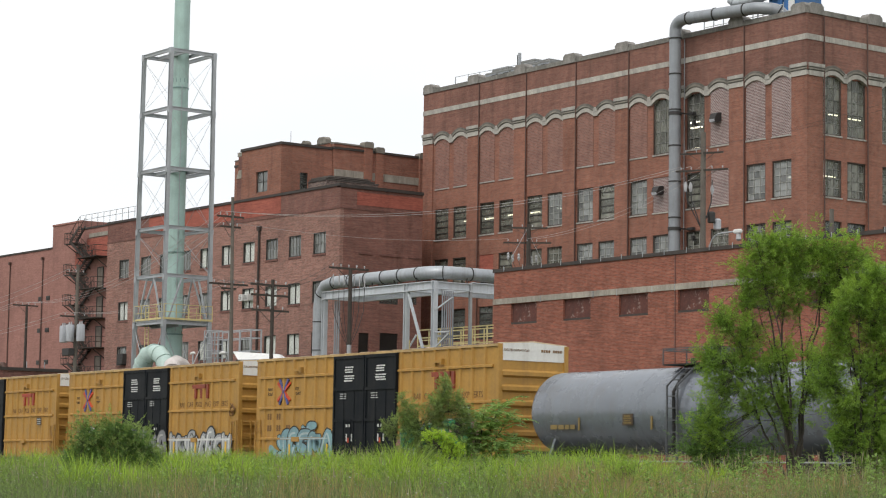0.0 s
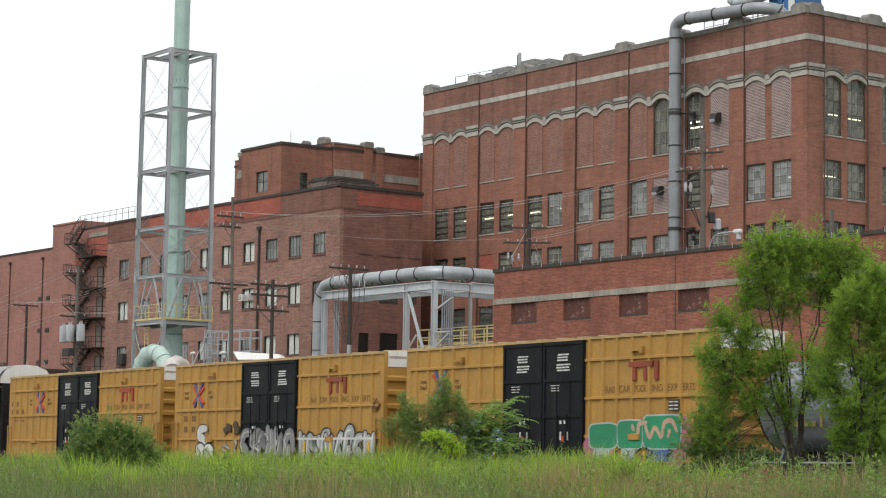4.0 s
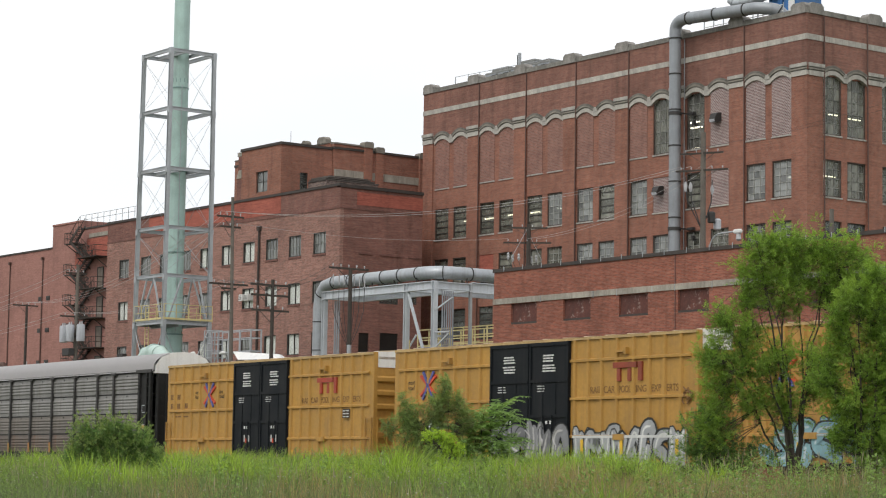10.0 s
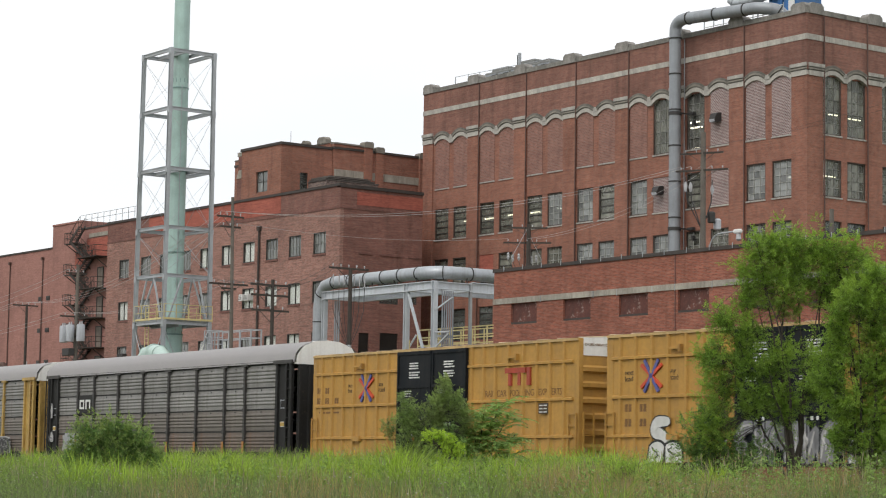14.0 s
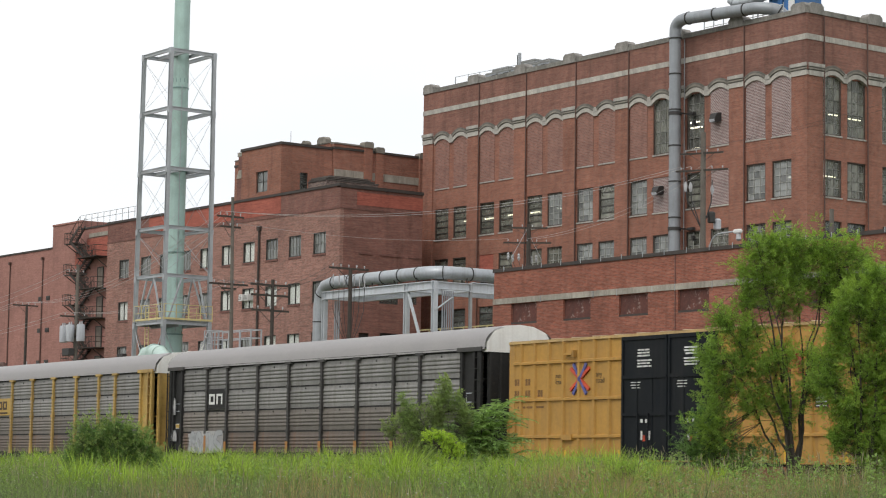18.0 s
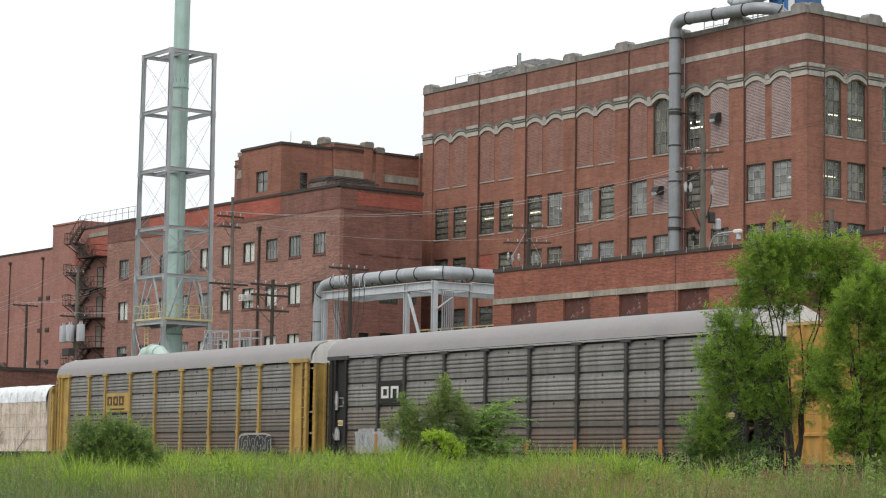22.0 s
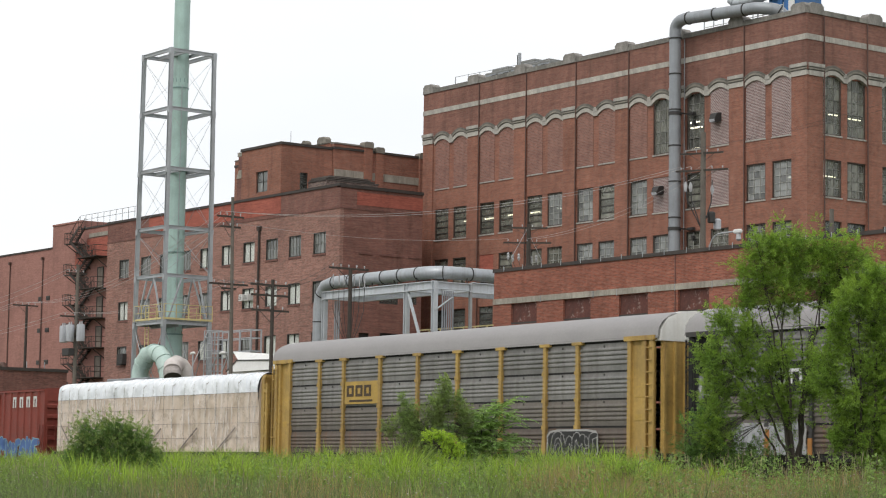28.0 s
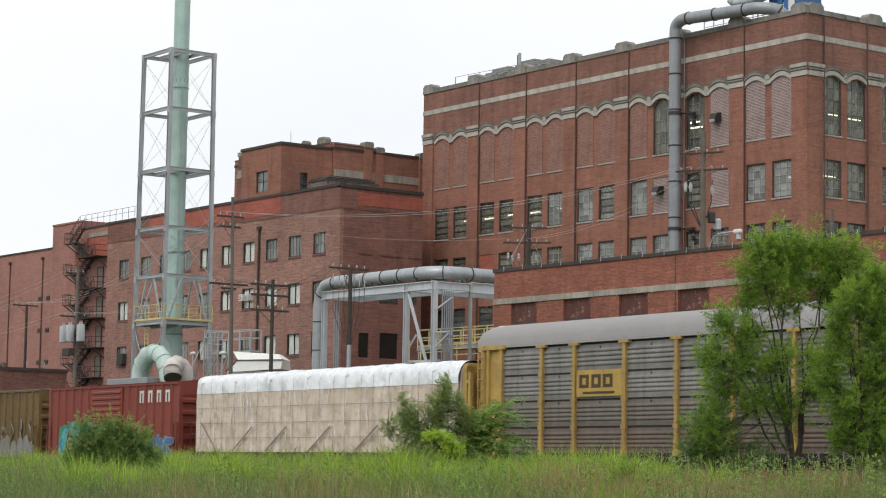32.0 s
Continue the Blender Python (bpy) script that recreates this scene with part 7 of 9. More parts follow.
    for tips, y, material in (((0.55, 0.38), NEAR - 0.037, RED_PAINT), ((0.38, 0.54), NEAR - 0.04, BLUE_LOGO)):
        sh = Shape()
        for sg in (-1, 1):
            sh.beam((ex - tips[0], y, 3.56 - sg * tips[1]), (ex + tips[0], y, 3.56 + sg * tips[1]), 0.06, 0.11, (0, 0, 1))
            if material is BLUE_LOGO:
                sh.beam((ex - 0.045, NEAR - 0.078, 3.56 - sg * 0.065), (ex + 0.045, NEAR - 0.078, 3.56 + sg * 0.065), 0.02, 0.11, (0, 0, 1))
        part("emblem", sh, material, car, "flat painted red and blue crossed emblem")
    rng = random.Random(seed + 90)
    sh = Shape()
    for words, x, z in (("next", ex - 1.5, 3.62), ("load", ex - 1.5, 3.4), ("any", ex + 0.88, 3.62), ("road", ex + 0.88, 3.4)):
        flat_words(car, words, x, z, 0.27, INK, 0.006, 1.0)
    if seed == 2:
        for x, rows in ((-9.08, 2), (-8.4, 2), (-7.62, 1)):
            for dx in (0.0, 0.17):
                for r_ in range(rows):
                    sh.box(x + dx, x + dx + 0.12, NEAR - 0.012, NEAR, 2.98 + 0.42 * r_, 3.22 + 0.42 * r_)
        bars(sh, -8.9, -7.2, 2.55, 2.66, 1, NEAR - 0.002, rng, jitter=0.05)
    else:
        for x, rows in ((-8.4, 2), (-7.58, 2), (-6.72, 1)):
            for dx in (0.0, 0.2):
                for r_ in range(rows):
                    sh.box(x + dx, x + dx + 0.14, NEAR - 0.012, NEAR, 1.86 + 0.5 * r_, 2.12 + 0.5 * r_)
    tagged(part("stencilling", sh, INK_BROWN, car, "rows of small dark stencilling"), kind="stuff")
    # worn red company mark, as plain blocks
    mk = RED_WORN if seed == 2 else RED_FADED
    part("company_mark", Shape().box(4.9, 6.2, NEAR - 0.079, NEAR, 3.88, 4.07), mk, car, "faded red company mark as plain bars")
    for a, b in ((5.12, 5.3), (5.72, 5.9), (6.3, 6.5)):
        part("company_mark", Shape().box(a, b, NEAR - 0.079, NEAR, 3.42, 3.86 if b < 6.2 else 4.07), mk, car, "faded red company mark as plain bars")
    for word, x, wide in (("RAIL", 3.53, 1.05), ("CAR", 4.3, 1.08), ("POOL", 5.16, 0.86), ("ING", 6.1, 1.15), ("EXP", 6.96, 1.02), ("ERTS", 7.77, 0.98)):
        flat_words(car, word, x - 0.015, 3.03, 0.35, INK_BROWN, 0.006, wide * 0.86)
    if seed != 1:
        sh = Shape()
        sh.box(7.1, 7.68, NEAR - 0.1, NEAR - 0.085, 2.36, 2.74)
        pl = part("data_plate", sh, INK, car, "dark data plate")
        f = Shape()
        for i in range(2):
            for j in range(3):
                f.box(7.15 + i * 0.27, 7.35 + i * 0.27, NEAR - 0.11, NEAR - 0.1, 2.4 + j * 0.12, 2.44 + j * 0.12)
        tagged(part("plate_lettering", f, STENCIL_WHITE, pl), kind="stuff")
    for x in (-5.86, 5.13):
        sh = Shape()
        part("step_plate", Shape().box(x - 0.15, x + 0.45, NEAR - 0.14, NEAR, 1.4, 1.6), BOX_YELLOW, car)
        sh.box(x, x + 0.55, NEAR - 0.16, NEAR, 4.42, 4.5)
        sh.box(x + 0.45, x + 0.58, NEAR - 0.16, NEAR, 4.34, 4.58)
        part("rope_hook", sh, BOX_YELLOW, car)
    for x in (-2.9, 2.65, 5.6, 8.3, -6.0):
        part("reflector", Shape().box(x, x + 0.14, NEAR - 0.012, NEAR, 0.66, 1.05), MARK_YELLOW, car, "yellow reflective strip")
    f = flat_words(car, "EXCESS HEIGHT CAR", 0, 0, 0.13, INK_BROWN, 0, 0.95)
    f.rotation_euler = (0, 0, radians(90))
    f.location = (9.40, -1.35, 4.76)
    sh = Shape()
    for k in range(9):
        if k != 4:
            sh.box(9.395, 9.4, 0.35 + k * 0.11, 0.43 + k * 0.11, 4.76, 4.86)
    tagged(part("stencilling", sh, INK_BROWN, car, "short dark bars on the white panel"), kind="stuff")
    for x in (-6.6, 6.6):
        truck(car, x)
    if seed == 0:
        piece(car, -7.2, -2.75, 0.66, 1.75, GRAF_BLUE, 5, 5, shine=GRAF_PALE, fat=0.54, rim=0.13)
        piece(car, -5.3, -4.2, 1.5, 2.2, GRAF_BLUE, 14, 1, shine=GRAF_PALE, fat=0.34, rim=0.13, proud=0.078)
        part("sprayed_shape", ribbon([(-7.95, 1.1), (-7.6, 0.85), (-7.1, 0.75)], 0.5, NEAR - 0.079), GRAF_BLUE, car)
        part("sprayed_rail", Shape().box(-7.1, -3.0, NEAR - 0.094, NEAR - 0.09, 1.5, 1.56), GRAF_PALE, car)
        for x in (-6.3, -3.1):
            part("reflector", Shape().box(x, x + 0.13, NEAR - 0.105, NEAR - 0.1, 0.75, 1.3), MARK_YELLOW, car, "yellow reflective strip")
        for k, (cx_, cz_, rx, rz) in enumerate(((7.6, 1.35, 0.75, 0.85), (5.6, 1.7, 1.1, 0.4), (3.4, 1.3, 0.9, 0.6))):
            part("sprayed_cloud", Shape().extrude(blob_poly(random.Random(70 + k), cx_, cz_, rx, rz), lambda u, v, d: (u, d, v), NEAR - 0.08 - 0.001 * k, NEAR - 0.078), GRAF_PINK, car)
        for k, (a, b, z) in enumerate(((2.75, 4.3, 1.95), (4.35, 5.7, 2.05), (5.75, 7.75, 2.2))):
            part("sprayed_outline", Shape().extrude(slab_poly(90 + k, a - 0.05, b + 0.05, 1.08, z + 0.05, 0.04), lambda u, v, d: (u, d, v), NEAR - 0.0865, NEAR - 0.086), GRAF_PALE, car)
            part("sprayed_shape", Shape().extrude(slab_poly(90 + k, a, b, 1.12, z, 0.04), lambda u, v, d: (u, d, v), NEAR - 0.088, NEAR - 0.0875), GRAF_GREEN, car)
            part("sprayed_shape", Shape().extrude(slab_poly(95 + k, a + 0.2, b - 0.4, 0.66, 1.1, 0.06), lambda u, v, d: (u, d, v), NEAR - 0.085, NEAR - 0.084), GRAF_NAVY if k == 2 else GRAF_PALE, car)
        piece(car, 5.0, 7.5, 1.45, 1.95, GRAF_PEACH, 15, 3, GRAF_GREEN, fat=0.2, rim=0.03, proud=0.096)
        scrawl(car, 4.2, 7.2, 0.66, 1.2, GRAF_BLACK, 13, 5, NEAR - 0.105)
    elif seed == 1:
        piece(car, 2.6, 8.75, 0.62, 1.78, GRAF_SILVER, 21, 8, fat=0.52, rim=0.17, shine=GRAF_WHITE)
        part("sprayed_rail", Shape().box(2.6, 8.8, NEAR - 0.094, NEAR - 0.088, 1.47, 1.56), GRAF_WHITE, car)
        for x in (3.1, 5.35, 8.35):
            part("reflector", Shape().box(x, x + 0.16, NEAR - 0.11, NEAR - 0.1, 0.9, 1.42), MARK_YELLOW, car, "yellow reflective strip")
        scrawl(car, -4.6, -2.8, 0.7, 1.5, GRAF_SILVER, 24, 3, NEAR - 0.09)
        spray(car, -7.3, -5.2, 0.64, 1.62, GRAF_WHITE, 22, 2, GRAF_BLACK, proud=0.09)
        piece(car, -6.7, -5.9, 1.3, 2.15, GRAF_WHITE, 31, 1, GRAF_BLACK, fat=0.5, rim=0.1, proud=0.088)
        for k, x in enumerate((-3.9, -3.05)):
            part("sprayed_smudge", Shape().extrude(blob_poly(random.Random(100 + k), x, 2.0, 0.3, 0.24, 18, 0.3), lambda u, v, d: (u, d, v), NEAR - 0.081, NEAR - 0.004), INK, car)
        piece(car, -2.4, 2.3, 0.72, 1.85, GRAF_DARK, 27, 6, GRAF_BLACK, y=NEAR - 0.12, proud=0.06, fat=0.56, shine=GRAF_HAZE)
        scrawl(car, -2.4, 2.25, 0.9, 1.9, GRAF_HAZE, 28, 6, NEAR - 0.215)
        scrawl(car, 8.7, 9.15, 2.5, 3.3, INK_BROWN, 29, 4, NEAR - 0.09)
    return car


GRAF_DARK = surface("grey_spray_paint", (0.2, 0.2, 0.21), 0.6, vary=0.3, grain=4)
YELLOW_LABELS = {0: "yellow boxcar with black doors, pale blue and green graffiti", 1: "yellow boxcar with black doors and silver graffiti", 2: "clean yellow boxcar with black double plug doors"}


def corrugated(a, b, z0, z1, y, depth=0.05):
    """A rack side panel: horizontal corrugations pressed into sheet."""
    sh = Shape()
    h = z1 - z0
    prof = [(z0, 0.0)]
    for c in (0.27, 0.44, 0.61, 0.78):
        for u, d in ((-0.075, 0.0), (-0.05, -0.75), (-0.02, -1.0), (0.02, -0.9), (0.05, -0.35), (0.08, 0.0)):
            prof.append((z0 + h * (c + u), depth * d))
    prof += [(z1, 0.0)]
    vs = [(a, y + d, z) for z, d in prof] + [(b, y + d, z) for z, d in prof]
    m = len(prof)
    sh.add(vs, [(i, m + i, m + i + 1, i + 1) for i in range(m - 1)])
    sh.add([(a, y + 0.03, z0), (b, y + 0.03, z0), (b, y + 0.03, z1), (a, y + 0.03, z1)], [(3, 2, 1, 0)])
    return sh


def autorack(at_s, style):
    grey = style == "grey"
    car = car_root("autorack_car", "long grey autorack car with dark posts and corrugated sides" if grey else "long autorack car with yellow posts and end doors", at_s)
    paint = POST_DARK if grey else POST_YELLOW
    half = 13.55
    posts = [-9.35, -7.36, -4.47, -1.64, 1.2, 4.12, 6.94, 8.9]
    edges = [-11.95, *posts, 11.85]
    bands = [(0.95, 1.825), (1.895, 2.785), (2.855, 3.745), (3.815, 4.77)]
    for yy in (NEAR + 0.07, 1.53):
        for a, b in zip(edges, edges[1:]):
            for i, (z0, z1) in enumerate(bands):
                key = ("rackpanel", round(b - a, 2), i, style)
                me = cached(key, lambda: mesh_of("side_panel", corrugated(0, b - a - 0.02, z0, z1, 0, 0.034), GALV_LOW if i == 0 else GALV_MID if i == 1 else GALV, True))
                ob = new("side_panel", me)
                ob.parent, ob.location = car, (a + 0.01, yy, 0)
    for x in posts:
        sh = Shape()
        pw = 0.075 if grey else 0.085
        sh.box(x - pw, x + pw, NEAR - 0.05, NEAR + 0.09, 0.85, 4.86)
        sh.box(x - 0.28, x + 0.28, NEAR - 0.07, NEAR + 0.09, 4.75, 4.86)
        fl = 0.1 if grey else 0.15
        sh.extrude([(-fl, 0.85), (fl, 0.85), (pw, 1.5), (-pw, 1.5)], lambda u, z, d: (x + u, d, z), NEAR - 0.06, NEAR + 0.05)
        for z in (1.86, 2.82, 3.78):
            sh.box(x - pw - 0.04, x + pw + 0.04, NEAR - 0.07, NEAR, z - 0.07, z + 0.07)
        post = part("rack_post", sh, paint, car)
        if grey:
            part("reflector", Shape().box(x - 0.1, x + 0.1, NEAR - 0.075, NEAR - 0.062, 0.9, 1.42), MARK_ORANGE, post, "orange reflective strip")
        part("rack_post", Shape().box(x - 0.1, x + 0.1, 1.5, 1.65, 0.85, 4.86), paint, car)
    for z in (1.86, 2.82, 3.78, 4.8):
        sh = Shape()
        sh.box(-11.95, 11.85, NEAR + 0.085, NEAR + 0.12, z - 0.06, z + 0.06)
        part("panel_rail", sh, CAR_BLACK, car)
    sh = Shape()
    for i, x in enumerate((edges[k] + edges[k + 1]) / 2 for k in range(len(edges) - 1)):
        for z in (4.66, 3.68, 2.72):
            sh.box(x - 0.015, x + 0.015, NEAR + 0.03, NEAR + 0.06, z - 0.035, z + 0.035)
    tagged(part("panel_clip", sh, STEEL_DARK, car), kind="stuff")
    # end bays
    for sg in (-1, 1):
        x0 = 11.9 * sg
        x1 = 13.5 * sg
        sh = Shape()
        sh.box(x0, x1 - sg * 0.5, NEAR + 0.05, NEAR + 0.12, 0.7, 4.8)
        part("end_bay", sh, paint if not grey else CAR_BLACK, car)
        for xx in (x0, x0 + sg * 0.85, x1 - sg * 0.4):
            f = Shape()
            f.box(xx - 0.09, xx + 0.09, NEAR - 0.06, NEAR + 0.1, 0.65, 4.9)
            part("end_post", f, paint if not grey else CAR_BLACK, car)
            part("end_post", Shape().box(xx - 0.09, xx + 0.09, 1.5, 1.66, 0.65, 4.9), paint if not grey else CAR_BLACK, car)
        f = Shape()
        f.box(x0 - sg * 0.25, x1 - sg * 0.2, NEAR - 0.1, NEAR + 0.12, 4.78, 4.94)
        part("end_beam", f, paint, car)
        f = Shape()
        f.box(x1 - sg * 0.16, x1 - sg * 0.06, -1.42, 1.42, 0.7, 4.75)
        door = part("end_door", f, CAR_BLACK if grey else POST_YELLOW, car, "ribbed end door")
        for k in range(7):
            yy = -1.35 + k * 0.45
            part("door_rib", Shape().box(x1 - sg * 0.06, x1 + sg * 0.02, yy - 0.05, yy + 0.05, 0.75, 4.7), CAR_BLACK if grey else POST_YELLOW, door)
        f = Shape()
        prof = [(-1.56, 4.75), (1.56, 4.75), (1.5, 5.12), (1.2, 5.55), (0.6, 5.78), (0.0, 5.83), (-0.6, 5.78), (-1.2, 5.55), (-1.5, 5.12)]
        f.extrude(prof, lambda u, z, d: (d, u, z), x1 - sg * 0.3, x1 - sg * 0.02)
        part("end_panel", f, CAR_WHITE, car, "white clearance panel")
        coupler(car, sg * 13.6, sg)
        ladder(car, x1 - sg * 0.42 - 0.2, NEAR - 0.1, 0.6, 4.7, 0.42, paint if not grey else CAR_BLACK, "x", 0.42)
        f = Shape()
        c = x0 + sg * 0.45
        f.box(c - 0.2, c + 0.2, NEAR + 0.036, NEAR + 0.05, 2.85, 3.22)
        pl = part("notice_plate", f, CAN_GREY if grey else MARK_DULL, car, "small framed notice plate")
        part("plate_face", Shape().box(c - 0.17, c + 0.17, NEAR + 0.03, NEAR + 0.036, 2.88, 3.19), CAR_BLACK if grey else POST_YELLOW, pl)
        pl = part("notice_plate", Shape().box(c - 0.2, c + 0.2, NEAR + 0.036, NEAR + 0.05, 2.05, 2.27), STENCIL_WHITE if grey else MARK_DULL, car, "small yellow notice plate")
        part("plate_face", Shape().box(c - 0.18, c + 0.18, NEAR + 0.03, NEAR + 0.036, 2.08, 2.24), MARK_DULL, pl)
    # curved roof in sections
    prof = []
    for k in range(13):
        a = math.pi * k / 12
        prof.append((-1.64 * math.cos(a), 4.84 + 0.98 * math.sin(a) ** 0.75))
    n = 9
    for i in range(n):
        a = -13.45 + 26.9 * i / n
        b = a + 26.9 / n
        sh = Shape()
        vs = [(a, u, z) for u, z in prof] + [(b, u, z) for u, z in prof]
        m = len(prof)
        sh.add(vs, [(j, j + 1, m + j + 1, m + j) for j in range(m - 1)])
        part("roof_sheet", sh, ROOF_GALV, car, smooth=True)
    sh = Shape()
    sh.box(-13.4, 13.4, NEAR - 0.03, NEAR + 0.1, 4.86, 4.92)
    sh.box(-13.4, 13.4, 1.5, 1.64, 4.84, 4.95)
    part("roof_rail", sh, STEEL_DARK if grey else ROOF_GALV, car)
    sh = Shape()
    sh.box(-13.5, 13.5, -1.5, 1.5, 0.72, 0.95)
    sh.box(-13.3, 13.3, -0.3, 0.3, 0.45, 0.72)
    part("flat_deck", sh, CAR_BLACK, car)
    for z in (2.3, 3.7):
        sh = Shape()
        sh.box(-12.9, 12.9, -1.45, 1.45, z, z + 0.08)
        part("inner_deck", sh, STEEL_DARK, car)
    # company panel as plain shapes
    sh = Shape()
    if grey:
        sh.box(-9.22, -7.5, NEAR - 0.02, NEAR + 0.02, 2.9, 3.83)
        pl = part("company_panel", sh, CAR_BLACK, car, "black company panel with a white mark")
        for a, b in ((-9.05, -8.5), (-8.32, -7.75)):
            f = Shape()
            f.box(a, a + 0.13, NEAR - 0.035, NEAR - 0.022, 3.12, 3.6)
            f.box(b - 0.11, b, NEAR - 0.035, NEAR - 0.022, 3.12, 3.6)
            f.box(a + 0.13, b - 0.11, NEAR - 0.035, NEAR - 0.022, 3.49, 3.6)
            if a < -9:
                f.box(a + 0.13, b - 0.11, NEAR - 0.035, NEAR - 0.022, 3.12, 3.23)
            part("company_mark", f, STENCIL_WHITE, pl, "white outlined block")
        part("sprayed_cloud", Shape().extrude(slab_poly(80, -11.0, -7.5, 0.9, 1.9), lambda u, v, d: (u, d, v), NEAR - 0.062, NEAR - 0.06), GRAF_HAZE, car)
        piece(car, -10.9, -7.6, 0.95, 1.85, GRAF_SILVER, 41, 5, GRAF_DARK, fat=0.42, rim=0.06, proud=0.07)
        for x in (-9.4,):
            part("reflector", Shape().box(x, x + 0.2, NEAR - 0.09, NEAR - 0.085, 1.0, 1.7), MARK_ORANGE, car, "orange reflective strip")
        spray(car, -12.75, -12.45, 2.7, 3.5, GRAF_HAZE, 43, 1, GRAF_DARK, y=NEAR + 0.03)
        spray(car, -12.85, -12.35, 1.45, 1.95, GRAF_HAZE, 47, 2, GRAF_DARK, y=NEAR + 0.03)
    else:
        sh.box(-7.2, -4.6, NEAR - 0.02, NEAR + 0.02, 2.93, 3.86)
        pl = part("company_panel", sh, MARK_DULL, car, "yellow company panel with a black mark")
        f = Shape()
        for x in (-6.75, -6.05, -5.38):
            f2 = Shape()
            f2.box(x - 0.27, x - 0.12, NEAR - 0.037, NEAR - 0.022, 3.24, 3.7)
            f2.box(x + 0.12, x + 0.27, NEAR - 0.037, NEAR - 0.022, 3.24, 3.7)
            f2.box(x - 0.12, x + 0.12, NEAR - 0.037, NEAR - 0.022, 3.24, 3.35)
            f2.box(x - 0.12, x + 0.12, NEAR - 0.037, NEAR - 0.022, 3.59, 3.7)
            part("company_mark", f2, INK, pl, "black outlined block")
        f.box(-6.8, -5.0, NEAR - 0.037, NEAR - 0.022, 3.02, 3.1)
        part("company_mark", f, INK, pl)
        part("sprayed_cloud", Shape().extrude(slab_poly(81, 7.15, 10.2, 0.8, 1.78, 0.03), lambda u, v, d: (u, d, v), NEAR - 0.064, NEAR - 0.06), GRAF_HAZE, car)
        part("sprayed_cloud", Shape().extrude(slab_poly(81, 7.22, 10.13, 0.8, 1.71, 0.03), lambda u, v, d: (u, d, v), NEAR - 0.068, NEAR - 0.066), GRAF_BLACK, car)
        piece(car, 7.4, 10.1, 0.95, 1.6, GRAF_BLACK, 51, 4, GRAF_HAZE, fat=0.3, rim=0.06, proud=0.072)
    for x in (-9.7, 9.7):
        truck(car, x)
    return car


MARK_DULL2 = surface("worn_yellow_stencil", (0.24, 0.165, 0.05), 0.6, vary=0.3)
MARK_DULL = surface("dull_yellow_panel", (0.46, 0.3, 0.07), 0.6, vary=0.2, streak=0.4, dirt=(0.3, 0.2, 0.08))


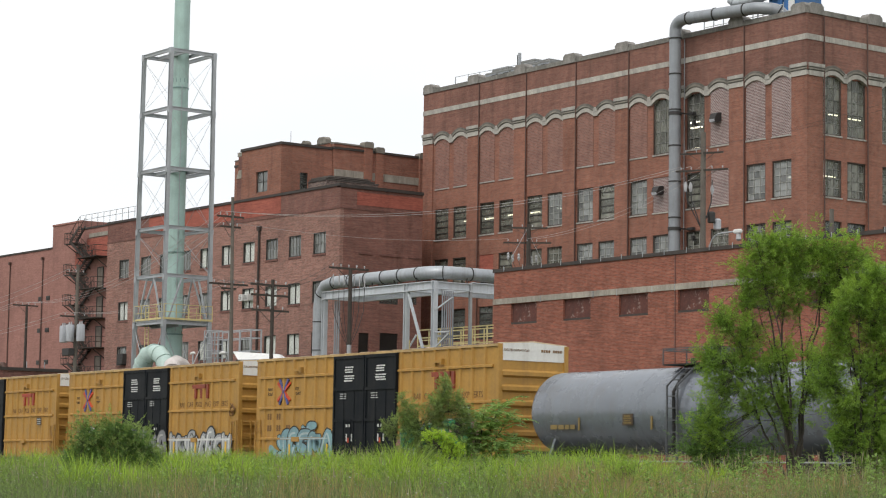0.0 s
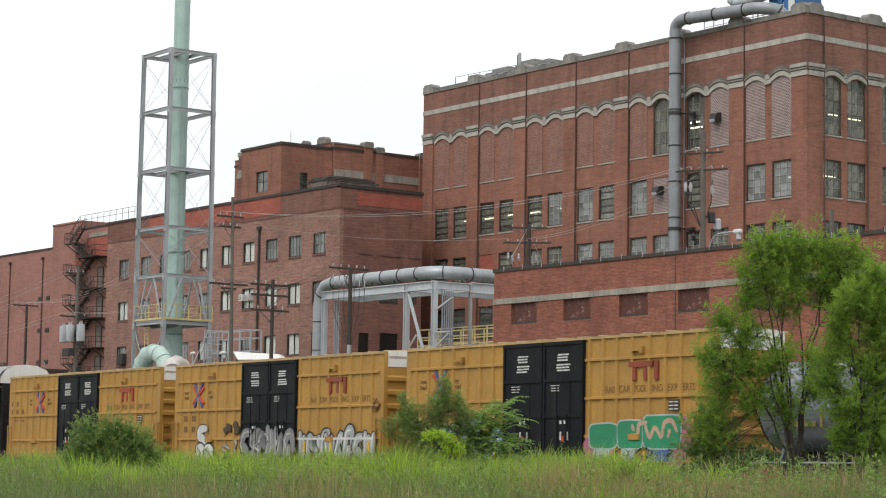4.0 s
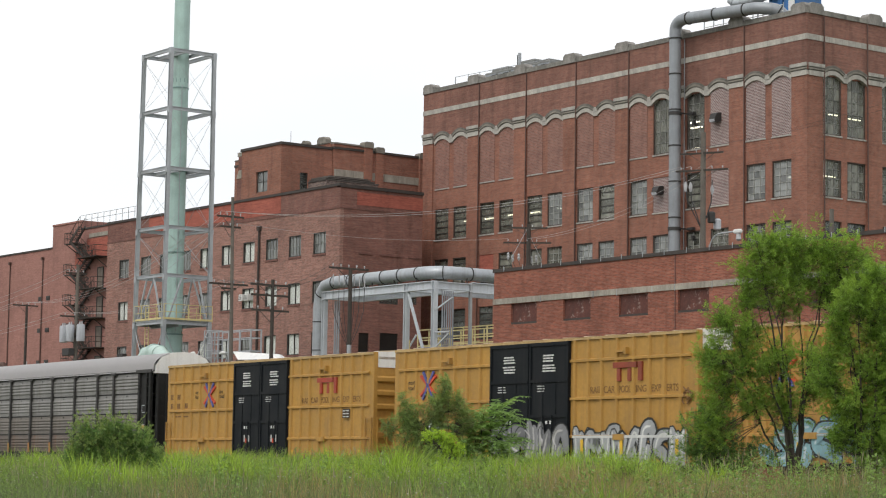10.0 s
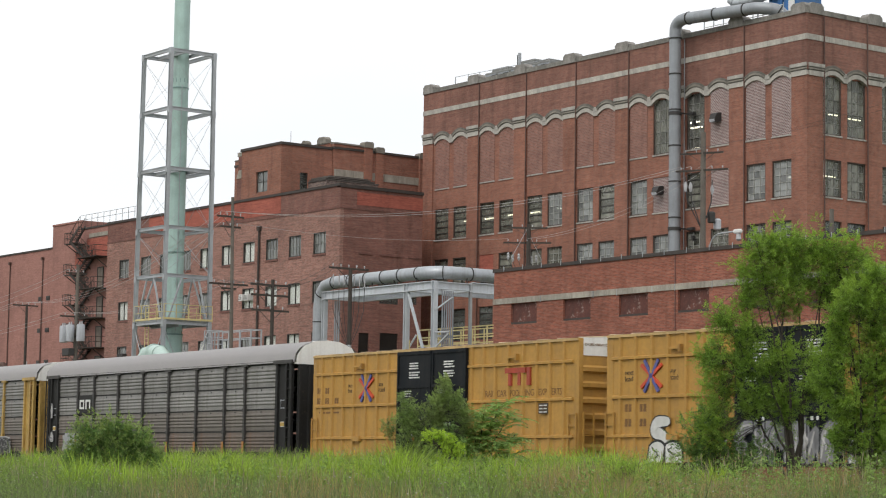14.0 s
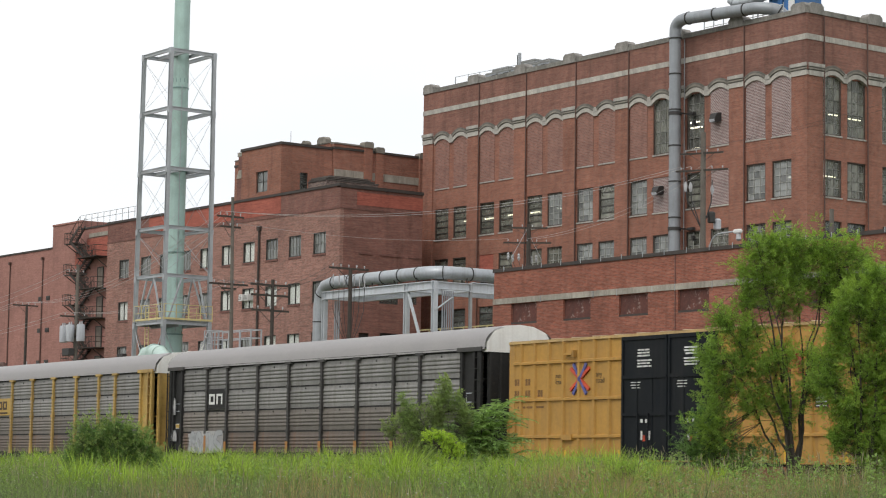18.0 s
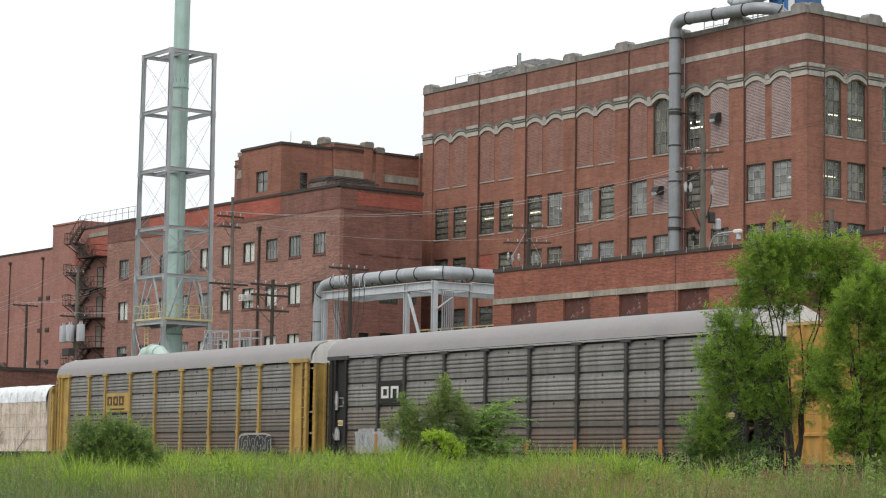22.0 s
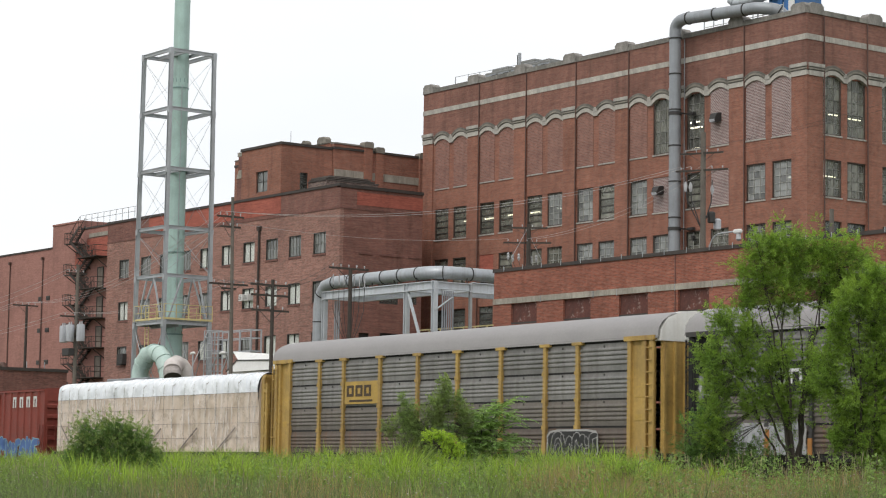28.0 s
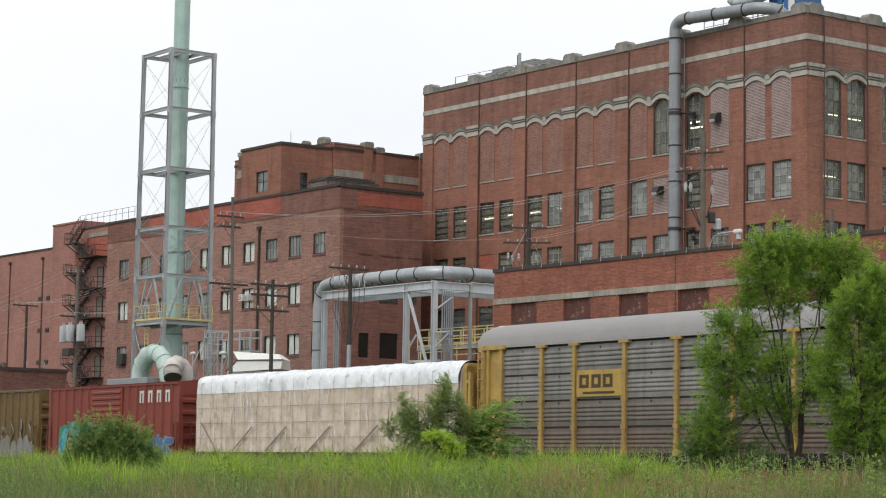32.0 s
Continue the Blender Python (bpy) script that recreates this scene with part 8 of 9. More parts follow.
def wrapped_flatcar(at_s):
    car = car_root("wrapped_load_flatcar", "flatcar with a tall load wrapped in tan and white sheeting", at_s)
    rng = random.Random(77)
    a, b = -11.05, 11.05
    nx, prof = 150, []
    for k in range(17):
        prof.append((NEAR + 0.02, 0.95 + 2.65 * k / 16))
    up = [(NEAR + 0.02, 3.6), (NEAR + 0.02, 3.74), (NEAR + 0.02, 3.88), (NEAR + 0.03, 4.02), (NEAR + 0.05, 4.14), (NEAR + 0.1, 4.28), (NEAR + 0.22, 4.4), (NEAR + 0.45, 4.48), (NEAR + 0.8, 4.52), (0.0, 4.55), (-NEAR - 0.7, 4.5), (-NEAR - 0.3, 4.38), (-NEAR - 0.1, 4.15), (-NEAR - 0.02, 3.6)]

    def sheet(pr, soft):
        vs, fs = [], []
        for i in range(nx + 1):
            x = a + (b - a) * i / nx
            for u, z in pr:
                w = noise.noise((x * 1.3, z * 0.9 + u, 3.1)) * soft + noise.noise((x * 3.7 + z * 0.8, z * 0.9, 9.0)) * soft * 0.6 + (abs(noise.noise((x * 2.1 - z * 0.5, z * 0.4, 5.0))) - 0.2) * soft * 0.8 + noise.noise((x * 9.0 + z, z * 5.0 + u * 3, 2.0)) * soft * 0.22
                vs.append((x, u + (w if abs(u) > 1.2 else 0), z + (w * 0.6 if abs(u) < 1.4 else 0)))
        m = len(pr)
        for i in range(nx):
            fs += [(i * m + j, (i + 1) * m + j, (i + 1) * m + j + 1, i * m + j + 1) for j in range(m - 1)]
        return Shape().add(vs, fs)
    part("side_sheet", sheet(prof, 0.07), WRAP_TAN, car, "creased tan plastic sheeting", smooth=True)
    part("top_sheet", sheet(up, 0.11), WRAP_WHITE, car, "glossy white plastic top sheet", smooth=True)
    sh = Shape()
    sh.add([(x, -NEAR - 0.02, z) for x in (a, b) for z in (0.95, 3.6)], [(0, 2, 3, 1)])
    part("side_sheet", sh, WRAP_TAN, car)
    for x in (a, b):
        sh = Shape()
        outline = [(NEAR + 0.02, 0.95), (NEAR + 0.02, 3.6), (NEAR + 0.1, 4.15), (NEAR + 0.3, 4.33), (0, 4.45), (-NEAR - 0.3, 4.33), (-NEAR - 0.1, 4.15), (-NEAR - 0.02, 3.6), (-NEAR - 0.02, 0.95)]
        sh.extrude(outline, lambda u, z, d: (d, u, z), x - 0.03, x + 0.03)
        part("end_sheet", sh, WRAP_TAN, car)
    for z in (3.6, 2.95, 2.25, 1.58):
        sh = Shape()
        sh.box(a, b, NEAR - 0.05, NEAR - 0.042, z - 0.008, z + 0.008)
        part("strap", sh, STRAP, car, "thin dark strap round the load")
    for i in range(20):
        x = a + 0.5 + i * 1.1 + rng.uniform(-0.1, 0.1)
        sh = Shape()
        sh.tube([(x, NEAR - 0.05, 1.0), (x, NEAR - 0.055, 3.4), (x + 0.02, NEAR - 0.06, 3.9), (x + 0.02, NEAR - 0.04, 4.12)], 0.008, 4)
        part("strap", sh, STRAP, car)
        if i % 3 == 0:
            part("strap_buckle", Shape().beam((x, NEAR - 0.03, 4.05), (x + 0.05, NEAR + 0.07, 4.17), 0.022), STRAP, car)
    for i, x in enumerate((-9.6, -6.3, -3.2, 0.6, 4.4, 8.2)):
        sh = Shape()
        sh.beam((x - 1.0, NEAR - 0.08, 0.98), (x + 0.85, NEAR - 0.08, 2.05), 0.02, 0.07, (0, 0, 1)) if i else sh.beam((x + 0.8, NEAR - 0.08, 0.98), (x - 0.8, NEAR - 0.08, 2.3), 0.02, 0.07, (0, 0, 1))
        part("tie_down", sh, STRAP, car, "slanting dark tie-down strap")
    # thin pale tubes that draw the highlights of creases in the loose sheeting
    for i in range(90):
        x, z = a + 0.3 + (b - a - 0.6) * rng.random(), 1.0 + 2.4 * rng.random()
        dx, dz = rng.uniform(-0.3, 0.3), rng.uniform(0.3, 1.6)
        pts = [(x + dx * q / 5 + rng.uniform(-0.03, 0.03), NEAR - 0.045 - 0.01 * (q % 2), min(3.55, z + dz * q / 5)) for q in range(6)]
        k_ = rng.uniform(0.6, 1.7)
        part("fold", Shape().tube(pts, [k_ * w_ for w_ in (0.003, 0.01, 0.016, 0.012, 0.009, 0.003)], 5), FOLD_GLINT, car, smooth=True)
    coupler(car, -11.7, -1)
    for sg in (1,):
        sh = Shape()
        x = sg * 11.2
        sh.box(x, x + sg * 0.1, NEAR + 0.05, 1.58, 0.95, 4.3)
        bulk = part("bulkhead", sh, POST_YELLOW, car, "yellow end bulkhead")
        for yy in (NEAR + 0.05, -0.5, 0.5, 1.45):
            part("bulkhead_post", Shape().box(x + sg * 0.1, x + sg * 0.26, yy, yy + 0.14, 0.7, 4.35), POST_YELLOW, bulk)
        for z in (1.6, 2.6, 3.6, 4.25):
            part("bulkhead_rail", Shape().box(x + sg * 0.26, x + sg * 0.36, NEAR + 0.05, 1.58, z, z + 0.12), POST_YELLOW, bulk)
        part("bulkhead_post", Shape().box(x + sg * 0.36, x + sg * 0.5, NEAR + 0.05, NEAR + 0.2, 0.7, 4.0), POST_YELLOW, bulk)
        ladder(car, x + sg * 0.5, NEAR + 0.1, 0.7, 3.0, 0.4, POST_YELLOW, "y")
        coupler(car, sg * 11.7, sg)
    sh = Shape()
    sh.box(-11.6, 11.6, NEAR, -NEAR, 0.72, 0.95)
    sh.box(-11.5, 11.5, -0.3, 0.3, 0.4, 0.72)
    part("flat_deck", sh, CAR_BLACK, car)
    for x in (-8.8, 8.8):
        truck(car, x)
    return car


def small_boxcar(at_s, red):
    car = car_root("red_boxcar" if red else "rusty_yellow_boxcar", "oxide red boxcar with a ribbed side and blue graffiti" if red else "faded yellow boxcar streaked with rust and grey graffiti", at_s)
    paint = CAR_RED if red else BOX_YELLOW_WORN
    half, eave, sill = 7.68, 4.26, 0.62
    ribs = [-7.4 + 0.95 * i for i in range(6)] + [2.15 + 0.95 * i for i in range(6)]
    box_body(car, half, eave, sill, paint, paint, ribs, 0.14, False, None if red else ROOF_GALV)
    sh = Shape()
    sh.box(-2.1, 1.5, NEAR - 0.09, NEAR - 0.005, 0.75, 4.08)
    d = part("door", sh, paint, car, "ribbed sliding door")
    for k in range(11):
        f = Shape()
        z = 0.9 + k * 0.29
        f.extrude([(z, 0), (z + 0.05, -0.05), (z + 0.13, -0.05), (z + 0.18, 0)], lambda u, v, e: (e, NEAR - 0.09 + v, u), -1.95, 1.35)
        part("door_rib", f, paint, d)
    if red:
        sh = Shape()
        x = 3.55
        for i in range(4):
            part("company_mark", Shape().box(x + i * 0.95, x + 0.13 + i * 0.95, NEAR - 0.1, NEAR - 0.08, 3.32, 3.9).box(x + 0.31 + i * 0.95, x + 0.44 + i * 0.95, NEAR - 0.1, NEAR - 0.08, 3.32, 3.9).box(x + 0.13 + i * 0.95, x + 0.31 + i * 0.95, NEAR - 0.1, NEAR - 0.08, 3.78, 3.9), STENCIL_WHITE, car, "white company mark as a plain block")
        piece(car, 1.7, 7.3, 0.64, 1.6, GRAF_NAVY, 61, 6, GRAF_BLUE, fat=0.4)
        part("sprayed_cloud", Shape().extrude(slab_poly(82, -6.2, -1.2, 0.65, 2.35, 0.05), lambda u, v, d: (u, d, v), NEAR - 0.085, NEAR - 0.08), GRAF_GREEN, car)
        piece(car, -6.0, -1.2, 0.66, 2.2, GRAF_TEAL, 63, 4, GRAF_NAVY, GRAF_BLUE, fat=0.6, proud=0.095)
        spray(car, -5.2, -4.3, 0.64, 1.9, GRAF_PEACH, 64, 1, GRAF_BLACK, proud=0.11)
        scrawl(car, -5.8, -1.4, 0.8, 2.1, GRAF_NAVY, 66, 6, NEAR - 0.12)
        scrawl(car, -5.8, -1.6, 0.8, 2.1, GRAF_BLACK, 68, 3, NEAR - 0.12)
    else:
        spray(car, -1.0, 7.3, 0.64, 1.8, GRAF_GREY, 65, 10, GRAF_DARK)
        scrawl(car, 1.0, 7.0, 1.6, 2.9, GRAF_GREY, 67, 8, NEAR - 0.09)
    for x in (-5.4, 5.4):
        truck(car, x)
    return car


GRAF_GREY = surface("pale_grey_spray_paint", (0.21, 0.205, 0.17), 0.6, vary=0.35, grain=3)


TANK_TRIM = surface("worn_grey_steel", (0.095, 0.098, 0.105), 0.55, 0.2, vary=0.3, grain=8)


def tank_car(at_s):
    car = car_root("grey_tank_car", "grey tank car with a top platform and side ladder", at_s)
    r, zc, L = 1.5, 2.42, 8.75
    sh, n = Shape(), 36
    prof = [(-L + 0.75 * (1 - math.cos(math.pi / 2 * k / 8)), r * math.sin(math.pi / 2 * k / 8)) for k in range(9)]
    prof = prof + [(-x, q) for x, q in reversed(prof)]
    vs, fs = [], []
    for x, q in prof:
        vs += [(x, q * math.cos(2 * math.pi * i / n), zc + q * math.sin(2 * math.pi * i / n)) for i in range(n)]
    for k in range(len(prof) - 1):
        fs += [(k * n + i, k * n + (i + 1) % n, (k + 1) * n + (i + 1) % n, (k + 1) * n + i) for i in range(n)]
    sh.add(vs, fs)
    part("tank", sh, TANK_GREY, car, "grey cylindrical tank shell", smooth=True)
    for x in (-7.4, -1.9, 1.9, 7.4):
        sh = Shape()
        sh.tube([(x - 0.04, 0, zc), (x + 0.04, 0, zc)], r + 0.003, 36)
        part("weld_band", sh, TANK_GREY, car)
    sh = Shape()
    sh.tube([(0.15, NEAR + 0.03 + 0.1 * 0, 0.9), (0.15, NEAR, 3.0), (0.15, -1.2, 3.55), (0.15, -0.7, 4.0)], 0.06, 6)
    part("saddle_strap", sh, CAR_BLACK, car)
    ladder(car, -0.1, NEAR - 0.08, 0.7, 3.2, 0.55, TANK_TRIM)
    sh = Shape()
    sh.beam((-0.1, NEAR - 0.08, 3.2), (-0.1, -0.75, 4.0), 0.05)
    sh.beam((0.45, NEAR - 0.08, 3.2), (0.45, -0.75, 4.0), 0.05)
    for k in range(3):
        f = (k + 1) / 4
        sh.beam((-0.1, NEAR - 0.08 + 0.93 * f, 3.2 + 0.8 * f), (0.45, NEAR - 0.08 + 0.93 * f, 3.2 + 0.8 * f), 0.04)
    part("ladder", sh, TANK_TRIM, car)
    sh = Shape()
    sh.box(-1.15, 1.5, -1.0, 1.0, 3.93, 3.98)
    part("platform", sh, CAR_BLACK, car, "dark steel walkway")
    sh = Shape()
    for x in (-1.15, 0.1, 1.5):
        for y in (-1.0, 1.0):
            sh.beam((x, y, 3.95), (x, y, 4.5), 0.035)
    for z in (4.44, 4.5):
        sh.beam((-1.15, -1, z), (1.5, -1, z), 0.032)
        sh.beam((-1.15, 1, z), (1.5, 1, z), 0.032)
        sh.beam((-1.15, -1, z), (-1.15, 1, z), 0.032)
        sh.beam((1.5, -1, z), (1.5, 1, z), 0.032)
    part("guard_rail", sh, TANK_TRIM, car, "dark grey steel guard rail")
    sh = Shape()
    sh.tube([(0.5, 0, 3.9), (0.5, 0, 4.45)], 0.42, 18)
    sh.tube([(0.5, 0, 4.45), (0.5, 0, 4.52)], 0.47, 18)
    part("manway", sh, TANK_GREY, car, smooth=True)
    sh = Shape()
    sh.tube([(-0.5, -0.2, 3.9), (-0.5, -0.2, 4.2)], 0.1, 10)
    part("valve", sh, STEEL_DARK, car)
    sh = Shape()
    sh.box(-2.72, -2.15, NEAR + 0.085, NEAR + 0.105, 1.9, 2.3)
    pl = part("notice_plate", sh, INK, car, "small dark notice plate")
    f = Shape()
    bars(f, -2.66, -2.22, 1.95, 2.26, 4, NEAR + 0.085, random.Random(4))
    part("plate_lettering", f, MARK_DULL2, pl)
    f = Shape()
    bars(f, -7.0, -5.5, 1.75, 2.0, 1, NEAR + 0.14, random.Random(6), jitter=0.02)
    for x in (-5.3, -1.2):
        f.box(x, x + 0.1, NEAR + 0.1, NEAR + 0.12, 1.75, 2.2)
    tagged(part("stencil_bar", f, MARK_DULL2, car, "worn yellow stencil and reflective strips"), kind="stuff")
    part("reflector", Shape().box(-8.32, -8.2, NEAR + 0.45, NEAR + 0.6, 1.75, 2.75), MARK_DULL, car, "yellow reflective strip on the tank head")
    for sg in (-1, 1):
        sh = Shape()
        sh.beam((sg * 7.6, -1.1, 0.6), (sg * 7.1, -1.1, 1.5), 0.12)
        part("bolster_leg", sh, TANK_GREY, car)
        sh = Shape()
        sh.box(sg * 6.0, sg * 9.1, -0.5, 0.5, 0.6, 0.95)
        sh.box(sg * 8.6, sg * 9.2, -1.4, 1.4, 0.75, 0.92)
        part("stub_sill", sh, CAR_BLACK, car)
        coupler(car, sg * 9.1, sg)
        truck(car, sg * 6.5)
    sh = Shape()
    sh.beam((-8.5, NEAR + 0.1, 0.68), (8.5, NEAR + 0.1, 0.68), 0.05)
    part("side_rail", sh, STEEL, car)
    return car


tank_car(-57.55)
yellow_boxcar(-77.08, 0)
yellow_boxcar(-97.64, 1)
yellow_boxcar(-118.1, 2)
autorack(-142.6, "grey")
autorack(-170.9, "yellow")
wrapped_flatcar(-196.65)
small_boxcar(-217.2, True)
small_boxcar(-234.0, False)


def travelled(t):
    """Metres that the train has gone since the clip's start."""
    k = t / 32.0
    return 97.463 * k + 14.135 * k ** 2 + 11.619 * k ** 3 - 7.911 * k ** 4


# ---- plants ----
GRASS = leafy("meadow_grass", (0.155, 0.22, 0.075), 0.55, 0.4, (0.2, 0.2, 0.085), 0.9, 0.6)
GRASS_DRY = leafy("dry_grass", (0.38, 0.275, 0.125), 0.5, 0.35, (0.27, 0.24, 0.09), 1.2, 0.6)
GRASS_TUFT = leafy("tuft_grass", (0.34, 0.49, 0.06), 0.4, 0.5, (0.33, 0.42, 0.08), 0.5, 0.5)
GRASS_LIME = leafy("bright_grass", (0.27, 0.4, 0.05), 0.5, 0.5, (0.14, 0.2, 0.065), 0.9, 0.85)
SEED = leafy("grass_seed_heads", (0.32, 0.28, 0.18), 0.4, 0.25, (0.26, 0.26, 0.13), 0.4)
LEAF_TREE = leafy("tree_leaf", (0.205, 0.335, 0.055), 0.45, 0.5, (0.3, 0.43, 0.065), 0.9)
LEAF_LIGHT = leafy("light_tree_leaf", (0.27, 0.42, 0.06), 0.35, 0.5, (0.34, 0.47, 0.07), 0.9)
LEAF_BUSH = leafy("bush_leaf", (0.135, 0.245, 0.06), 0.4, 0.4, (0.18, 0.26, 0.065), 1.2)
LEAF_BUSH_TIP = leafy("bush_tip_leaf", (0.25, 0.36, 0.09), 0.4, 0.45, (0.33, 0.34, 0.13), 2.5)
LEAF_WEED = leafy("weed_leaf", (0.22, 0.35, 0.08), 0.5, 0.45, (0.28, 0.36, 0.11), 1.5)
LEAF_SUMAC = leafy("sumac_leaf", (0.26, 0.4, 0.12), 0.4, 0.5, (0.34, 0.49, 0.09), 1.2)
LEAF_SHRUB = leafy("shrub_leaf", (0.2, 0.29, 0.085), 0.4, 0.45, (0.26, 0.27, 0.1), 1.5)
LEAF_LIME = leafy("lime_leaf", (0.42, 0.6, 0.06), 0.25, 0.5, (0.36, 0.5, 0.05), 1.5)
BLOSSOM = leafy("pale_blossom", (0.5, 0.48, 0.42), 0.3, 0.2, (0.45, 0.4, 0.3), 1.0)
BARK = surface("dark_bark", (0.06, 0.05, 0.04), 0.9, vary=0.4, grain=14, bump=0.5)


def blades(rng, base, height, width, lean, segs=2):
    """Tapered arching blades: arrays of places, heights, widths and leans."""
    n = len(base)
    az = rng.uniform(0, 2 * np.pi, n)
    side = np.stack([-np.sin(az), np.cos(az), np.zeros(n)], 1)
    out = np.stack([np.cos(az), np.sin(az), np.zeros(n)], 1)
    rows = []
    for k in range(segs + 1):
        f = k / segs
        c = base + out * (lean * height * f ** 1.8)[:, None]
        c[:, 2] += height * f * (1 - 0.18 * lean * f)
        w = (width * (1 - f) ** 0.6 * 0.5 if k < segs else width * 0.04)[:, None]
        rows += [c - side * w, c + side * w]
    v = np.stack(rows, 1).reshape(-1, 3)
    m = 2 * (segs + 1)
    quad = np.array([[2 * k, 2 * k + 1, 2 * k + 3, 2 * k + 2] for k in range(segs)])
    f = (np.arange(n) * m)[:, None, None] + quad[None]
    return v, f.reshape(-1, 4)


def field_points(rng, n, q0, q1, half=0.225, near=11.0):
    """Random places in the strip of meadow between the tripod and the tracks."""
    out = []
    aim = math.atan2(AIM.y, AIM.x)
    while sum(len(o) for o in out) < n:
        q = rng.uniform(q0, q1, n)
        ang = aim + rng.uniform(-half, half, n)
        d = q / np.cos(ang - math.atan2(TOUT.y, TOUT.x))
        d = np.abs(d)
        p = np.stack([d * np.cos(ang), d * np.sin(ang), d], 1)
        p = p[(d > near) & (rng.random(n) < np.clip(d / 90, 0.1, 1))]
        out.append(p)
    p = np.concatenate(out)[:n]
    qq = p[:, 0] * TOUT.x + p[:, 1] * TOUT.y
    z = np.interp(qq, [0, 20, 40, 44.5, 60], [-0.15, -0.15, 0.5, 0.3, 0.3])
    dist = p[:, 2].copy()
    p[:, 2] = z - 0.03
    return p, qq, dist


# tall tufts: place, height of the tips, half width
TUFTS = [(-47.1, 24.2, 1.2, 0.36), (-48.7, 25.4, 1.17, 0.3), (-47.4, 25.5, 1.15, 0.3), (-44.5, 24.3, 1.05, 0.4), (-47.4, 27.1, 1.3, 0.4), (-47.6, 28.55, 1.42, 0.3), (-46.5, 28.3, 1.22, 0.3),
         (-46.1, 30.6, 1.26, 0.4), (-46.0, 32.4, 1.52, 0.35), (-46.6, 33.3, 1.66, 0.35), (-44.8, 30.7, 1.27, 0.4), (-40.3, 35.0, 1.52, 0.3), (-43.4, 34.2, 1.29, 0.4), (-42.5, 35.5, 1.35, 0.4), (-36.6, 34.9, 1.3, 0.3), (-46.1, 28.9, 1.19, 0.3)]


DRY = [(-31.5, 26.4, 1.2, 0.4), (-32.8, 27.7, 1.25, 0.45), (-31.0, 25.3, 1.12, 0.4), (-33.4, 28.3, 1.25, 0.4), (-26.0, 22.3, 0.9, 0.6), (-28.7, 25.4, 0.98, 0.8), (-27.0, 24.35, 0.92, 0.7), (-29.8, 27.4, 0.98, 0.7), (-25.1, 23.5, 0.9, 0.6), (-31.2, 18.6, 0.85, 0.4), (-28.8, 18.5, 0.85, 0.5), (-25.7, 26.1, 0.95, 0.5), (-23.2, 22.8, 0.9, 0.5), (-31.7, 21.0, 1.08, 0.6), (-29.5, 16.8, 0.92, 0.5), (-30.7, 25.6, 1.17, 0.7), (-27.3, 23.4, 1.03, 0.5), (-27.6, 26.1, 1.03, 0.8), (-28.8, 30.5, 1.22, 0.8), (-24.5, 17.4, 0.86, 0.5), (-29.7, 26.8, 1.1, 0.5), (-25.3, 25.6, 1.01, 0.7)]


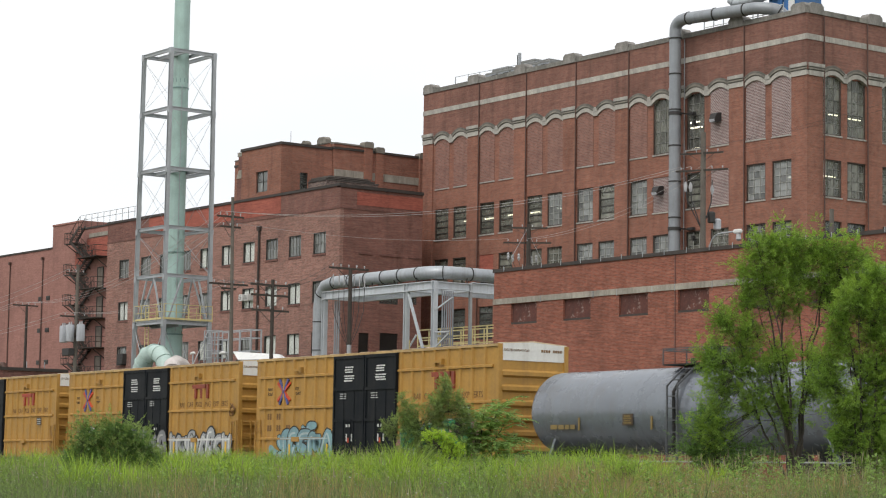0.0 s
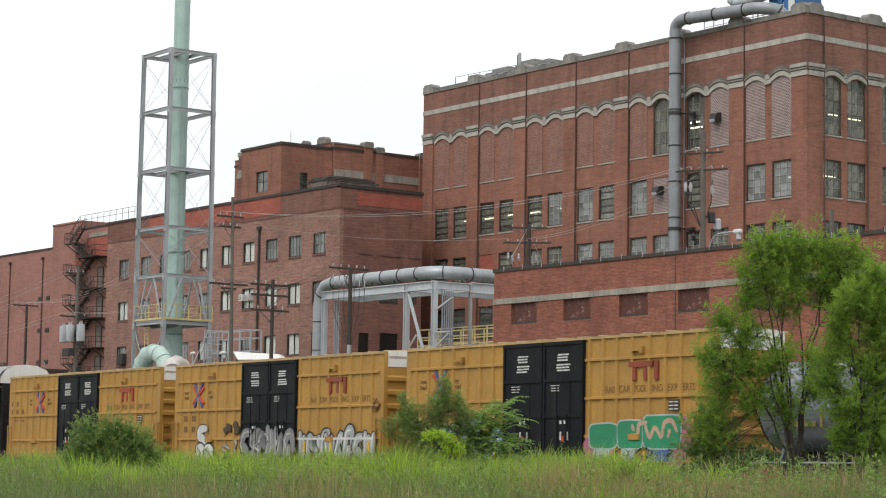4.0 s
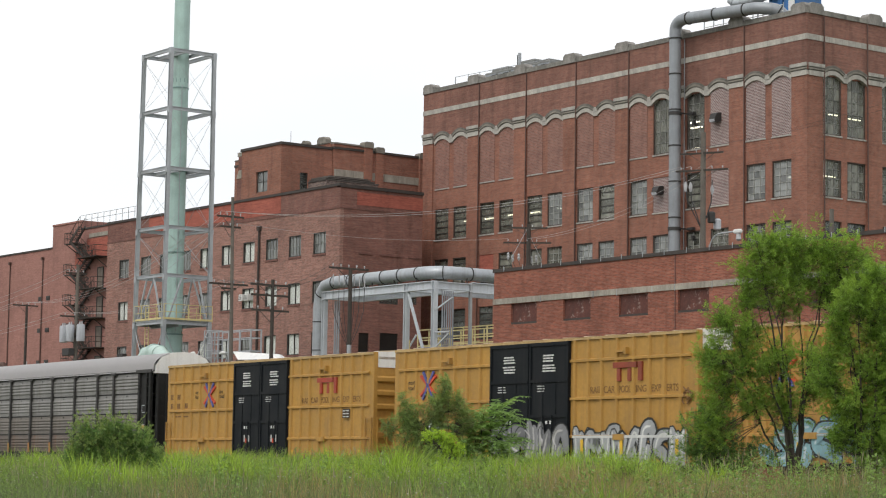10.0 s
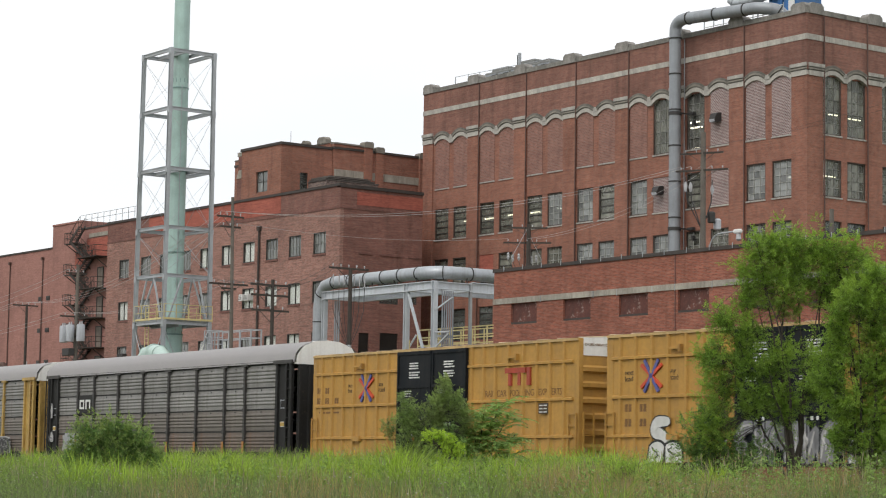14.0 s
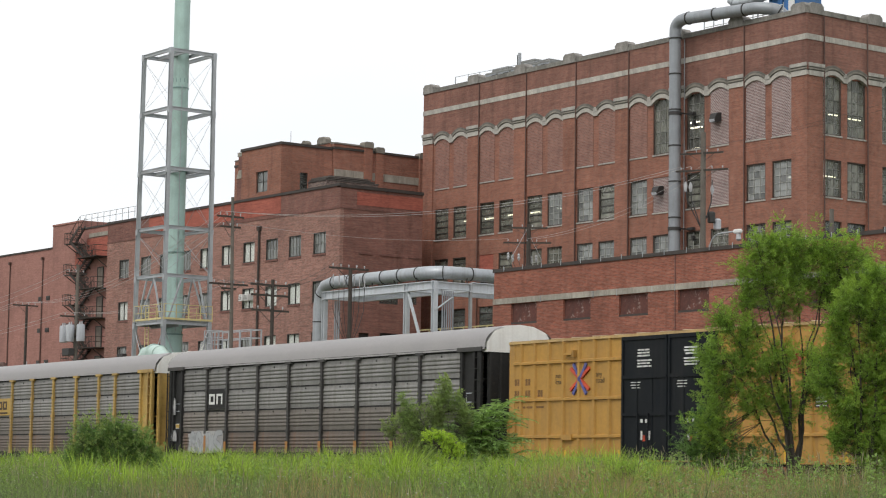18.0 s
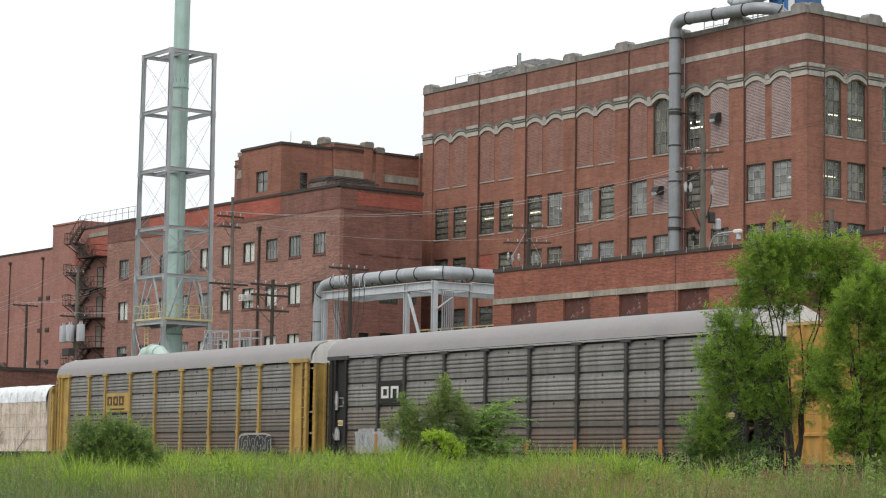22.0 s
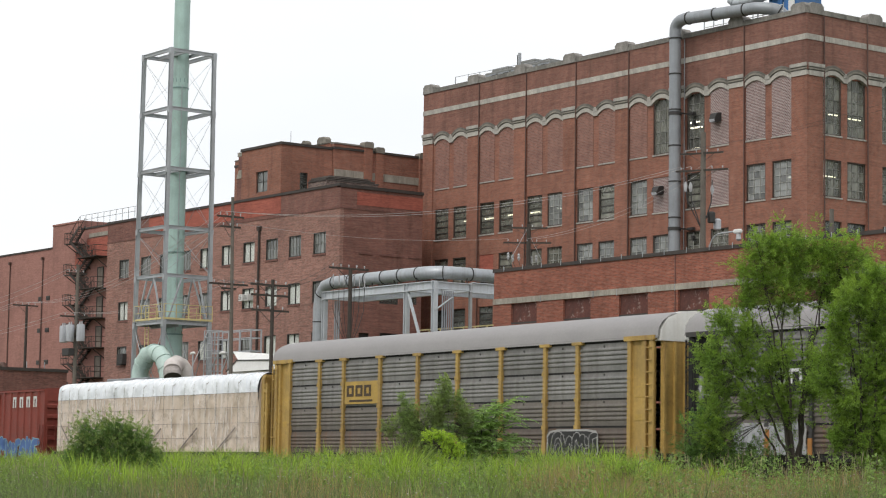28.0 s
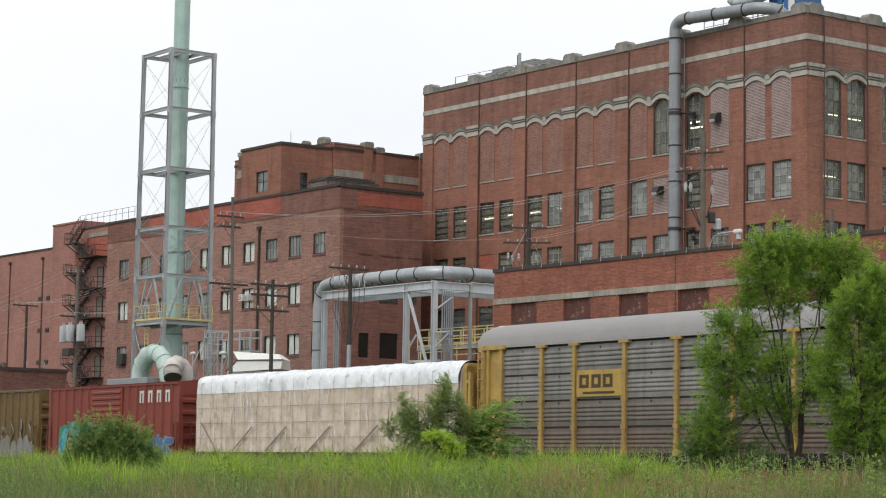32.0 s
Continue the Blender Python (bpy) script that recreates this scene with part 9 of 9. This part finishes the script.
def meadow():
    rng = np.random.default_rng(11)
    clump = lambda p, s: np.array([noise.noise((x * s, y * s, 4.0)) for x, y in p[:, :2]])
    # fine meadow grass, tufted
    p, q, d = field_points(rng, 9500, 7.5, 45.2)
    c = 0.6 * clump(p, 0.5) + 0.5 * clump(p, 1.7)
    k = 22
    base = np.repeat(p, k, 0)
    spread = np.repeat(0.1 + 0.09 * rng.random(len(p)) + d * 0.0011, k)
    ang, rad = rng.uniform(0, 6.283, len(base)), np.sqrt(rng.random(len(base))) * spread
    base[:, 0] += rad * np.cos(ang)
    base[:, 1] += rad * np.sin(ang)
    tall = np.repeat(np.clip(0.92 + 1.1 * c - 0.02 * np.maximum(q - 21, 0), 0.3, 1.3), k)
    along = p[:, 0] * TDIR.x + p[:, 1] * TDIR.y
    short = np.where((along > -1.5 * q) & (q > 34), 0.72, 1.0)
    h = tall * np.repeat(short, k) * rng.uniform(0.45, 1.05, len(base))
    w = rng.uniform(0.006, 0.013, len(base)) * (1 + np.repeat(d, k) * 0.011)
    v, f = blades(rng, base, h, w, rng.uniform(0.05, 1.1, len(base)) ** 1.3)
    lone_mesh("meadow_grass", big_mesh("meadow_grass", v, f, GRASS), "tall uncut green and straw-coloured meadow grass", "grass")
    # lush broad blades along the foot of the bank
    p, q, d = field_points(rng, 6000, 17, 44.9)
    c = clump(p, 0.62)
    along = p[:, 0] * TDIR.x + p[:, 1] * TDIR.y
    thin = np.where(along > -1.24 * q, 0.16, np.where(along < -2.25 * q, 0.55, 1.0))
    keep = (c > 0.04 + 0.014 * np.maximum(28 - q, 0)) & (rng.random(len(p)) < thin)
    p, q, d, c = p[keep], q[keep], d[keep], c[keep]
    k = 18
    base = np.repeat(p, k, 0)
    ang, rad = rng.uniform(0, 6.283, len(base)), np.sqrt(rng.random(len(base))) * 0.2
    base[:, 0] += rad * np.cos(ang)
    base[:, 1] += rad * np.sin(ang)
    h = np.repeat(0.78 + 0.011 * (q - 20) + 1.1 * np.clip(c, 0, 0.6) * rng.uniform(0.6, 1.3, len(c)), k) * np.repeat(np.where((p[:, 0] * TDIR.x + p[:, 1] * TDIR.y > -1.5 * q) & (q > 34), 0.7, 1.0), k) * rng.uniform(0.45, 1.12, len(base))
    w = rng.uniform(0.014, 0.026, len(base)) * (1 + np.repeat(d, k) * 0.006)
    v, f = blades(rng, base, h, w, rng.uniform(0.3, 1.2, len(base)), 3)
    lone_mesh("bank_grass", big_mesh("bank_grass", v, f, GRASS_LIME), "lush bright green grass along the railway bank", "grass")
    # tall tufts of broad blades that stand out of the rest
    V, F, n0 = [], [], 0
    p, q, d = field_points(rng, 230, 27, 43.5)
    loose = [(x, y, g + rng.uniform(0.8, 1.3), rng.uniform(0.15, 0.42)) for x, y, g in p if noise.noise((x * 0.3, y * 0.3, 7.0)) > -0.12 and x * TDIR.x + y * TDIR.y < -1.24 * (x * TOUT.x + y * TOUT.y)]
    for x, y, top, wide in TUFTS + loose:
        n = int(1500 * wide)
        base = np.zeros((n, 3))
        g = -0.15 + 0.65 * np.clip((x * TOUT.x + y * TOUT.y - 20) / 20, 0, 1)
        ang, rad = rng.uniform(0, 6.283, n), np.sqrt(rng.random(n)) * wide
        base[:, 0], base[:, 1], base[:, 2] = x + rad * np.cos(ang), y + rad * np.sin(ang), g
        h = (top - g) * rng.uniform(0.5, 1.42, n) * (1 - 0.3 * rad / wide)
        v, f = blades(rng, base, h, rng.uniform(0.025, 0.042, n), rng.uniform(0.15, 1.1, n), 4)
        V.append(v)
        F.append(f + n0)
        n0 += len(v)
    lone_mesh("reed_tufts", big_mesh("reed_tufts", np.concatenate(V), np.concatenate(F), GRASS_TUFT), "tall bright green tufts of broad-bladed grass", "grass")
    # upright leafy forbs scattered through the meadow
    p, q, d = field_points(rng, 2600, 14, 44.0)
    c = clump(p, 0.35)
    p, q, d = p[c > 0.08], q[c > 0.08], d[c > 0.08]
    k = 16
    n = len(p) * k
    tall = np.repeat(rng.uniform(0.7, 1.4, len(p)) - 0.006 * np.maximum(q - 20, 0), k)
    f = np.tile((np.arange(k) + 1) / k, len(p)) * 0.62 + 0.38
    base = np.repeat(p, k, 0)
    lean = np.repeat(rng.normal(0, 0.12, (len(p), 2)), k, 0)
    base[:, :2] += lean * (f ** 2)[:, None]
    base[:, 2] += tall * f
    a = np.tile(np.arange(k) * 2.4, len(p)) + np.repeat(rng.uniform(0, 6.28, len(p)), k)
    axis = np.stack([np.cos(a), np.sin(a), rng.uniform(0.25, 0.9, n)], 1)
    axis /= np.linalg.norm(axis, axis=1)[:, None]
    v, f4 = pinnate(rng, base, axis, rng.uniform(0.08, 0.16, n) * (1.35 - f), 3, 0.055, 0.4, 0.3)
    lone_mesh("meadow_weeds", big_mesh("meadow_weeds", v, f4, LEAF_WEED), "leafy green weeds scattered through the tall grass", "weeds")
    # dry brown patches
    V, F, n0 = [], [], 0
    for x, y, top, wide in DRY:
        n = int(950 * wide)
        g = -0.15 + 0.65 * np.clip((x * TOUT.x + y * TOUT.y - 20) / 20, 0, 1)
        base = np.stack([x + rng.normal(0, wide * 0.8, n), y + rng.normal(0, wide * 0.8, n), np.full(n, g)], 1)
        v, f = blades(rng, base, (top - g) * rng.uniform(0.5, 1.15, n), rng.uniform(0.008, 0.018, n), rng.uniform(0.05, 0.7, n))
        V.append(v)
        F.append(f + n0)
        n0 += len(v)
    lone_mesh("dry_grass", big_mesh("dry_grass", np.concatenate(V), np.concatenate(F), GRASS_DRY), "dry reddish brown grass patches in the meadow", "grass")
    # seed heads on thin stems
    p, q, d = field_points(rng, 3000, 9.0, 45.0, near=26.0)
    n = len(p)
    h = rng.uniform(0.75, 1.3, n) + 0.006 * (q - 20)
    v1, f1 = blades(rng, p, h, np.full(n, 0.0035) * (1 + d * 0.02), rng.uniform(0.05, 0.4, n))
    tips = v1.reshape(n, 6, 3)[:, 4]
    tips2 = tips.copy()
    tips2[:, 2] -= 0.12
    v2, f2 = blades(rng, tips2, rng.uniform(0.12, 0.24, n), rng.uniform(0.005, 0.011, n) * (0.4 + d * 0.03), rng.uniform(0.0, 0.5, n))
    lone_mesh("grass_seed_heads", big_mesh("grass_seed_heads", np.concatenate([v1, v2]), np.concatenate([f1, f2 + len(v1)]), SEED), "feathery tan seed heads above the meadow grass", "grass")
    # small pale wild flowers
    p, q, d = field_points(rng, 2400, 8, 43, near=24.0)
    n = len(p)
    p[:, 2] += rng.uniform(0.7, 1.15, n)
    s = (rng.uniform(0.006, 0.015, n))[:, None]
    e1 = np.array([0.594, 0.804, 0.0])
    e2 = np.array([0.3, -0.2, 0.9])
    v = np.stack([p - e1 * s, p - e2 * s * 0.7, p + e1 * s, p + e2 * s * 0.7], 1).reshape(-1, 3)
    f = np.arange(4 * n).reshape(n, 4)
    lone_mesh("wild_flowers", big_mesh("wild_flowers", v, f, BLOSSOM), "tiny white wild flowers scattered through the grass", "flowers")


def lone_mesh(name, me, label, category, kind="stuff"):
    return tagged(new(name, me), label, category, kind=kind)


def pinnate(rng, base, axis, length, pairs, leaf, aspect, droop):
    """Compound leaves: pairs of small leaflets, each a kite of its own, along a drooping rib."""
    n = len(base)
    up = np.array([0.0, 0.0, 1.0])
    side = np.cross(axis, up) + rng.normal(0, 0.15, (n, 3))
    side /= np.linalg.norm(side, axis=1)[:, None] + 1e-6
    nrm = np.cross(side, axis)
    roll = rng.normal(0, 0.7, n)[:, None]
    side = side * np.cos(roll) + nrm * np.sin(roll)
    quads = []
    for k in range(pairs):
        f = (k + 0.8) / pairs
        c = base + axis * (length * f)[:, None] - up * (droop * length * f * f)[:, None]
        for sg in (-1, 1):
            t = side * (0.85 * sg) + axis * 0.55 + rng.normal(0, 0.28, (n, 3)) - up * 0.12
            t /= np.linalg.norm(t, axis=1)[:, None]
            w = axis - t * np.sum(axis * t, 1)[:, None]
            w /= np.linalg.norm(w, axis=1)[:, None] + 1e-6
            L = (leaf * rng.uniform(0.65, 1.2, n) * (1.1 - 0.5 * abs(f - 0.45)))[:, None]
            quads.append(np.stack([c, c + t * L * 0.45 + w * L * aspect * 0.5, c + t * L, c + t * L * 0.45 - w * L * aspect * 0.5], 1))
    v = np.concatenate(quads).reshape(-1, 3)
    return v, np.arange(len(v)).reshape(-1, 4)


ACROSS = np.array([0.594, 0.804, 0.0])
AWAY = np.array([-0.804, 0.594, 0.0])


def feathered_plant(name, at, stems, lobes, seed, leaf_mat, label, category, twigs=74, spacing=0.05, frond=0.26, pairs=6, leaf=0.062, aspect=0.42, stem_r=0.05, twig_r=0.01, rise=0.6, ragged=0.95, droop=0.2, deep=1.0, outer_mat=None, outer_share=0.16, leafing="feathery crown of small green leaflets"):
    """Stems fan out of one foot into lobes of twigs with compound leaves: (along the line, height, half width, half height, fullness)."""
    rng = np.random.default_rng(seed)
    at = np.array(at, float)
    root = thing(name, tuple(at), label, category)
    limbs = Shape()
    spine = []
    top = max(l[1] + l[3] for l in lobes)
    for s_ in range(stems):
        dx, z, rx, rz, _ = lobes[s_ % len(lobes)]
        goal = at + ACROSS * (dx + rng.uniform(-0.4, 0.4) * rx) + AWAY * rng.uniform(-0.6, 0.6) * rx + np.array([0, 0, z + 0.3 * rz])
        foot = at + ACROSS * rng.uniform(-0.02, 0.02) * top + AWAY * rng.uniform(-0.2, 0.2)
        bow = rng.normal(0, 0.05 * top, 3) * np.array([1, 1, 0])
        pts = []
        for i in range(13):
            f = i / 12
            p = foot + (goal - foot) * np.array([f ** 1.4, f ** 1.4, f]) + bow * math.sin(math.pi * f) * 0.5
            pts.append(p + rng.normal(0, 0.006 * top, 3) * (f > 0) - np.array([0, 0, 0.1 * (i == 0)]))
        r0 = stem_r * (0.6 + 0.5 * z / top)
        part("stem", Shape().tube(pts, [r0 * (1 - 0.075 * i) for i in range(13)], 7), BARK, root, smooth=True)
        spine += pts[3:]
    spine = np.array(spine)
    base, axis, outer = [], [], []
    for dx, z, rx, rz, dense in lobes:
        n = max(4, int(math.pi * rx * rz * dense * twigs))
        ry = max(0.3, rx * deep)
        u = rng.normal(0, 1, (n, 3))
        u /= np.linalg.norm(u, axis=1)[:, None]
        u *= (rng.random(n) ** 0.42 * (1 + ragged * rng.random(n) ** 4))[:, None]
        ends = at + np.array([0, 0, z]) + ACROSS * dx + np.outer(u[:, 0] * rx, ACROSS) + np.outer(u[:, 1] * ry, AWAY) + np.outer(u[:, 2] * rz, [0, 0, 1])
        for q, uu in zip(ends, u):
            if q[2] < at[2] + 0.12:
                continue
            gap = np.linalg.norm((spine - q) * np.array([1, 1, 0.75]) + np.array([0, 0, 0.3]), axis=1)
            p = spine[np.argmin(gap)]
            go = ACROSS * uu[0] * 0.6 + AWAY * uu[1] * 0.6 + np.array([0, 0, rise + 0.4 * uu[2]]) + rng.normal(0, 0.25, 3)
            go /= np.linalg.norm(go)
            reach = frond * rng.uniform(1.2, 2.6)
            knee = q - go * reach
            limbs.tube([p, p + (knee - p) * 0.55 + np.array([0, 0, -0.04]), knee, q], [twig_r, twig_r * 0.7, twig_r * 0.45, twig_r * 0.25], 3)
            m = max(3, int(reach / spacing))
            for k in range(m):
                f = (k + rng.random()) / m
                turn = rng.normal(0, 1, 3)
                turn -= go * turn.dot(go)
                a = go * (0.35 + 0.55 * f) + turn / np.linalg.norm(turn) * (1.05 - 0.6 * f)
                base.append(knee + go * reach * f)
                axis.append(a / np.linalg.norm(a))
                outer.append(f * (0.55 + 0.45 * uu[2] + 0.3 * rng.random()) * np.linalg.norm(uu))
    tagged(part("branchwork", limbs, BARK, root), kind="stuff")
    base, axis, outer = np.array(base), np.array(axis), np.array(outer)
    length = frond * rng.uniform(0.6, 1.2, len(base))
    # Leaves farther out and higher up get the lighter green.
    young = outer > np.quantile(outer, 1 - outer_share) if outer_mat else np.zeros(len(base), bool)
    for keep, tag, material, words in ((~young, "crown", leaf_mat, leafing), (young, "new_growth", outer_mat, "lighter green outer leaves")):
        if keep.any():
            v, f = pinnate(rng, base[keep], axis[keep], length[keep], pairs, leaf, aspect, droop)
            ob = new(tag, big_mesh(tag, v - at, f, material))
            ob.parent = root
            tagged(ob, words, kind="stuff")
    return root


meadow()
feathered_plant("young_tree", (-40.6, 41.4, 0.4), 11, [(-0.8, 6.6, 0.53, 0.41, 1), (-0.03, 6.67, 0.62, 0.49, 1), (0.85, 6.6, 0.59, 0.53, 1), (-1.05, 6.0, 0.5, 0.41, 1), (-0.06, 5.9, 0.83, 0.56, 1), (1.04, 5.75, 0.59, 0.62, 1), (-1.17, 5.32, 0.4, 0.37, 0.9), (-0.31, 5.22, 0.68, 0.35, 0.7), (-1.89, 4.75, 0.44, 0.32, 1), (-1.24, 4.43, 0.62, 0.41, 0.85),
                (-2.09, 3.8, 0.47, 0.44, 1), (-1.36, 3.67, 0.68, 0.48, 0.9), (-0.47, 3.74, 0.6, 0.5, 0.75), (1.55, 6.35, 0.5, 0.5, 0.9), (1.6, 5.6, 0.5, 0.55, 0.9), (-1.97, 2.89, 0.62, 0.48, 0.75), (-1.06, 2.79, 0.67, 0.56, 0.6), (-0.18, 2.61, 0.6, 0.65, 0.6), (-2.0, 1.9, 0.62, 0.48, 0.5), (0.6, 3.4, 0.5, 0.75, 0.75)],
                3, LEAF_TREE, "young multi-stemmed green tree with feathery leaves beside the railway", "tree", twig_r=0.006, outer_mat=LEAF_LIGHT)
feathered_plant("young_tree", (-37.6, 40.9, 0.4), 9, [(0.18, 5.7, 0.37, 0.28, 1), (-0.16, 5.1, 0.59, 0.45, 1), (-0.7, 4.7, 0.36, 0.28, 1), (0.26, 4.56, 0.53, 0.65, 1), (-0.58, 4.12, 0.5, 0.45, 1), (0.11, 3.43, 0.59, 0.64, 1), (-0.95, 3.28, 0.5, 0.6, 0.9), (-0.45, 2.45, 0.59, 0.53, 1), (0.3, 2.18, 0.53, 0.64, 1), (-0.62, 1.69, 0.45, 0.45, 1), (0.11, 1.37, 0.59, 0.45, 1), (0.93, 5.16, 0.65, 0.84, 1), (1.09, 3.34, 0.67, 0.98, 1)],
                5, LEAF_TREE, "dense bright green young tree beside the railway", "tree", twigs=82, twig_r=0.007, outer_mat=LEAF_LIGHT, outer_share=0.22)
feathered_plant("sapling", (-42.1, 40.6, 0.4), 6, [(-0.5, 2.0, 0.75, 0.5, 0.6), (0.25, 1.3, 1.0, 0.4, 0.6), (-0.75, 1.41, 0.65, 0.42, 0.6)], 8, LEAF_BUSH, "low leafy sapling clump at the foot of the trees", "tree", twigs=85, stem_r=0.025)
feathered_plant("round_bush", (-53.75, 28.7, 0.0), 12, [(-0.74, 1.88, 0.52, 0.4, 1), (-0.05, 2.05, 0.52, 0.4, 1), (0.57, 1.85, 0.46, 0.38, 1), (-0.8, 1.44, 0.62, 0.4, 1), (-0.03, 1.45, 0.69, 0.46, 1), (0.74, 1.42, 0.59, 0.37, 0.9), (1.17, 1.3, 0.28, 0.22, 0.7), (-1.18, 1.3, 0.31, 0.25, 0.7), (0.0, 0.8, 1.2, 0.45, 0.8)],
                21, LEAF_BUSH, "rounded dark green bush standing in the grass", "bush", twigs=230, spacing=0.04, frond=0.15, pairs=4, leaf=0.048, aspect=0.42, stem_r=0.018, twig_r=0.004, rise=1.05, ragged=0.95, outer_mat=LEAF_BUSH_TIP, outer_share=0.2, leafing="dense crown of small dark leaves")
feathered_plant("upright_shrub", (-50.2, 37.3, 0.3), 7, [(-0.05, 3.02, 0.24, 0.38, 1), (-0.22, 2.5, 0.44, 0.46, 1), (-1.02, 2.3, 0.38, 0.44, 0.8), (-1.24, 2.8, 0.14, 0.24, 0.5), (-0.75, 1.85, 0.7, 0.42, 0.9), (-1.58, 2.0, 0.26, 0.3, 0.6), (0.36, 2.62, 0.3, 0.34, 0.8), (0.55, 2.2, 0.3, 0.3, 0.8), (-0.6, 1.2, 0.9, 0.45, 0.8)],
                31, LEAF_SHRUB, "upright dark green shrub in the grass before the train", "bush", twigs=190, spacing=0.045, frond=0.16, pairs=4, leaf=0.055, aspect=0.4, stem_r=0.014, twig_r=0.004, rise=1.0, ragged=0.5, outer_mat=LEAF_BUSH_TIP, outer_share=0.15)
feathered_plant("lime_seedling", (-48.2, 35.9, 0.25), 5, [(-0.4, 1.74, 0.36, 0.11, 1), (-0.02, 1.62, 0.2, 0.2, 1), (0.14, 1.33, 0.28, 0.25, 1), (-0.05, 1.0, 0.3, 0.25, 0.8)], 37, LEAF_LIME, "small lime green seedling clump in the grass", "bush", twigs=260, spacing=0.05, frond=0.14, pairs=4, leaf=0.055, aspect=0.5, stem_r=0.012, rise=0.3)
feathered_plant("leafy_weed", (-31.0, 27.35, 0.05), 10, [(0.0, 0.98, 0.28, 0.28, 1), (0.28, 0.8, 0.26, 0.28, 1), (-0.3, 0.86, 0.25, 0.28, 1), (0.05, 0.55, 0.48, 0.34, 1)], 41, LEAF_LIGHT, "leafy green weed clump in the grass", "weed", twigs=260, spacing=0.04, frond=0.12, pairs=3, leaf=0.05, aspect=0.4, stem_r=0.008, rise=0.9)


def sumac(at, seed, rosettes, label):
    """Sumac: bare stems that end in rosettes of long pinnate fronds."""
    rng = np.random.default_rng(seed)
    at = np.array(at, float)
    root = thing("sumac_shrub", tuple(at), label, "shrub")
    V, n0, F = [], 0, []
    rachis = Shape()
    for dx, z, away in rosettes:
        goal = at + ACROSS * dx + AWAY * away + np.array([0, 0, z])
        pts = [at + (goal - at) * np.array([(i / 5) ** 1.4, (i / 5) ** 1.4, i / 5]) + rng.normal(0, 0.02, 3) for i in range(6)]
        st = Shape()
        st.tube(pts, [0.022, 0.02, 0.018, 0.015, 0.013, 0.01], 6)
        part("stem", st, BARK, root, smooth=True)
        for k in range(10):
            a = 2 * np.pi * k / 10 + rng.uniform(-0.25, 0.25)
            start = pts[-1] - (pts[-1] - pts[-2]) * rng.uniform(0, 1.1)
            L = rng.uniform(0.8, 1.25)
            lift = rng.uniform(0.35, 1.0)
            fp = []
            for i in range(8):
                f = i / 7
                fp.append(start + np.array([np.cos(a), np.sin(a), 0]) * L * f * 0.92 + np.array([0, 0, L * (lift * f - 0.62 * f * f)]))
            rachis.tube(fp, [0.006] * 8, 4)
            for i in range(1, 19):
                f = i / 18 * 6.99
                j = int(f)
                c = fp[j] + (fp[j + 1] - fp[j]) * (f - j)
                ax = (fp[j + 1] - fp[j])
                ax = ax / np.linalg.norm(ax)
                sd = np.cross(ax, (0, 0, 1.0))
                sd /= np.linalg.norm(sd)
                ll = 0.17 * L * (1.15 - abs(f / 7 - 0.4)) * rng.uniform(0.8, 1.2)
                for sg in (-1, 1):
                    t = sd * sg * 0.9 + ax * 0.4 + np.array([0, 0, -0.25]) + rng.normal(0, 0.15, 3)
                    t /= np.linalg.norm(t)
                    wv = ax * ll * 0.15
                    V += [c, c + t * ll * 0.45 + wv, c + t * ll, c + t * ll * 0.45 - wv]
                    F.append((n0, n0 + 1, n0 + 2, n0 + 3))
                    n0 += 4
    tagged(part("frond_ribs", rachis, LEAF_BUSH, root), kind="stuff")
    ob = new("fronds", big_mesh("fronds", np.array(V) - at, np.array(F), LEAF_SUMAC))
    ob.parent = root
    tagged(ob, "long pinnate green fronds", kind="stuff")
    return root


sumac((-50.2, 38.35, 0.31), 51, [(-0.25, 2.1, 0.0), (0.25, 2.35, -0.3), (0.7, 2.62, 0.1), (0.5, 2.15, 0.3), (0.95, 2.3, -0.2), (0.15, 1.6, 0.3), (0.65, 1.5, -0.4), (1.15, 1.75, -0.1), (-0.4, 1.4, -0.3), (0.0, 1.9, 0.2), (-0.1, 1.2, -0.5), (0.5, 1.2, -0.3), (1.1, 1.15, -0.2), (0.3, 1.0, -0.5), (0.8, 0.85, -0.5)], "spreading sumac shrub with long pinnate leaves")
sumac((-50.3, 38.1, 0.31), 53, [(-0.1, 1.75, -0.2), (-0.3, 2.0, 0.2), (0.1, 1.35, 0.2), (-0.3, 0.95, -0.4), (0.2, 0.9, -0.4)], "spreading sumac shrub with long pinnate leaves")


# ---- what moves ----
def motions():
    for car, s in CARS:
        rows = []
        for i in range(17):
            t = 2.0 * i
            p = track_place(s + travelled(t), MID, RAIL)
            rows.append((t, pose(p.x, p.y, p.z, 0, 0, TURN)))
        walk(car, rows)
    # wheelsets roll without slipping: less than a quarter turn from row to row
    times, t, last = [0.0], 0.0, 0.0
    while t < 32.0:
        t = min(32.0, t + 1 / 30)
        if travelled(t) - last > 0.55 or t >= 32.0:
            times.append(round(t * 30) / 30)
            last = travelled(t)
    times = sorted(set(times))
    for w, x in WHEELS:
        walk(w, [(t, pose(x, 0, 0.457, 0, math.degrees(travelled(t) / 0.457), 0)) for t in times])


motions()
